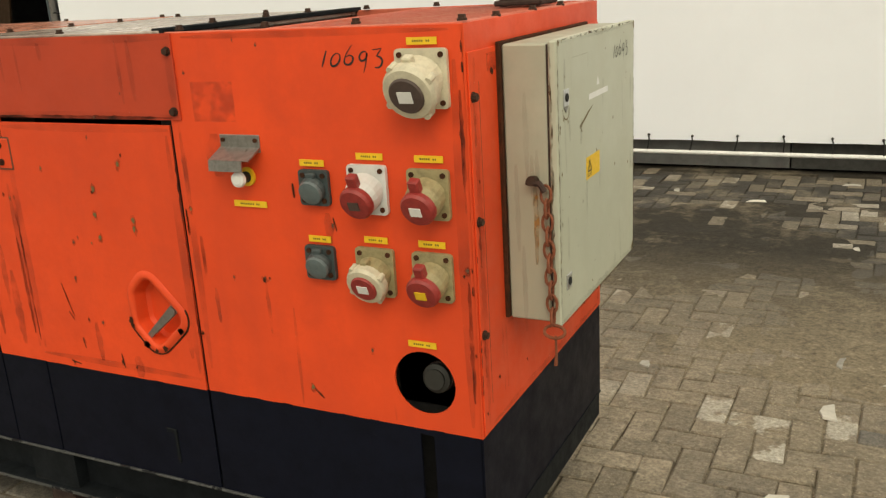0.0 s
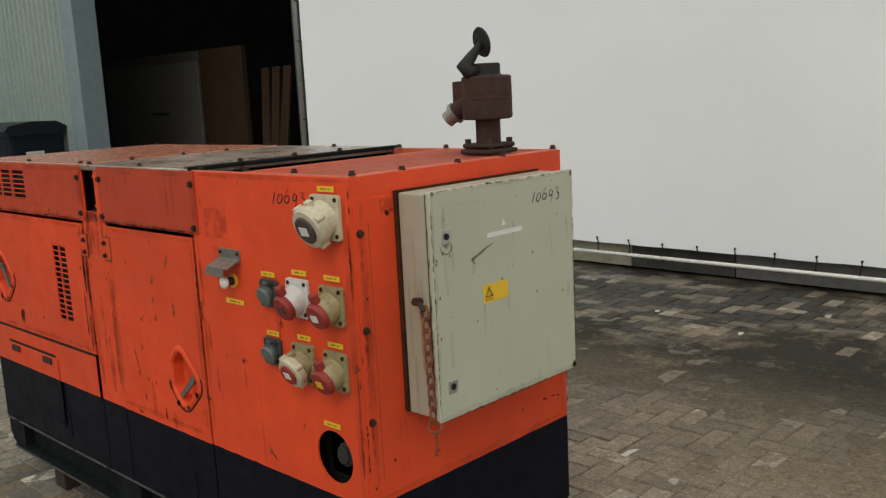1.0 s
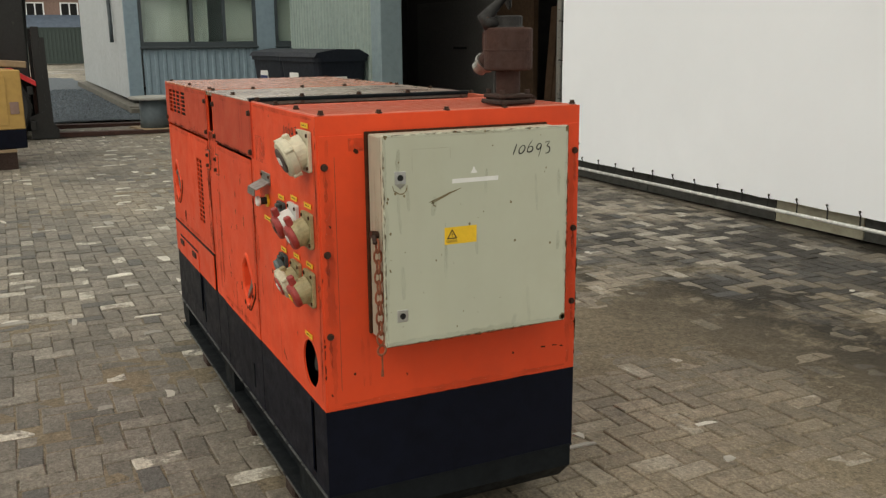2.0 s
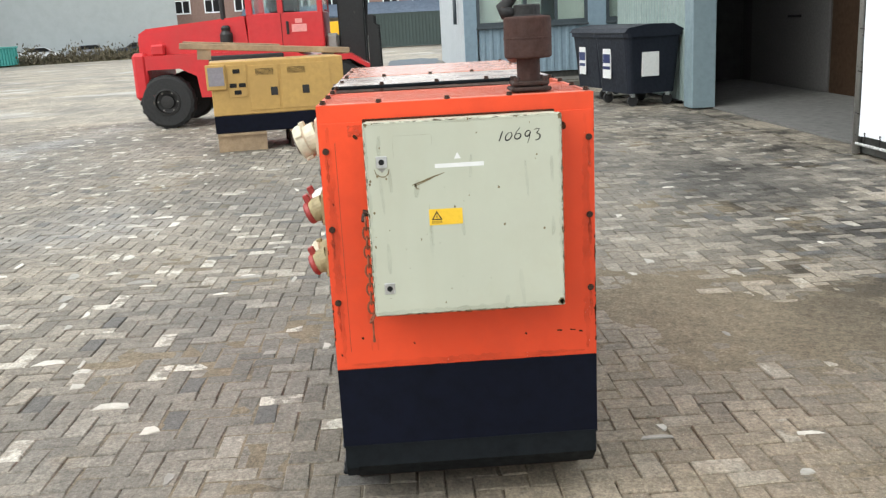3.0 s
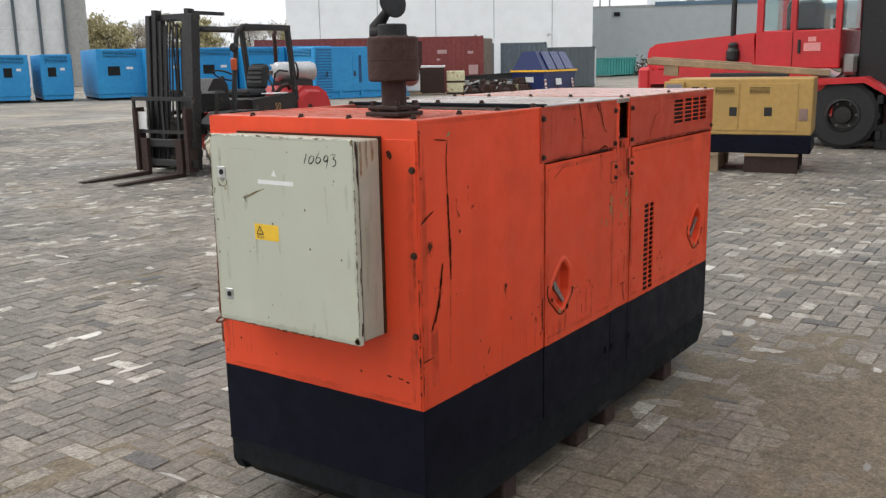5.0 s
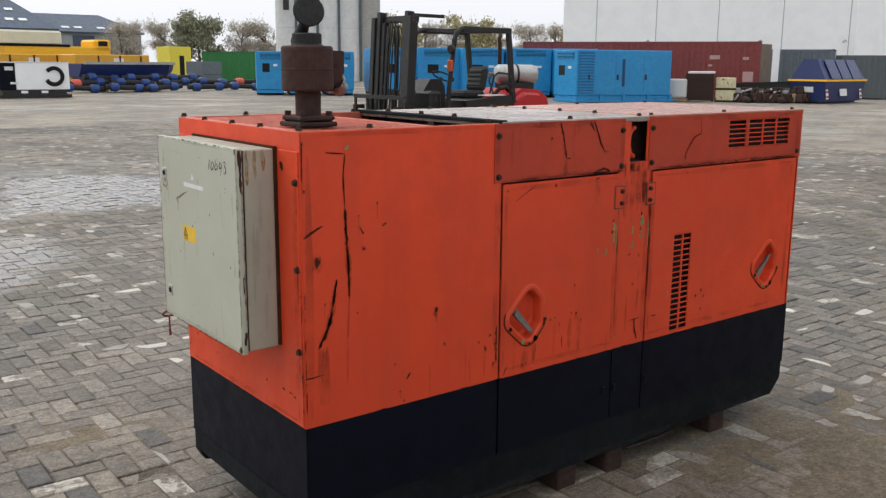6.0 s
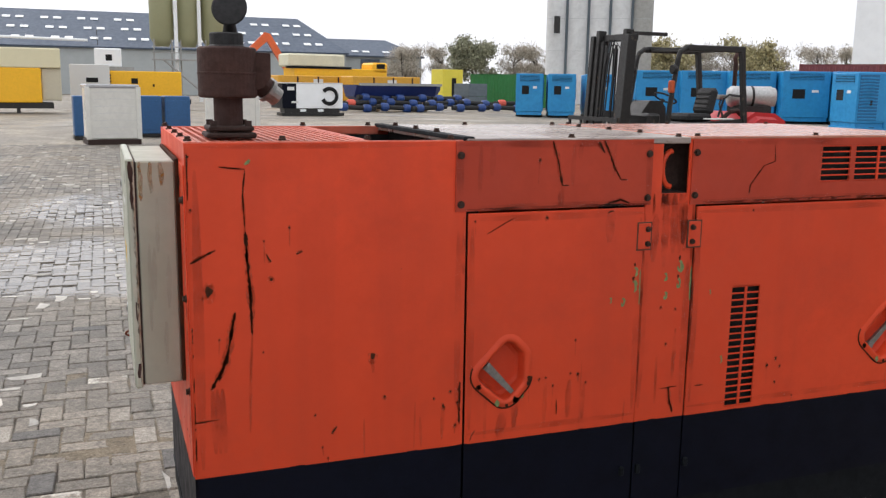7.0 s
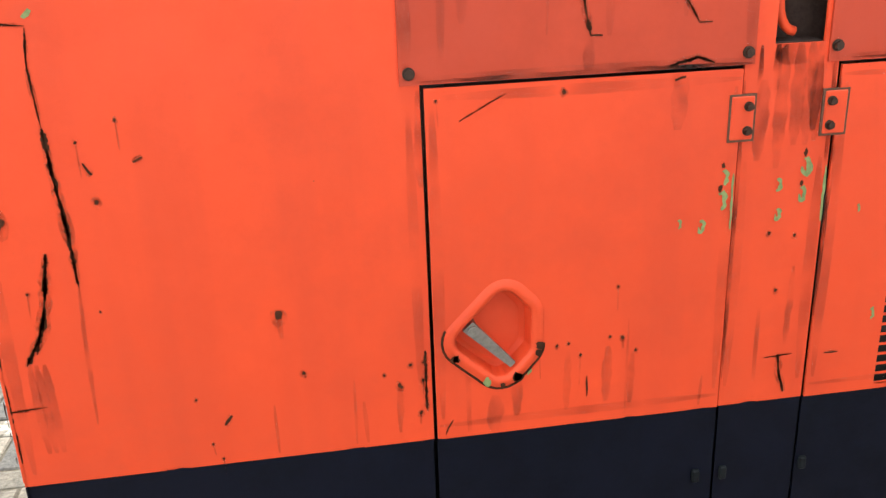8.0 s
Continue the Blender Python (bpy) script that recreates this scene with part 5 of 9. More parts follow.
prism(bm, [(-0.050, 1.148), (-0.052, 1.125), (-0.055, 1.125), (-0.053, 1.150)], -0.622, -0.530, "x")
sh = part("button_shield", bm, steel, gen, "bent galvanised shield plate over the stop button")
for x in (-0.612, -0.522):
    part("screw", cyl(B(), (x, -0.004, 1.188), (x, -0.008, 1.188), 0.005, seg=8), chip, sh)
bt = part("stop_button", lathe(B(), [(0.022, 0.0), (0.022, 0.006)], (-0.556, -0.001, 1.104), (0, -1, 0), 20), yellow_label, gen)
part("button_stem", cyl(B(), (-0.556, -0.006, 1.104), (-0.556, -0.032, 1.104), 0.013, seg=14), soot, bt)
part("button_head", lathe(B(), [(0.017, 0.0), (0.019, 0.004), (0.017, 0.011), (0.010, 0.014)], (-0.556, -0.030, 1.104), (0, -1, 0), 20), white_label, bt)
# filler inside the round opening
fp = part("filler_pipe", cyl(B(), (-0.118, 0.075, 0.645), (-0.118, 0.035, 0.652), 0.036, seg=18), rust_dark, gen)
part("filler_cap", lathe(B(), [(0.034, 0.0), (0.034, 0.012), (0.024, 0.016), (0.024, 0.022)], (-0.118, 0.036, 0.652), (0, -1, 0.1), 18), M("grey_green_cap", (0.028, 0.028, 0.025), 0.6, 0.3), fp)
# Near-black sheet stands for the shade inside the filler opening.
part("recess_wall", box(B(), (-0.24, 0.075, 0.56), (-0.03, 0.08, 0.74)), gap, gen)
part("painted_number", strokes([[(-0.328 + 0.063 * u, 1.346 + 0.037 * v) for u, v in line] for line in NUMBER], lambda u, v: (u, -0.0011, v), 0.0044), black_ink, gen, "black hand-painted number 10693")

# ---- wear on the canopy: chips, scratches, runs ----
grime = thinned(M("dark_grime_run", (0.10, 0.03, 0.018), 0.8, var=0.3, s1=20, s2=60, bump=0), 0.03, 0.36, 18.0)
film = thinned(M("thin_dark_grime", (0.07, 0.03, 0.022), 0.8, var=0.3, s1=20, s2=60, bump=0), 0.0, 0.27, 9.0)



def lift(s, z):
    if z > 1.226 and s < -0.728 and not -1.508 < s < -1.366:
        return 0.0062
    return 0.0042 if (-1.347 < s < -0.769 or s < -1.538) and z < 1.22 else 0.0012


fringe = thinned(M("rust_fringe", (0.22, 0.045, 0.018), 0.85, var=0.3, s1=40, s2=90, bump=0, spec=0.1), 0.0, 0.55, 60.0)


def mark(face, pts, w, mat=None, jag=0.5, name="scratch"):
    if mat is None:
        w *= 0.8
        def under(u, v):
            o = lift(u, v) + 0.0001
            return (u, -o if face < 0 else WID + o, v)
        part("rust_fringe", ribbon(B(), pts, w * 1.5, rng, under, 0.4), fringe, gen)
    def at(u, v):
        o = lift(u, v) + (0.0004 if mat is not grime else 0.0)
        return (u, -o if face < 0 else WID + o, v)
    long = sum(math.hypot(c - a, d - b) for (a, b), (c, d) in zip(pts, pts[1:]))
    if mat or long < 0.05:
        part(name, ribbon(B(), pts, w if mat else w * 0.66, rng, at, jag), mat or chip, gen)
        return
    bm = ribbon(B(), pts, w * 0.42, rng, at, 0.8)
    line = []
    for (a, b), (c, d) in zip(pts, pts[1:]):
        k = max(1, int(math.hypot(c - a, d - b) / 0.006))
        line += [(a + (c - a) * i / k, b + (d - b) * i / k) for i in range(k)]
    i = 0
    while i < len(line) - 2:
        j = min(len(line) - 1, i + rng.randint(3, 9))
        side = rng.gauss(0, w * 0.07)
        ribbon(bm, [(u + side, v) for u, v in line[i:j + 1]], w * rng.uniform(0.40, 0.78), rng, at, 0.7)
        i = j - rng.choice((0, 1, 1)) + rng.choice((0, 0, 1, 3))
    part(name, bm, chip, gen)


def chipped(face, s, z, r=0.006, mat=None, tall=1.2):
    def at(u, v):
        o = lift(u, v) + 0.0005
        return (u, -o if face < 0 else WID + o, v)
    part("paint_chip", blot(B(), s, z, r * 0.85, r * tall * 0.85, rng, at), mat or chip, gen)
    if mat is not green_chip:
        part("rust_fringe", blot(B(), s, z - r * 0.3, r * 1.6, r * tall * 1.7, rng, lambda u, v: (u, -lift(u, v) - 0.0001 if face < 0 else WID + lift(u, v) + 0.0001, v)), fringe, gen)
    if mat is None and rng.random() < (0.45 if face > 0 else 0.2):
        mark(face, [(s, z), (s + rng.uniform(-0.003, 0.003), z - rng.uniform(0.02, 0.07))], r * 0.9, grime, 0.2, "rust_run")


R, L = 1, -1
mark(R, [(-0.083, 1.367), (-0.148, 1.360)], 0.006)
mark(R, [(-0.148, 1.357), (-0.140, 1.298), (-0.145, 1.193)], 0.007)
mark(R, [(-0.145, 1.198), (-0.148, 1.116), (-0.156, 1.022), (-0.157, 0.920)], 0.015, None, 0.65)
mark(R, [(-0.157, 0.926), (-0.151, 0.818), (-0.146, 0.650)], 0.008, grime, 0.2, "rust_run")
mark(R, [(-0.113, 0.985), (-0.100, 0.912), (-0.082, 0.839), (-0.046, 0.779)], 0.019, None, 0.7)
mark(R, [(-0.088, 0.87), (-0.068, 0.80)], 0.010)
for s in (-0.05, -0.062, -0.075):
    mark(R, [(s, 0.78), (s - 0.004, 0.60)], 0.016, grime, 0.2, "rust_run")
mark(R, [(-0.004, 1.121), (-0.036, 1.138), (-0.068, 1.153)], 0.009)
mark(R, [(-0.002, 0.692), (-0.066, 0.696)], 0.006)
mark(R, [(-0.148, 1.372), (-0.160, 1.385)], 0.008, green_chip)
for i in range(15):
    z = rng.uniform(0.55, 1.40)
    mark(R, [(-0.0035, z), (-0.004, z + rng.choice((0.006, 0.01, 0.014, 0.03, 0.06)))], rng.uniform(0.003, 0.006), None, 0.9)
    if i % 3 == 0:
        mark(L, [(-0.004, z), (-0.0045, z + rng.uniform(0.006, 0.03))], rng.uniform(0.003, 0.006), None, 0.9)
for s, z in ((-0.26, 1.205), (-0.193, 1.171), (-0.21, 1.068), (-0.071, 0.914), (-0.185, 0.87), (-0.523, 0.71), (-0.672, 0.687), (-0.699, 0.663), (-0.324, 0.678), (-0.343, 0.581), (-0.359, 0.548), (-0.006, 1.394), (-0.009, 1.259), (-0.722, 0.703), (-0.747, 0.706), (-0.745, 0.668), (-0.704, 0.658), (-0.738, 0.598), (-1.007, 0.712), (-1.03, 0.715), (-1.054, 0.688), (-1.113, 0.72), (-1.139, 0.716), (-1.166, 0.686), (-0.972, 0.711), (-0.789, 1.201), (-1.015, 1.203), (-0.985, 1.371), (-1.126, 0.824), (-1.426, 0.904), (-1.479, 0.895), (-1.451, 0.783), (-1.853, 0.675), (-1.889, 0.613), (-1.906, 0.667), (-1.887, 0.696), (-1.966, 0.558), (-1.751, 1.2)):
    chipped(R, s, z, rng.uniform(0.003, 0.0062))
chipped(R, -0.048, 1.045, 0.014, None, 1.5)
chipped(R, -0.488, 0.12 + 0.711, 0.011)
for pts, w in (([(-0.198, 1.136), (-0.205, 1.122), (-0.21, 1.115)], 0.010), ([(-0.278, 1.132), (-0.294, 1.14)], 0.008), ([(-0.37, 0.618), (-0.384, 0.638)], 0.010), ([(-0.829, 1.163), (-0.88, 1.191), (-0.911, 1.206)], 0.004), ([(-1.205, 1.236), (-1.257, 1.249), (-1.29, 1.238)], 0.012), ([(-1.218, 1.210), (-1.238, 1.216)], 0.008), ([(-0.80, 0.575), (-0.79, 0.56), (-0.785, 0.545)], 0.005), ([(-1.068, 0.64), (-1.069, 0.595)], 0.006), ([(-1.47, 0.640), (-1.475, 0.60), (-1.49, 0.552)], 0.014), ([(-1.44, 0.635), (-1.50, 0.638)], 0.006), ([(-1.57, 0.633), (-1.60, 0.633)], 0.006), ([(-0.752, 0.73), (-0.750, 0.66), (-0.752, 0.60)], 0.010)):
    mark(R, pts, w)
for pts, w in (([(-1.026, 1.425), (-1.045, 1.368), (-1.060, 1.298)], 0.012), ([(-1.06, 1.297), (-1.082, 1.296)], 0.007), ([(-1.177, 1.422), (-1.198, 1.389)], 0.012), ([(-1.198, 1.425), (-1.231, 1.351), (-1.257, 1.308)], 0.009), ([(-1.257, 1.309), (-1.28, 1.309)], 0.006), ([(-1.815, 1.407), (-1.822, 1.355), (-1.778, 1.342)], 0.004), ([(-1.778, 1.342), (-1.731, 1.283), (-1.726, 1.252)], 0.008)):
    mark(R, pts, w, None, 0.4)
for s, z, r in ((-1.324, 1.023, 0.012), (-1.321, 0.977, 0.014), (-1.285, 0.93, 0.010), (-1.24, 0.938, 0.007), (-1.488, 1.032, 0.014), (-1.485, 0.978, 0.011), (-1.439, 0.941, 0.009), (-1.604, 0.94, 0.006), (-1.663, 0.711, 0.010), (-1.435, 1.0, 0.010), (-0.947, 0.669, 0.010)):
    def on(u, v):
        return (u, WID + lift(u, v) + 0.0007, v)
    loop = [(s + r * 0.55 * math.cos(a), z + r * 1.25 * math.sin(a)) for a in [0.9 + 0.9 * i for i in range(rng.choice((5, 6, 7)))]]
    part("paint_chip", ribbon(B(), loop, r * 0.75, rng, on, 0.6), green_chip, gen)
    if r > 0.0105:
        part("paint_chip", blot(B(), s + 0.003, z + r * 1.9, r * 0.4, r * 0.6, rng, on), chip, gen)
mark(R, [(-1.342, 1.03), (-1.343, 0.92)], 0.005, green_chip)
mark(R, [(-1.529, 1.03), (-1.530, 0.92)], 0.006, green_chip)
for s in (-1.425, -1.455, -1.478, -1.495):
    mark(R, [(s, 1.262), (s - 0.002, 1.08 - rng.uniform(0, 0.08))], 0.026, grime, 0.25, "rust_run")
    mark(L, [(s, 1.262), (s, 1.10)], 0.022, grime, 0.25, "rust_run")
for s, z0, z1, w in ((-0.93, 0.68, 0.57, 0.02), (-0.885, 0.62, 0.54, 0.03), (-1.03, 0.70, 0.57, 0.015), (-1.11, 0.70, 0.58, 0.02), (-1.16, 0.68, 0.57, 0.015), (-0.70, 0.66, 0.56, 0.012), (-1.485, 0.83, 0.66, 0.014), (-1.39, 1.2, 1.05, 0.03), (-0.76, 1.22, 1.05, 0.02), (-1.23, 1.23, 1.12, 0.03), (-1.06, 1.29, 1.236, 0.02)):
    mark(R, [(s, z0), (s + 0.003, z1)], w, grime, 0.25, "rust_run")
for s, z in ((-0.705, 1.338), (-0.494, 1.397), (-0.904, 1.292), (-0.541, 0.86), (-0.528, 0.861), (-0.437, 0.595), (-0.338, 1.001), (-0.015, 0.925), (-0.023, 0.912), (-1.15, 0.903), (-1.053, 1.042), (-0.936, 1.141), (-1.085, 0.905), (-1.145, 0.686), (-1.094, 0.683), (-1.046, 0.575), (-0.998, 0.566), (-1.23, 0.55), (-0.739, 1.016), (-0.756, 0.693), (-0.263, 0.713), (-1.366, 1.011), (-1.368, 1.104), (-0.556, 1.41), (-1.0, 1.233), (-1.347, 1.014), (-1.389, 1.02), (-1.133, 0.918), (-1.223, 1.098), (-1.04, 1.182), (-2.187, 0.786), (-2.115, 0.786), (-1.986, 0.796), (-1.587, 1.042), (-1.501, 1.061), (-1.575, 0.813), (-1.532, 0.753), (-1.8, 1.251), (-1.725, 1.249), (-1.913, 1.267), (-1.168, 0.801), (-2.477, 0.656), (-1.576, 1.172), (-0.634, 0.854)):
    chipped(L, s, z, rng.uniform(0.0028, 0.006), rng.choice((olive_chip, brown_chip, brown_chip, chip)), 1.5)
for s, z in ((-1.057, 0.983), (-0.928, 0.976), (-1.051, 0.923), (-0.929, 0.954), (-0.95, 1.119), (-1.048, 1.051), (-1.732, 0.676)):
    chipped(L, s, z, 0.007, rust_orange if s < -1.7 else olive_chip, 1.6)
for pts, w in (([(-0.543, 0.862), (-0.545, 0.849)], 0.016), ([(-0.435, 1.093), (-0.433, 1.06)], 0.008), ([(-0.336, 1.02), (-0.329, 0.989)], 0.005), ([(-0.437, 0.597), (-0.408, 0.57)], 0.006), ([(-1.227, 0.782), (-1.197, 0.688)], 0.005), ([(-1.215, 0.702), (-1.20, 0.68)], 0.007), ([(-0.754, 1.015), (-0.754, 0.95)], 0.008), ([(-1.18, 0.63), (-1.175, 0.60)], 0.008), ([(-1.046, 0.60), (-1.04, 0.56)], 0.008), ([(-1.24, 0.555), (-1.205, 0.548)], 0.006), ([(-1.56, 1.20), (-1.555, 1.12), (-1.56, 1.0)], 0.008), ([(-1.552, 0.86), (-1.556, 0.72)], 0.010)):
    mark(L, pts, w)
for s, z0, z1, w in ((-0.541, 0.85, 0.72, 0.01), (-0.695, 0.82, 0.73, 0.012), (-0.99, 0.60, 0.54, 0.03), (-0.80, 0.72, 0.62, 0.02), (-1.12, 0.68, 0.57, 0.02), (-1.45, 0.95, 0.7, 0.02), (-1.42, 0.80, 0.58, 0.03), (-1.6, 0.75, 0.58, 0.03), (-0.74, 1.22, 1.0, 0.015), (-0.35, 1.03, 0.96, 0.02), (-0.64, 1.2, 1.1, 0.05)):
    mark(L, [(s, z0), (s + 0.002, z1)], w, grime, 0.25, "rust_run")


soot_run = thinned(M("soot_run", (0.022, 0.016, 0.014), 0.85, var=0.4, s1=20, s2=60, bump=0, spec=0.1), 0.0, 0.95, 11.0)
for face in (R, L):
    for s, z1, w in ((-1.492, 1.10, 0.024), (-1.482, 1.15, 0.020), (-1.412, 1.18, 0.016), (-1.450, 1.225, 0.085), (-1.380, 1.15, 0.010), (-1.525, 1.02, 0.010)):
        mark(face, [(s, 1.262), (s - 0.001, z1)], w, soot_run, 0.12, "soot_run")
    for s, z0, z1, w in ((-1.352, 1.20, 0.60, 0.009), (-1.537, 1.20, 0.72, 0.009), (-0.766, 1.22, 0.56, 0.007)):
        mark(face, [(s, z0), (s, z1)], w, soot_run, 0.3, "soot_run")
    mark(face, [(-1.36, 1.233), (-0.75, 1.235)], 0.010, soot_run, 0.3, "soot_run")
    mark(face, [(-2.50, 1.230), (-1.52, 1.231)], 0.010, soot_run, 0.3, "soot_run")
for s, z0, z1, w in ((-1.56, 1.12, 0.95, 0.016), (-1.58, 0.95, 0.78, 0.012), (-1.50, 0.80, 0.60, 0.016), (-1.37, 0.90, 0.62, 0.012), (-1.62, 0.69, 0.56, 0.012), (-1.86, 0.69, 0.60, 0.014), (-2.2, 0.80, 0.74, 0.040), (-0.72, 0.95, 0.84, 0.012), (-0.012, 1.30, 1.05, 0.010), (-0.014, 0.90, 0.62, 0.010)):
    mark(L, [(s, z0), (s + 0.002, z1)], w, soot_run, 0.35, "soot_run")
faded = thinned(M("faded_label_ghost", (0.36, 0.05, 0.03), 0.6, var=0.3, s1=30, s2=60, bump=0), 0.0, 0.22, 30.0)
part("label_ghost", box(B(), (-0.690, -0.0014, 1.228), (-0.572, -0.0004, 1.318)), faded, gen)
part("label_ghost", box(B(), (0.0062, 0.095, 1.325), (0.0068, 0.165, 1.362)), faded, gen)


def end_mark(pts, w, mat=None, name="scratch", x=0.0072):
    part(name, ribbon(B(), pts, w, rng, lambda u, v: (x, u, v), 0.5), mat or chip, gen)


for y0, y1, z in ((0.755, 0.772, 0.630), (0.800, 0.818, 0.629), (0.830, 0.842, 0.622), (0.645, 0.652, 0.627)):
    end_mark([(y0, z), (y1, z - 0.002)], 0.007)
for y, z in ((0.265, 0.621), (0.093, 0.65), (0.018, 0.593), (0.883, 0.704), (0.03, 1.113)):
    end_mark([(y, z), (y + 0.004, z - 0.008)], 0.006)
for y in (0.12, 0.14):
    end_mark([(y, 0.77), (y + 0.004, 0.60)], 0.010, film, "rust_run")
for z in (1.283, 1.026, 0.775):
    for y in (0.021, 0.872):
        end_mark([(y, z - 0.01), (y + 0.002, z - 0.10)], 0.012, grime, "rust_run")
for i in range(12):
    z = rng.uniform(0.56, 1.36)
    end_mark([(0.8875, z), (0.8877, z + rng.choice((0.006, 0.012, 0.05)))], rng.uniform(0.003, 0.005))
    if i % 2:
        end_mark([(0.0028, z), (0.0026, z + rng.uniform(0.006, 0.03))], rng.uniform(0.003, 0.005))
end_mark([(0.112, 1.33), (0.118, 1.325), (0.124, 1.318)], 0.010)
end_mark([(0.780, 1.336), (0.788, 1.325), (0.792, 1.312)], 0.016)
# chipped paint along the colour line
for i in range(10):
    y = rng.uniform(0.0, WID - 0.05)
    end_mark([(y, LINE + 0.0005), (y + rng.uniform(0.01, 0.05), LINE + 0.0008)], 0.003, navy, "paint_overlap", 0.0032)
for face in (L, R):
    for i in range(14):
        s = rng.uniform(-LEN + 0.05, -0.1)
        mark(face, [(s, LINE + 0.0015), (s + rng.uniform(0.02, 0.06), LINE + 0.0015)], rng.uniform(0.002, 0.0045), navy, 0.6, "paint_overlap")
# rims of the handle recesses, chipped
for face, cx, cz in ((R, -0.886, 0.738), (L, -0.897, 0.722), (R, -2.340, 0.738), (L, -2.345, 0.92)):
    y = (WID + 0.0122) if face > 0 else -0.0122
    ridge = cup_outline(grow=0.015)
    for a, r in ((-168, 0.010), (-158, 0.008), (-132, 0.013), (-126, 0.010), (-96, 0.007), (-62, 0.010), (-26, 0.010), (-34, 0.008)):
        u, v = min(ridge, key=lambda p: abs(math.degrees(math.atan2(p[1], p[0])) - a))
        part("paint_chip", blot(B(), cx + u, cz + v, r, r * 1.1, rng, lambda p, q: (p, y, q)), green_chip if a == -62 and face > 0 else chip, gen)
part("lower_panel", box(B(), (-LEN + 0.03, -0.008, LINE + 0.004), (-1.545, -0.0034, 0.700), 0.002), orange, gen)
part("lower_joint", box(B(), (-LEN + 0.03, -0.0085, 0.700), (-1.545, -0.0034, 0.706)), gap, gen)
for x in (-2.30, -1.98):
    part("flap_hinge", box(B(), (x - 0.04, -0.020, 0.600), (x + 0.04, -0.008, 0.628), 0.003), rust, gen)

# grime drawn along the seams and below the edges
def seam(face, a, b, w, e=0.0):
    def at(u, v):
        o = lift(u, v) + 0.0002 + e
        return (u, -o if face < 0 else WID + o, v)
    part("seam_grime", ribbon(B(), [a, b], w, rng, at, 0.07), film, gen)


for face in (L, R):
    for x0, x1, z0, z1 in ((-1.362, -0.732, 1.234, 1.424), (-2.52, -1.512, 1.230, 1.424), (-1.343, -0.773, 0.56, 1.212), (-2.50, -1.542, 0.72 if face < 0 else 0.56, 1.208)):
        seam(face, (x0, z1 - 0.006), (x1, z1 - 0.006), 0.020, 0.0)
        seam(face, (x0, z0 + 0.005), (x1, z0 + 0.005), 0.018, 0.0)
        seam(face, (x0 + 0.008, z0 + 0.02), (x0 + 0.008, z1 - 0.02), 0.022, 0.0001)
        seam(face, (x1 - 0.008, z0 + 0.02), (x1 - 0.008, z1 - 0.02), 0.022, 0.0001)
    seam(face, (-0.74, 1.20), (-0.742, 0.60), 0.020)
    seam(face, (-0.022, 1.36), (-0.020, 0.56), 0.026)
    seam(face, (-0.70, 1.418), (-0.03, 1.418), 0.014)
    seam(face, (-1.365, 1.05), (-1.36, 0.58), 0.022, 0.0002)
    seam(face, (-1.515, 1.05), (-1.518, 0.58), 0.024, 0.0002)
    for k in range(9 if face > 0 else 2):
        s = rng.uniform(-2.45, -0.08)
        z = rng.uniform(0.60, 0.80)
        seam(face, (s, z), (s + rng.uniform(-0.004, 0.004), LINE + 0.012), rng.uniform(0.004, 0.010), 0.0003)
    for k in range(10):
        s = rng.uniform(-1.33, -0.78) if k % 2 else rng.uniform(-2.48, -1.56)
        seam(face, (s, 1.415), (s + 0.003, 1.415 - rng.uniform(0.04, 0.15)), rng.uniform(0.006, 0.02), 0.0003)
for y in (0.030, 0.860):
    end_mark([(y, 1.36), (y, 0.56)], 0.026, film, "seam_grime", 0.0068)
end_mark([(0.15, 0.755), (0.76, 0.757)], 0.026, film, "seam_grime", 0.0068)
end_mark([(0.05, 0.552), (0.85, 0.552)], 0.020, film, "seam_grime", 0.0068)
# lower half of the pocket flap, and dust splashed along the foot of the frame
part("flap_lower", box(B(), (-2.40, -0.0095, 0.345), (-1.89, -0.0045, LINE + 0.006), 0.002), navy, gen)
dust = thinned(M("splashed_dust", (0.20, 0.18, 0.15), 0.95, var=0.3, s1=8, s2=40, bump=0), 0.0, 0.10, 5.0)
for face in (L, R):
    y = 0.0030 if face < 0 else WID - 0.0030
    for k in range(9):
        s = -LEN + 0.12 + 0.27 * k
        part("dust_splash", ribbon(B(), [(s, 0.118), (s + 0.34, 0.120)], 0.034, rng, lambda u, v: (u, y, v), 0.5), dust, gen)
    part("edge_wear", ribbon(B(), [(-2.4, 0.104), (-1.2, 0.105), (-0.1, 0.104)], 0.006, rng, lambda u, v: (u, y, v), 0.8), dust, gen)
gen.matrix_basis = pose(GX, GY, 0.0)

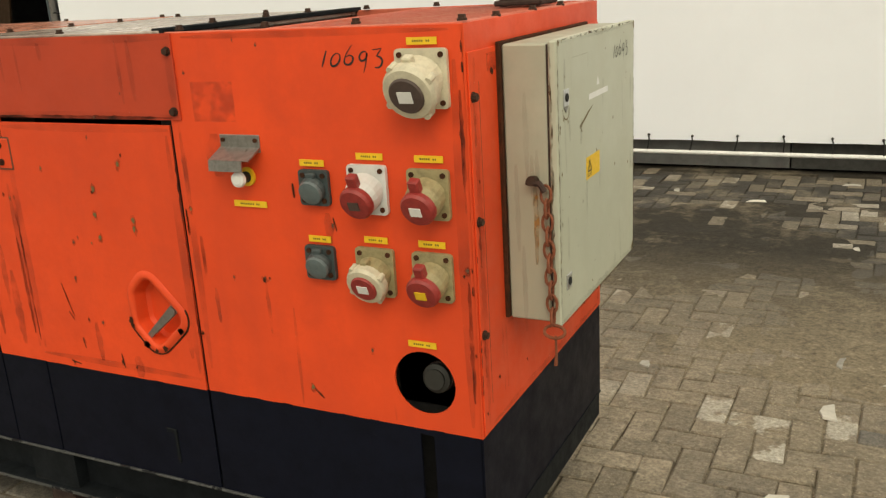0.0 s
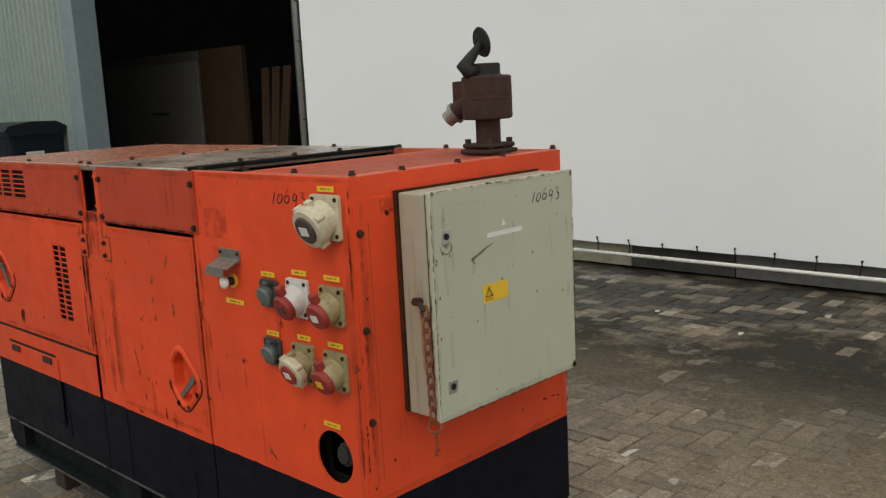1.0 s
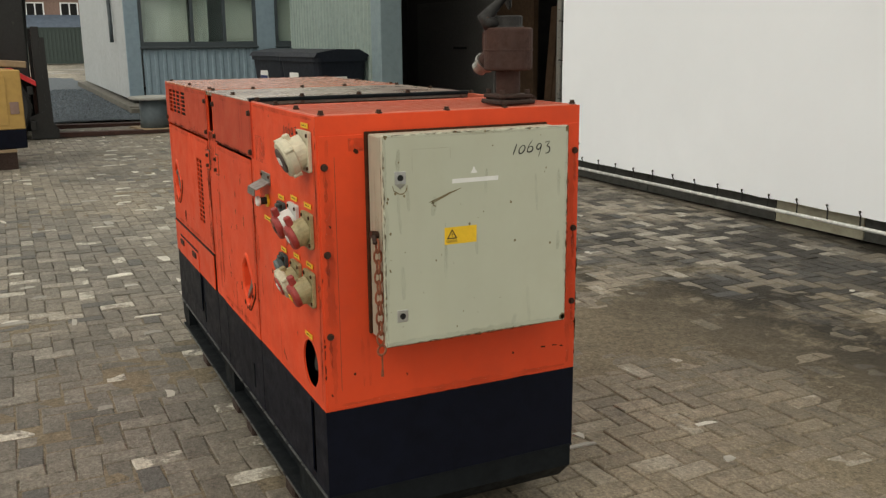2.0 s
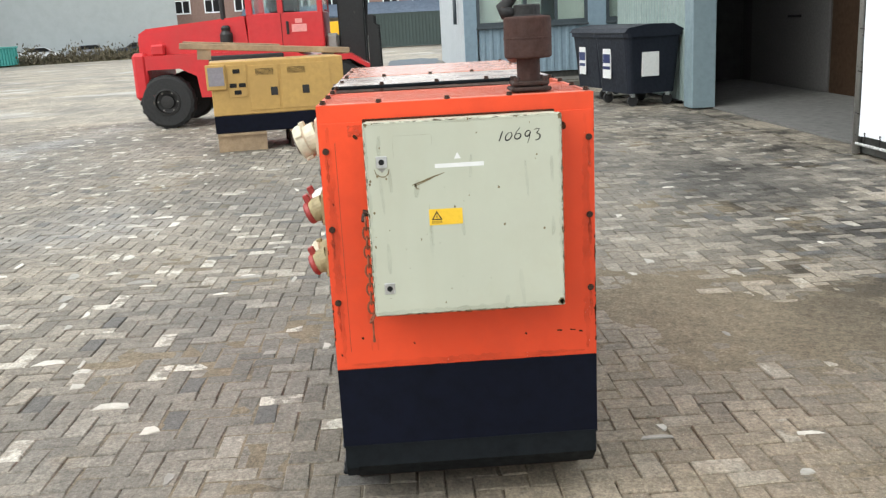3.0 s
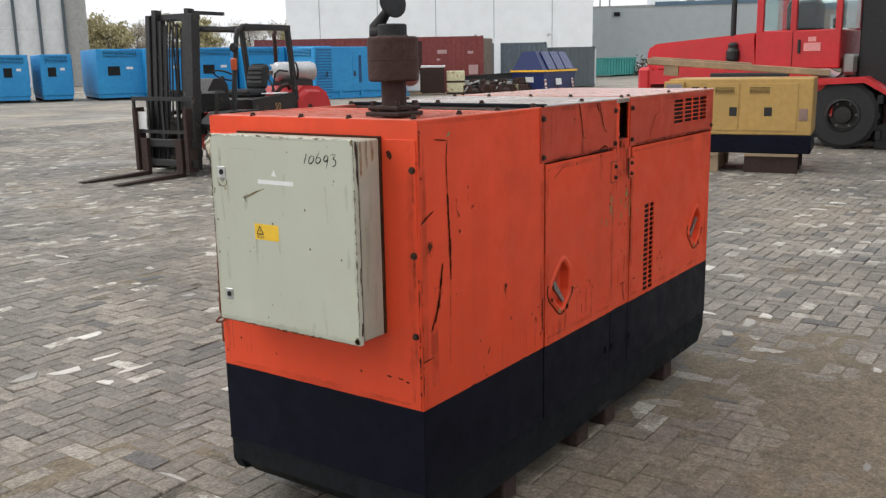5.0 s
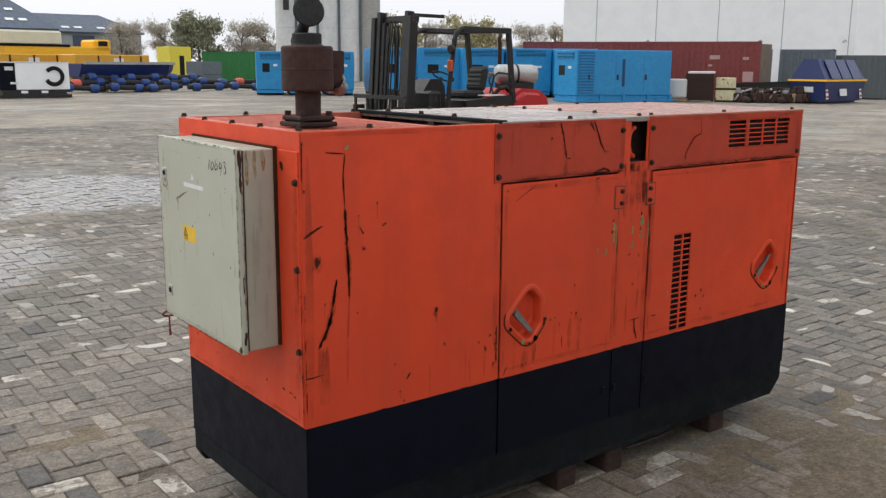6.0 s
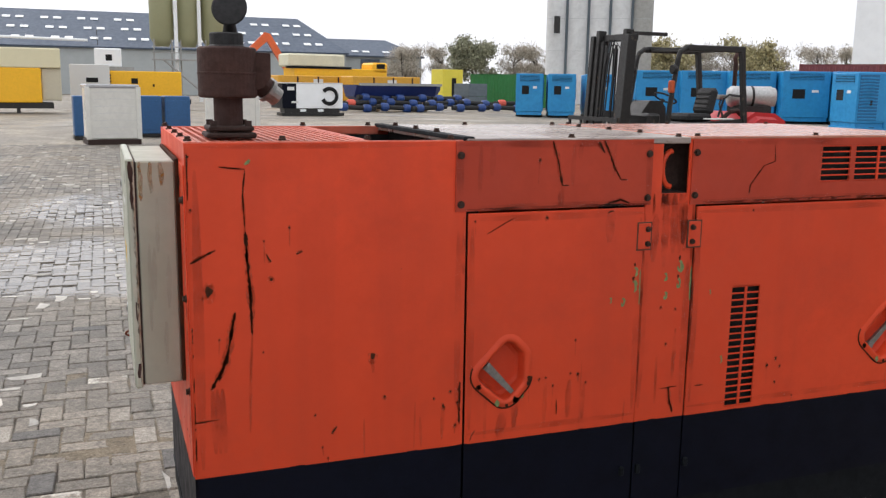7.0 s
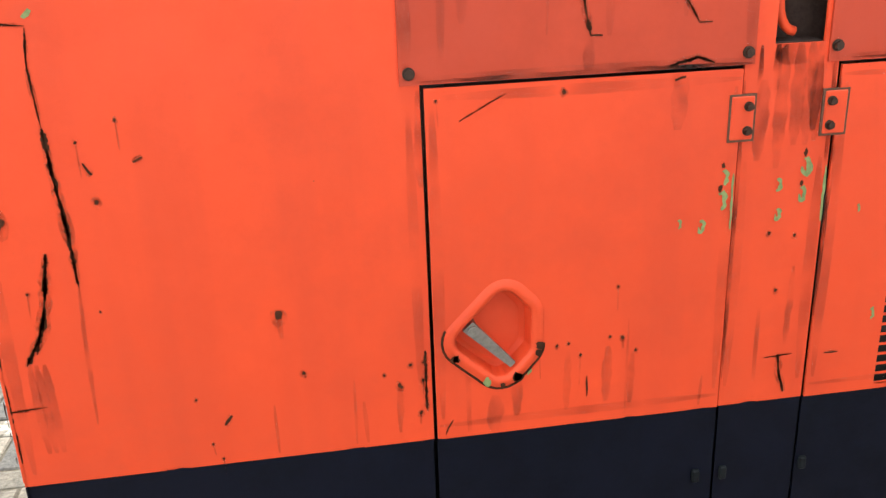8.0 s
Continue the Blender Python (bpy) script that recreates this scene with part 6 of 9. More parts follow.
# ---- rubbish containers by the corrugated wall ----
def wheelie_bin(label):
    t = thing("rubbish_container", label, "container", "rubbish containers by the wall")
    bm = B()
    lo = rounded(1.20, 0.86, 0.08, 3)
    hi = rounded(1.34, 1.04, 0.10, 3)
    a = [bm.verts.new((u, v, 0.20)) for u, v in lo]
    b = [bm.verts.new((u, v, 1.08)) for u, v in hi]
    n = len(lo)
    bm.faces.new(a[::-1])
    bm.faces.new(b)
    for i in range(n):
        bm.faces.new((a[i], a[(i + 1) % n], b[(i + 1) % n], b[i]))
    part("body", bm, bin_dark, t)
    part("rim", prism(B(), rounded(1.40, 1.10, 0.1, 3), 1.06, 1.13, "z"), bin_dark, t)
    bm = prism(B(), [(-0.57, 1.13), (-0.50, 1.20), (-0.1, 1.25), (0.35, 1.24), (0.54, 1.15), (0.56, 1.13)], -0.70, 0.70, "x")
    part("lid", bm, bin_dark, t)
    for x in (-0.50, 0.50):
        for y in (-0.33, 0.33):
            w = part("castor", box(B(), (x - 0.03, y - 0.04, 0.14), (x + 0.03, y + 0.04, 0.21), 0.005), bright_steel, t)
            part("wheel", cyl(B(), (x - 0.025, y, 0.09), (x + 0.025, y, 0.09), 0.09, seg=14), rubber, w)
    return t


bn = wheelie_bin("dark four-wheeled rubbish container with a white notice on its side")
part("notice", box(B(), (0.632, -0.22, 0.46), (0.650, 0.10, 0.98)), white_label, bn, "white notice sheet")
for t0 in (bn,):
    s = part("sticker", box(B(), (-0.35, -0.500, 0.42), (-0.02, -0.488, 0.92)), white_label, t0, "white and blue sticker")
    part("blue_mark", box(B(), (-0.33, -0.505, 0.66), (-0.04, -0.499, 0.80)), skip_blue, s)
    part("blue_mark", box(B(), (-0.33, -0.505, 0.56), (-0.04, -0.499, 0.61)), skip_blue, s)
bn.matrix_basis = pose(-15.05, 6.36, 0.0, 0, 0, 12) @ Matrix.Diagonal((1.04, 1.06, 1.18, 1))
b2 = copy_thing(bn, pose(-16.75, 6.24, 0.0, 0, 0, 10))
tagged(b2, "dark four-wheeled rubbish container with a blue and white sticker")

# ---- steel spool-shaped stand ----
sp = thing("steel_stand", "grey steel drum stand with a flat round top", "stand")
part("base", prism(B(), rounded(1.0, 0.7, 0.05, 2), 0.03, 0.06, "z"), timber, sp)
part("drum", lathe(B(), [(0.27, 0.06), (0.26, 0.30), (0.27, 0.58)], seg=24), box_grey, sp, smooth=True)
part("top_plate", lathe(B(), [(0.44, 0.58), (0.45, 0.60), (0.44, 0.63)], seg=28), concrete, sp)
sp.matrix_basis = pose(-16.0, 3.34, 0.012, 0, 0, 10)

# ---- gravel heap strip ----
bm = B()
gr = random.Random(9)
nx, ny = 60, 14
g = []
for i in range(nx + 1):
    row = []
    for j in range(ny + 1):
        u, v = i / nx, j / ny
        z = 0.07 * math.sin(math.pi * v) ** 0.7 * (0.6 + 0.4 * noise.noise((u * 12, v * 4, 1))) - 0.03
        row.append(bm.verts.new((-18.6 - 26 * u, 1.15 + 2.4 * v + 0.3 * u + gr.uniform(-0.05, 0.05), z + gr.uniform(0, 0.03))))
    g.append(row)
for i in range(nx):
    for j in range(ny):
        bm.faces.new((g[i][j], g[i][j + 1], g[i + 1][j + 1], g[i + 1][j]))
for i in range(9000):
    u, v = gr.random(), gr.random()
    u = u * u
    q = gr.uniform(0.014, 0.034)
    z = 0.045 * math.sin(math.pi * v) ** 0.7 - 0.01
    c = Vector((-18.6 - 14 * u, 1.05 + 2.6 * v + 0.16 * u, z + 0.01))
    e = Euler((gr.uniform(0, 6.3), gr.uniform(0, 6.3), gr.uniform(0, 6.3))).to_matrix()
    o = [bm.verts.new(c + e @ Vector(p)) for p in ((q, 0, 0), (-q, 0, 0), (0, q * 0.8, 0), (0, -q * 0.8, 0), (0, 0, q * 0.6), (0, 0, -q * 0.6))]
    for f in ((0, 2, 4), (2, 1, 4), (1, 3, 4), (3, 0, 4), (2, 0, 5), (1, 2, 5), (3, 1, 5), (0, 3, 5)):
        bm.faces.new([o[k] for k in f])
tagged(part("gravel_strip", bm, gravel_m), "low strip of blue-grey gravel beside the office", "gravel", kind="stuff")


def wheel(parent, c, axis, r, w, rim_m=black_metal, tyre_m=rubber, rim_r=0.55):
    c, a = Vector(c), Vector(axis).normalized()
    prof = [(r * rim_r, -w / 2), (r * 0.88, -w / 2), (r * 0.97, -w * 0.42), (r, -w * 0.25), (r, w * 0.25), (r * 0.97, w * 0.42), (r * 0.88, w / 2), (r * rim_r, w / 2)]
    wh = part("wheel", lathe(B(), prof, c, a, 28, False), tyre_m, parent)
    part("rim", lathe(B(), [(r * rim_r * 0.98, -w * 0.40), (r * rim_r * 0.98, w * 0.52), (r * rim_r * 0.85, w * 0.54), (r * rim_r * 0.78, w * 0.30), (r * 0.26, w * 0.26), (r * 0.24, w * 0.44), (r * 0.1, w * 0.46)], c, a, 24), rim_m, wh)
    q = a.to_track_quat("Z", "Y").to_matrix()
    bm = B()
    for i in range(18):
        t = 2 * math.pi * i / 18
        d = q @ Vector((math.cos(t), math.sin(t), 0))
        s = q @ Vector((-math.sin(t), math.cos(t), 0))
        m = Matrix((s, a, d)).transposed().to_4x4()
        m.translation = c + d * r * 0.985
        box(bm, (-r * 0.07, -w * 0.46, -0.01), (r * 0.07, w * 0.46, r * 0.018), m=m)
    part("tread", bm, tyre_m, wh)
    for i in range(6):
        t = 2 * math.pi * i / 6
        d = q @ Vector((math.cos(t), math.sin(t), 0))
        part("wheel_nut", cyl(B(), c + d * r * 0.36 + a * w * 0.28, c + d * r * 0.36 + a * w * 0.34, r * 0.035, seg=6), steel, wh)
    return wh


# ---- red counterbalance forklift, forks on the ground ----
fk = thing("forklift", "red and black gas forklift parked with its forks lowered on pavers", "forklift")
for sy in (-1, 1):
    wheel(fk, (0, sy * 0.62, 0.405), (0, sy, 0), 0.405, 0.30, black_metal, dusty_rubber)
    wheel(fk, (-2.12, sy * 0.55, 0.325), (0, sy, 0), 0.325, 0.22)
    prism(bm := B(), [(-0.62, 0.55), (-0.5, 0.92), (0.15, 0.92), (0.42, 0.75), (0.42, 0.68), (0.12, 0.86), (-0.40, 0.86), (-0.52, 0.5)], sy * 0.40 if sy < 0 else 0.40, sy * 0.80 if sy < 0 else 0.80)
    part("mudguard", bm, black_metal, fk)
bm = prism(B(), [(-0.62, 0.24), (-0.50, 0.86), (-1.75, 0.88), (-1.80, 0.27), (-1.70, 0.24)], -0.60, 0.60)
part("chassis", bm, truck_red, fk)
part("step", box(B(), (-0.52, 0.56, 0.42), (-0.25, 0.66, 0.47)), black_metal, fk)
bm = prism(B(), [(-1.70, 0.36), (-1.70, 1.10), (-1.95, 1.24), (-2.36, 1.22), (-2.58, 1.10), (-2.68, 0.86), (-2.70, 0.68), (-2.60, 0.42), (-2.45, 0.36), (-2.42, 0.55), (-2.25, 0.70), (-1.98, 0.70), (-1.84, 0.55), (-1.82, 0.36)], -0.58, 0.58)
bmesh.ops.bevel(bm, geom=[e for e in bm.edges if abs(e.verts[0].co.y - e.verts[1].co.y) < 1e-5 and e.verts[0].co.z > 0.6 and e.verts[1].co.z > 0.6], offset=0.10, segments=3, affect="EDGES")
part("counterweight", bm, truck_red, fk)
part("engine_hood", box(B(), (-1.78, -0.45, 0.84), (-0.75, 0.45, 1.08), 0.03), black_metal, fk)
part("side_cover", prism(B(), [(-0.62, 0.86), (-0.60, 1.06), (-1.62, 1.14), (-1.74, 0.88)], 0.44, 0.56), black_metal, fk)
bm = text_mesh("50", 0.15, Matrix.Translation((-1.20, 0.564, 0.93)) @ Matrix.Rotation(math.pi, 4, "Z") @ Matrix.Rotation(math.pi / 2, 4, "X"))
part("painted_number", bm, M("ochre_paint", (0.45, 0.28, 0.09), 0.6), fk)
seat = part("seat", box(B(), (-1.34, -0.24, 1.08), (-0.86, 0.24, 1.21), 0.04), rubber, fk)
bm = box(B(), (-0.06, -0.22, 0.0), (0.07, 0.22, 0.42), 0.055, Matrix.Translation((-1.33, 0, 1.19)) @ Matrix.Rotation(radians(-14), 4, "Y"))
part("seat_back", bm, rubber, seat)
for k in range(4):
    bm = box(B(), (0.06, -0.16, 0.08 + 0.075 * k), (0.085, 0.16, 0.135 + 0.075 * k), 0.012, Matrix.Translation((-1.33, 0, 1.19)) @ Matrix.Rotation(radians(-14), 4, "Y"))
    part("seat_pleat", bm, black_metal, seat)
part("dashboard", box(B(), (-0.22, -0.42, 0.90), (0.02, 0.42, 1.22), 0.04), black_metal, fk)
part("steering_column", tube(B(), [(-0.36, 0.05, 1.15), (-0.52, 0.05, 1.42)], 0.03, 8), black_metal, fk)
sw = [Vector((-0.56, 0.05, 1.44)) + Vector((0.15 * math.cos(t), 0.19 * math.sin(t), 0.08 * math.cos(t))) for t in [2 * math.pi * i / 20 for i in range(20)]]
part("steering_wheel", tube(B(), sw, 0.014, 6, close=True), rubber, fk)
for sy in (-1, 1):
    part("guard_post", tube(B(), [(-0.26, sy * 0.50, 0.88), (-0.30, sy * 0.50, 1.35), (-0.40, sy * 0.50, 2.02), (-0.44, sy * 0.50, 2.12), (-0.54, sy * 0.50, 2.18), (-0.66, sy * 0.50, 2.19)], 0.038, 8), black_metal, fk)
    part("guard_post", box(B(), (-1.78, sy * 0.50 - 0.04, 0.95), (-1.70, sy * 0.50 + 0.04, 2.17), 0.01, Matrix.Translation((-1.74, 0, 0.95)) @ Matrix.Rotation(radians(7), 4, "Y") @ Matrix.Translation((1.74, 0, -0.95))), black_metal, fk)
    part("roof_rail", box(B(), (-1.64, sy * 0.50 - 0.035, 2.13), (-0.56, sy * 0.50 + 0.035, 2.22), 0.01), black_metal, fk)
for i in range(7):
    x = -1.56 + i * 0.155
    part("roof_bar", box(B(), (x - 0.015, -0.48, 2.15), (x + 0.015, 0.48, 2.19)), black_metal, fk)
tk = part("gas_tank", lathe(B(), [(0.07, -0.37), (0.14, -0.355), (0.168, -0.31), (0.168, 0.31), (0.15, 0.33), (0.15, 0.37), (0.13, 0.37), (0.13, 0.345)], (-2.24, 0.05, 1.47), (-0.90, 0.42, 0), 24), M("dull_tank_steel", (0.55, 0.55, 0.54), 0.42, 0.6, var=0.25, s1=6, s2=30), fk, "silver gas tank", smooth=True)
part("tank_valve", box(B(), (-1.86, -0.16, 1.42), (-1.72, -0.08, 1.50), 0.01), steel, fk)
part("seat_rail", tube(B(), [(-1.42, 0.26, 1.16), (-1.52, 0.26, 1.45), (-1.62, 0.26, 1.50), (-1.90, 0.20, 1.48)], 0.018, 6), black_metal, fk)
part("engine_hose", tube(B(), [(-1.45, 0.30, 1.12), (-1.58, 0.34, 1.24), (-1.76, 0.30, 1.26), (-1.90, 0.26, 1.16)], 0.035, 8), rust, fk)
part("log_plate", box(B(), (-1.52, 0.30, 1.125), (-1.10, 0.52, 1.145), 0.004), white_label, fk)
part("tank_cradle", box(B(), (-2.50, -0.15, 1.14), (-1.95, 0.25, 1.33)), black_metal, fk)
part("exhaust_pipe", tube(B(), [(-2.26, -0.36, 1.1), (-2.26, -0.36, 2.0), (-2.24, -0.36, 2.08), (-2.28, -0.36, 2.16)], 0.035, 8), rust, fk, smooth=True)
lean = Matrix.Translation((0.52, 0, 0.1)) @ Matrix.Rotation(radians(-3.6), 4, "Y") @ Matrix.Translation((-0.52, 0, -0.1))


def leaned(bm):
    bmesh.ops.transform(bm, matrix=lean, verts=bm.verts)
    return bm


for sy in (-1, 1):
    for k, (yy, top) in enumerate(((0.44, 2.34), (0.34, 2.42), (0.26, 2.26))):
        part("mast_rail", leaned(box(B(), (0.46, sy * yy - 0.045, 0.08), (0.62 - 0.03 * k, sy * yy + 0.045, top), 0.008)), black_metal, fk)
    part("tilt_ram", tube(B(), [(0.0, sy * 0.3, 0.62), (0.46, sy * 0.3, 0.85)], 0.04, 8), steel, fk)
    part("lift_ram", leaned(cyl(B(), (0.50, sy * 0.20, 0.1), (0.50, sy * 0.20, 2.1), 0.04, seg=10)), black_metal, fk)
    part("chain", leaned(box(B(), (0.55, sy * 0.12 - 0.02, 0.3), (0.57, sy * 0.12 + 0.02, 2.2))), soot, fk)
    part("fork", prism(B(), [(0.74, 0.55), (0.80, 0.55), (0.80, 0.06), (1.95, 0.03), (1.95, 0.015), (0.74, 0.005)], sy * 0.36 - 0.065, sy * 0.36 + 0.065), rust_dark, fk)
for z in (2.31, 0.32, 1.2):
    part("mast_tie", leaned(box(B(), (0.44, -0.48, z - 0.05), (0.52, 0.48, z + 0.05), 0.008)), black_metal, fk)
for k, y in enumerate((-0.06, 0.0, 0.06)):
    part("mast_hose", leaned(tube(B(), [(0.44, y, 0.5), (0.42, y, 1.3), (0.45, y * 1.5, 2.15), (0.56, y, 2.28), (0.60, y, 1.9), (0.62, y, 0.8)], 0.014, 6)), rubber, fk)
    part("control_lever", tube(B(), [(-0.10, -0.28 + 0.07 * k, 1.2), (-0.16, -0.28 + 0.07 * k, 1.42)], [0.008, 0.008], 6), black_metal, fk)
part("lever_bank", box(B(), (-0.16, -0.34, 1.18), (-0.02, -0.08, 1.25), 0.015), black_metal, fk)
part("gas_hose", tube(B(), [(-1.80, -0.12, 1.44), (-1.70, -0.05, 1.36), (-1.62, 0.12, 1.20), (-1.58, 0.2, 1.06)], 0.016, 6), rubber, fk)
part("tank_strap", lathe(B(), [(0.170, -0.02), (0.174, -0.015), (0.174, 0.015), (0.170, 0.02)], (-2.24, 0.05, 1.47), (-0.90, 0.42, 0), 24, False), black_metal, fk)
for sy in (-1, 1):
    part("head_lamp", lathe(B(), [(0.05, 0.0), (0.07, 0.03), (0.07, 0.07), (0.06, 0.08)], (-0.38, sy * 0.50, 1.86), (1, 0, 0), 14), black_metal, fk)
part("turn_lamp", box(B(), (-0.34, 0.47, 1.52), (-0.26, 0.55, 1.70), 0.015), M("orange_lamp_lens", (0.55, 0.10, 0.03), 0.3), fk)
part("dash_cowl", prism(B(), [(-0.50, 0.90), (-0.46, 1.30), (-0.38, 1.40), (-0.16, 1.40), (-0.02, 1.22), (0.02, 0.90)], -0.20, 0.20), black_metal, fk)
part("work_lamp_arm", box(B(), (0.40, 0.40, 2.33), (-0.22, 0.46, 2.38)), black_metal, fk)
cg = part("carriage", box(B(), (0.66, -0.62, 0.42), (0.74, 0.62, 0.54), 0.008), black_metal, fk)
part("carriage_bar", box(B(), (0.66, -0.62, 0.14), (0.74, 0.62, 0.24), 0.008), black_metal, cg)
part("carriage_bar", box(B(), (0.68, -0.64, 1.10), (0.73, 0.64, 1.16)), black_metal, cg)
part("carriage_bar", box(B(), (0.68, -0.64, 0.62), (0.73, 0.64, 0.67)), black_metal, cg)
for i in range(5):
    y = -0.62 + 0.31 * i
    part("backrest_bar", box(B(), (0.69, y - 0.02, 0.5), (0.72, y + 0.02, 1.12)), black_metal, cg)
part("side_plate", box(B(), (0.62, 0.50, 0.06), (0.80, 0.56, 1.0)), rust_dark, cg)
part("side_plate", box(B(), (0.62, -0.56, 0.06), (0.80, -0.50, 1.0)), rust_dark, cg)
part("white_plate", box(B(), (0.735, -0.60, 0.68), (0.745, -0.33, 0.94)), white_label, cg)
fk.matrix_basis = pose(-7.97, -7.17, 0.0, 0, 0, 4)

# ---- heavy red lift truck ----
mast_black = M("greasy_black_mast", (0.009, 0.009, 0.009), 0.5, var=0.4, s1=5, s2=30, wear=(0.05, 0.045, 0.04), amt=0.05, ws=7)
hl = thing("heavy_lift_truck", "large red lift truck with a tall black mast, parked", "lift truck")
for sy in (-1, 1):
    x = sy * 0.98
    wheel(hl, (x, 0.63, 0.58), (sy, 0, 0), 0.58, 0.42, black_metal, rubber, 0.5)
    wheel(hl, (x, -2.55, 0.50), (sy, 0, 0), 0.50, 0.36, black_metal, rubber, 0.52)
    prism(bm := B(), [(0.05, 1.18), (0.95, 1.22), (1.30, 1.00), (1.30, 0.92), (0.95, 1.12), (0.05, 1.08)], x - 0.26, x + 0.26, "x")
    part("mudguard", bm, truck_red, hl)
bm = prism(B(), [(-3.02, 0.62), (-3.02, 1.36), (-0.2, 1.36), (0.45, 1.05), (0.45, 0.55), (-1.9, 0.55), (-1.95, 0.95), (-2.25, 1.10), (-2.85, 1.10), (-3.0, 0.62)], -1.12, 1.12, "x")
part("chassis", bm, truck_red, hl)
bm = prism(B(), [(-3.0, 1.36), (-3.0, 1.76), (-2.85, 1.85), (-1.0, 2.0), (-0.95, 1.36)], -0.95, 0.95, "x")
bmesh.ops.bevel(bm, geom=[e for e in bm.edges if abs(e.verts[0].co.x - e.verts[1].co.x) < 1e-4 and e.verts[0].co.z > 1.7 and e.verts[1].co.z > 1.7], offset=0.06, segments=2, affect="EDGES")
part("engine_hood", bm, truck_red, hl)
part("hood_block", box(B(), (0.9, -2.75, 1.36), (1.12, -2.5, 1.56), 0.03), truck_red, hl)
part("counterweight", box(B(), (-1.15, -3.12, 0.55), (1.15, -2.85, 1.42), 0.06), truck_red, hl)
cabx = part("cab", box(B(), (-0.70, -0.95, 1.36), (0.98, 0.48, 2.02), 0.02), truck_red, hl, "red driver's cab with glass on all sides")
part("cab_roof", box(B(), (-0.74, -1.0, 3.02), (1.02, 0.52, 3.16), 0.05), truck_red, cabx)
for x in (-0.66, 0.94):
    for y0, y1 in ((-0.95, -0.83), (-0.36, -0.26), (0.38, 0.48)):
        part("cab_post", box(B(), (x - 0.045, y0, 2.0), (x + 0.045, y1, 3.05), 0.01), truck_red, cabx)
    for y0, y1 in ((-0.83, -0.36), (-0.26, 0.38)):
        pn = part("pane", prism(B(), rounded(y1 - y0 - 0.03, 0.94, 0.06, 3, (y0 + y1) / 2, 2.52), x - 0.006, x + 0.006, "x"), pane, cabx)
        pn.visible_shadow = False
for y in (-0.93, 0.46):
    pn = part("pane", box(B(), (-0.60, y - 0.006, 2.05), (0.88, y + 0.006, 3.0)), pane, cabx)
    pn.visible_shadow = False
part("driver_seat", box(B(), (-0.15, -0.6, 2.0), (0.4, -0.05, 2.55), 0.06), rubber, cabx)
part("door_joint", box(B(), (0.978, -0.315, 1.40), (0.985, -0.305, 2.02)), gap, cabx)
dh = part("door_handle", box(B(), (0.98, -0.22, 1.62), (1.01, -0.17, 1.86), 0.01), black_metal, cabx)
for z0, z1, y0, y1 in ((1.66, 1.80, -0.12, 0.16), (1.82, 1.90, -0.05, 0.08)):
    s = part("door_sign", box(B(), (0.98, y0, z0), (0.986, y1, z1)), M("pink_faded_sign", (0.75, 0.30, 0.28), 0.5), cabx)
part("exhaust_pipe", cyl(B(), (0.85, -1.40, 1.95), (0.85, -1.40, 3.3), 0.05, seg=12), black_metal, hl)
part("air_filter", lathe(B(), [(0.10, 0), (0.12, 0.05), (0.12, 0.18), (0.08, 0.24), (0.09, 0.30), (0.05, 0.34)], (0.98, -1.35, 1.50), seg=14), black_metal, hl)
part("step_frame", box(B(), (0.95, -1.7, 0.95), (1.15, -0.3, 1.30), 0.02), black_metal, hl)
for sx in (-1, 1):
    part("mast_rail", box(B(), (sx * 0.62 - 0.13, 0.74, 0.12), (sx * 0.62 + 0.13, 1.24, 3.9), 0.02), mast_black, hl)
    part("inner_mast_rail", box(B(), (sx * 0.40 - 0.08, 0.80, 0.2), (sx * 0.40 + 0.08, 1.10, 3.8), 0.02), mast_black, hl)
    part("lift_chain", box(B(), (sx * 0.18 - 0.05, 0.90, 0.4), (sx * 0.18 + 0.05, 0.95, 3.6)), soot, hl)
    part("tilt_ram", tube(B(), [(sx * 0.5, 0.2, 1.0), (sx * 0.5, 0.8, 1.5)], 0.07, 10), steel, hl)
    prism(bm := B(), [(1.24, 0.95), (1.34, 0.95), (1.34, 0.10), (4.35, 0.05), (4.35, 0.012), (1.24, 0.012)], sx * 0.85 - 0.12, sx * 0.85 + 0.12, "x")
    part("fork", bm, rust, hl, "long rusty fork lying on the ground")
    part("hose", tube(B(), [(sx * 0.3, 0.7, 3.0), (sx * 0.32, 1.3, 2.7), (sx * 0.3, 1.2, 1.0)], 0.025, 6), rubber, hl)
for z in (0.35, 0.9, 3.6):
    part("mast_tie", box(B(), (-0.7, 0.76, z - 0.09), (0.7, 0.95, z + 0.09), 0.01), mast_black, hl)
for z in (0.25, 0.85):
    part("carriage_bar", box(B(), (-1.15, 1.15, z - 0.08), (1.15, 1.25, z + 0.08), 0.01), mast_black, hl)
for sx in (-1, 1):
    part("carriage_foot", prism(B(), [(1.16, 0.02), (1.60, 0.02), (1.60, 0.16), (1.52, 0.30), (1.50, 1.72), (1.42, 1.72), (1.42, 0.50), (1.16, 0.40)], sx * 1.05 - 0.06, sx * 1.05 + 0.06, "x"), mast_black, hl)
    part("carriage_side", box(B(), (sx * 1.05 - 0.05, 1.30, 0.02), (sx * 1.05 + 0.05, 1.43, 1.9), 0.01), mast_black, hl)
part("hydraulic_block", box(B(), (0.60, 0.50, 1.25), (0.92, 0.74, 1.6), 0.05), steel, hl)
part("mirror_arm", tube(B(), [(0.98, 0.48, 2.8), (1.2, 0.6, 2.9), (1.25, 0.62, 2.6)], 0.018, 6), black_metal, hl)
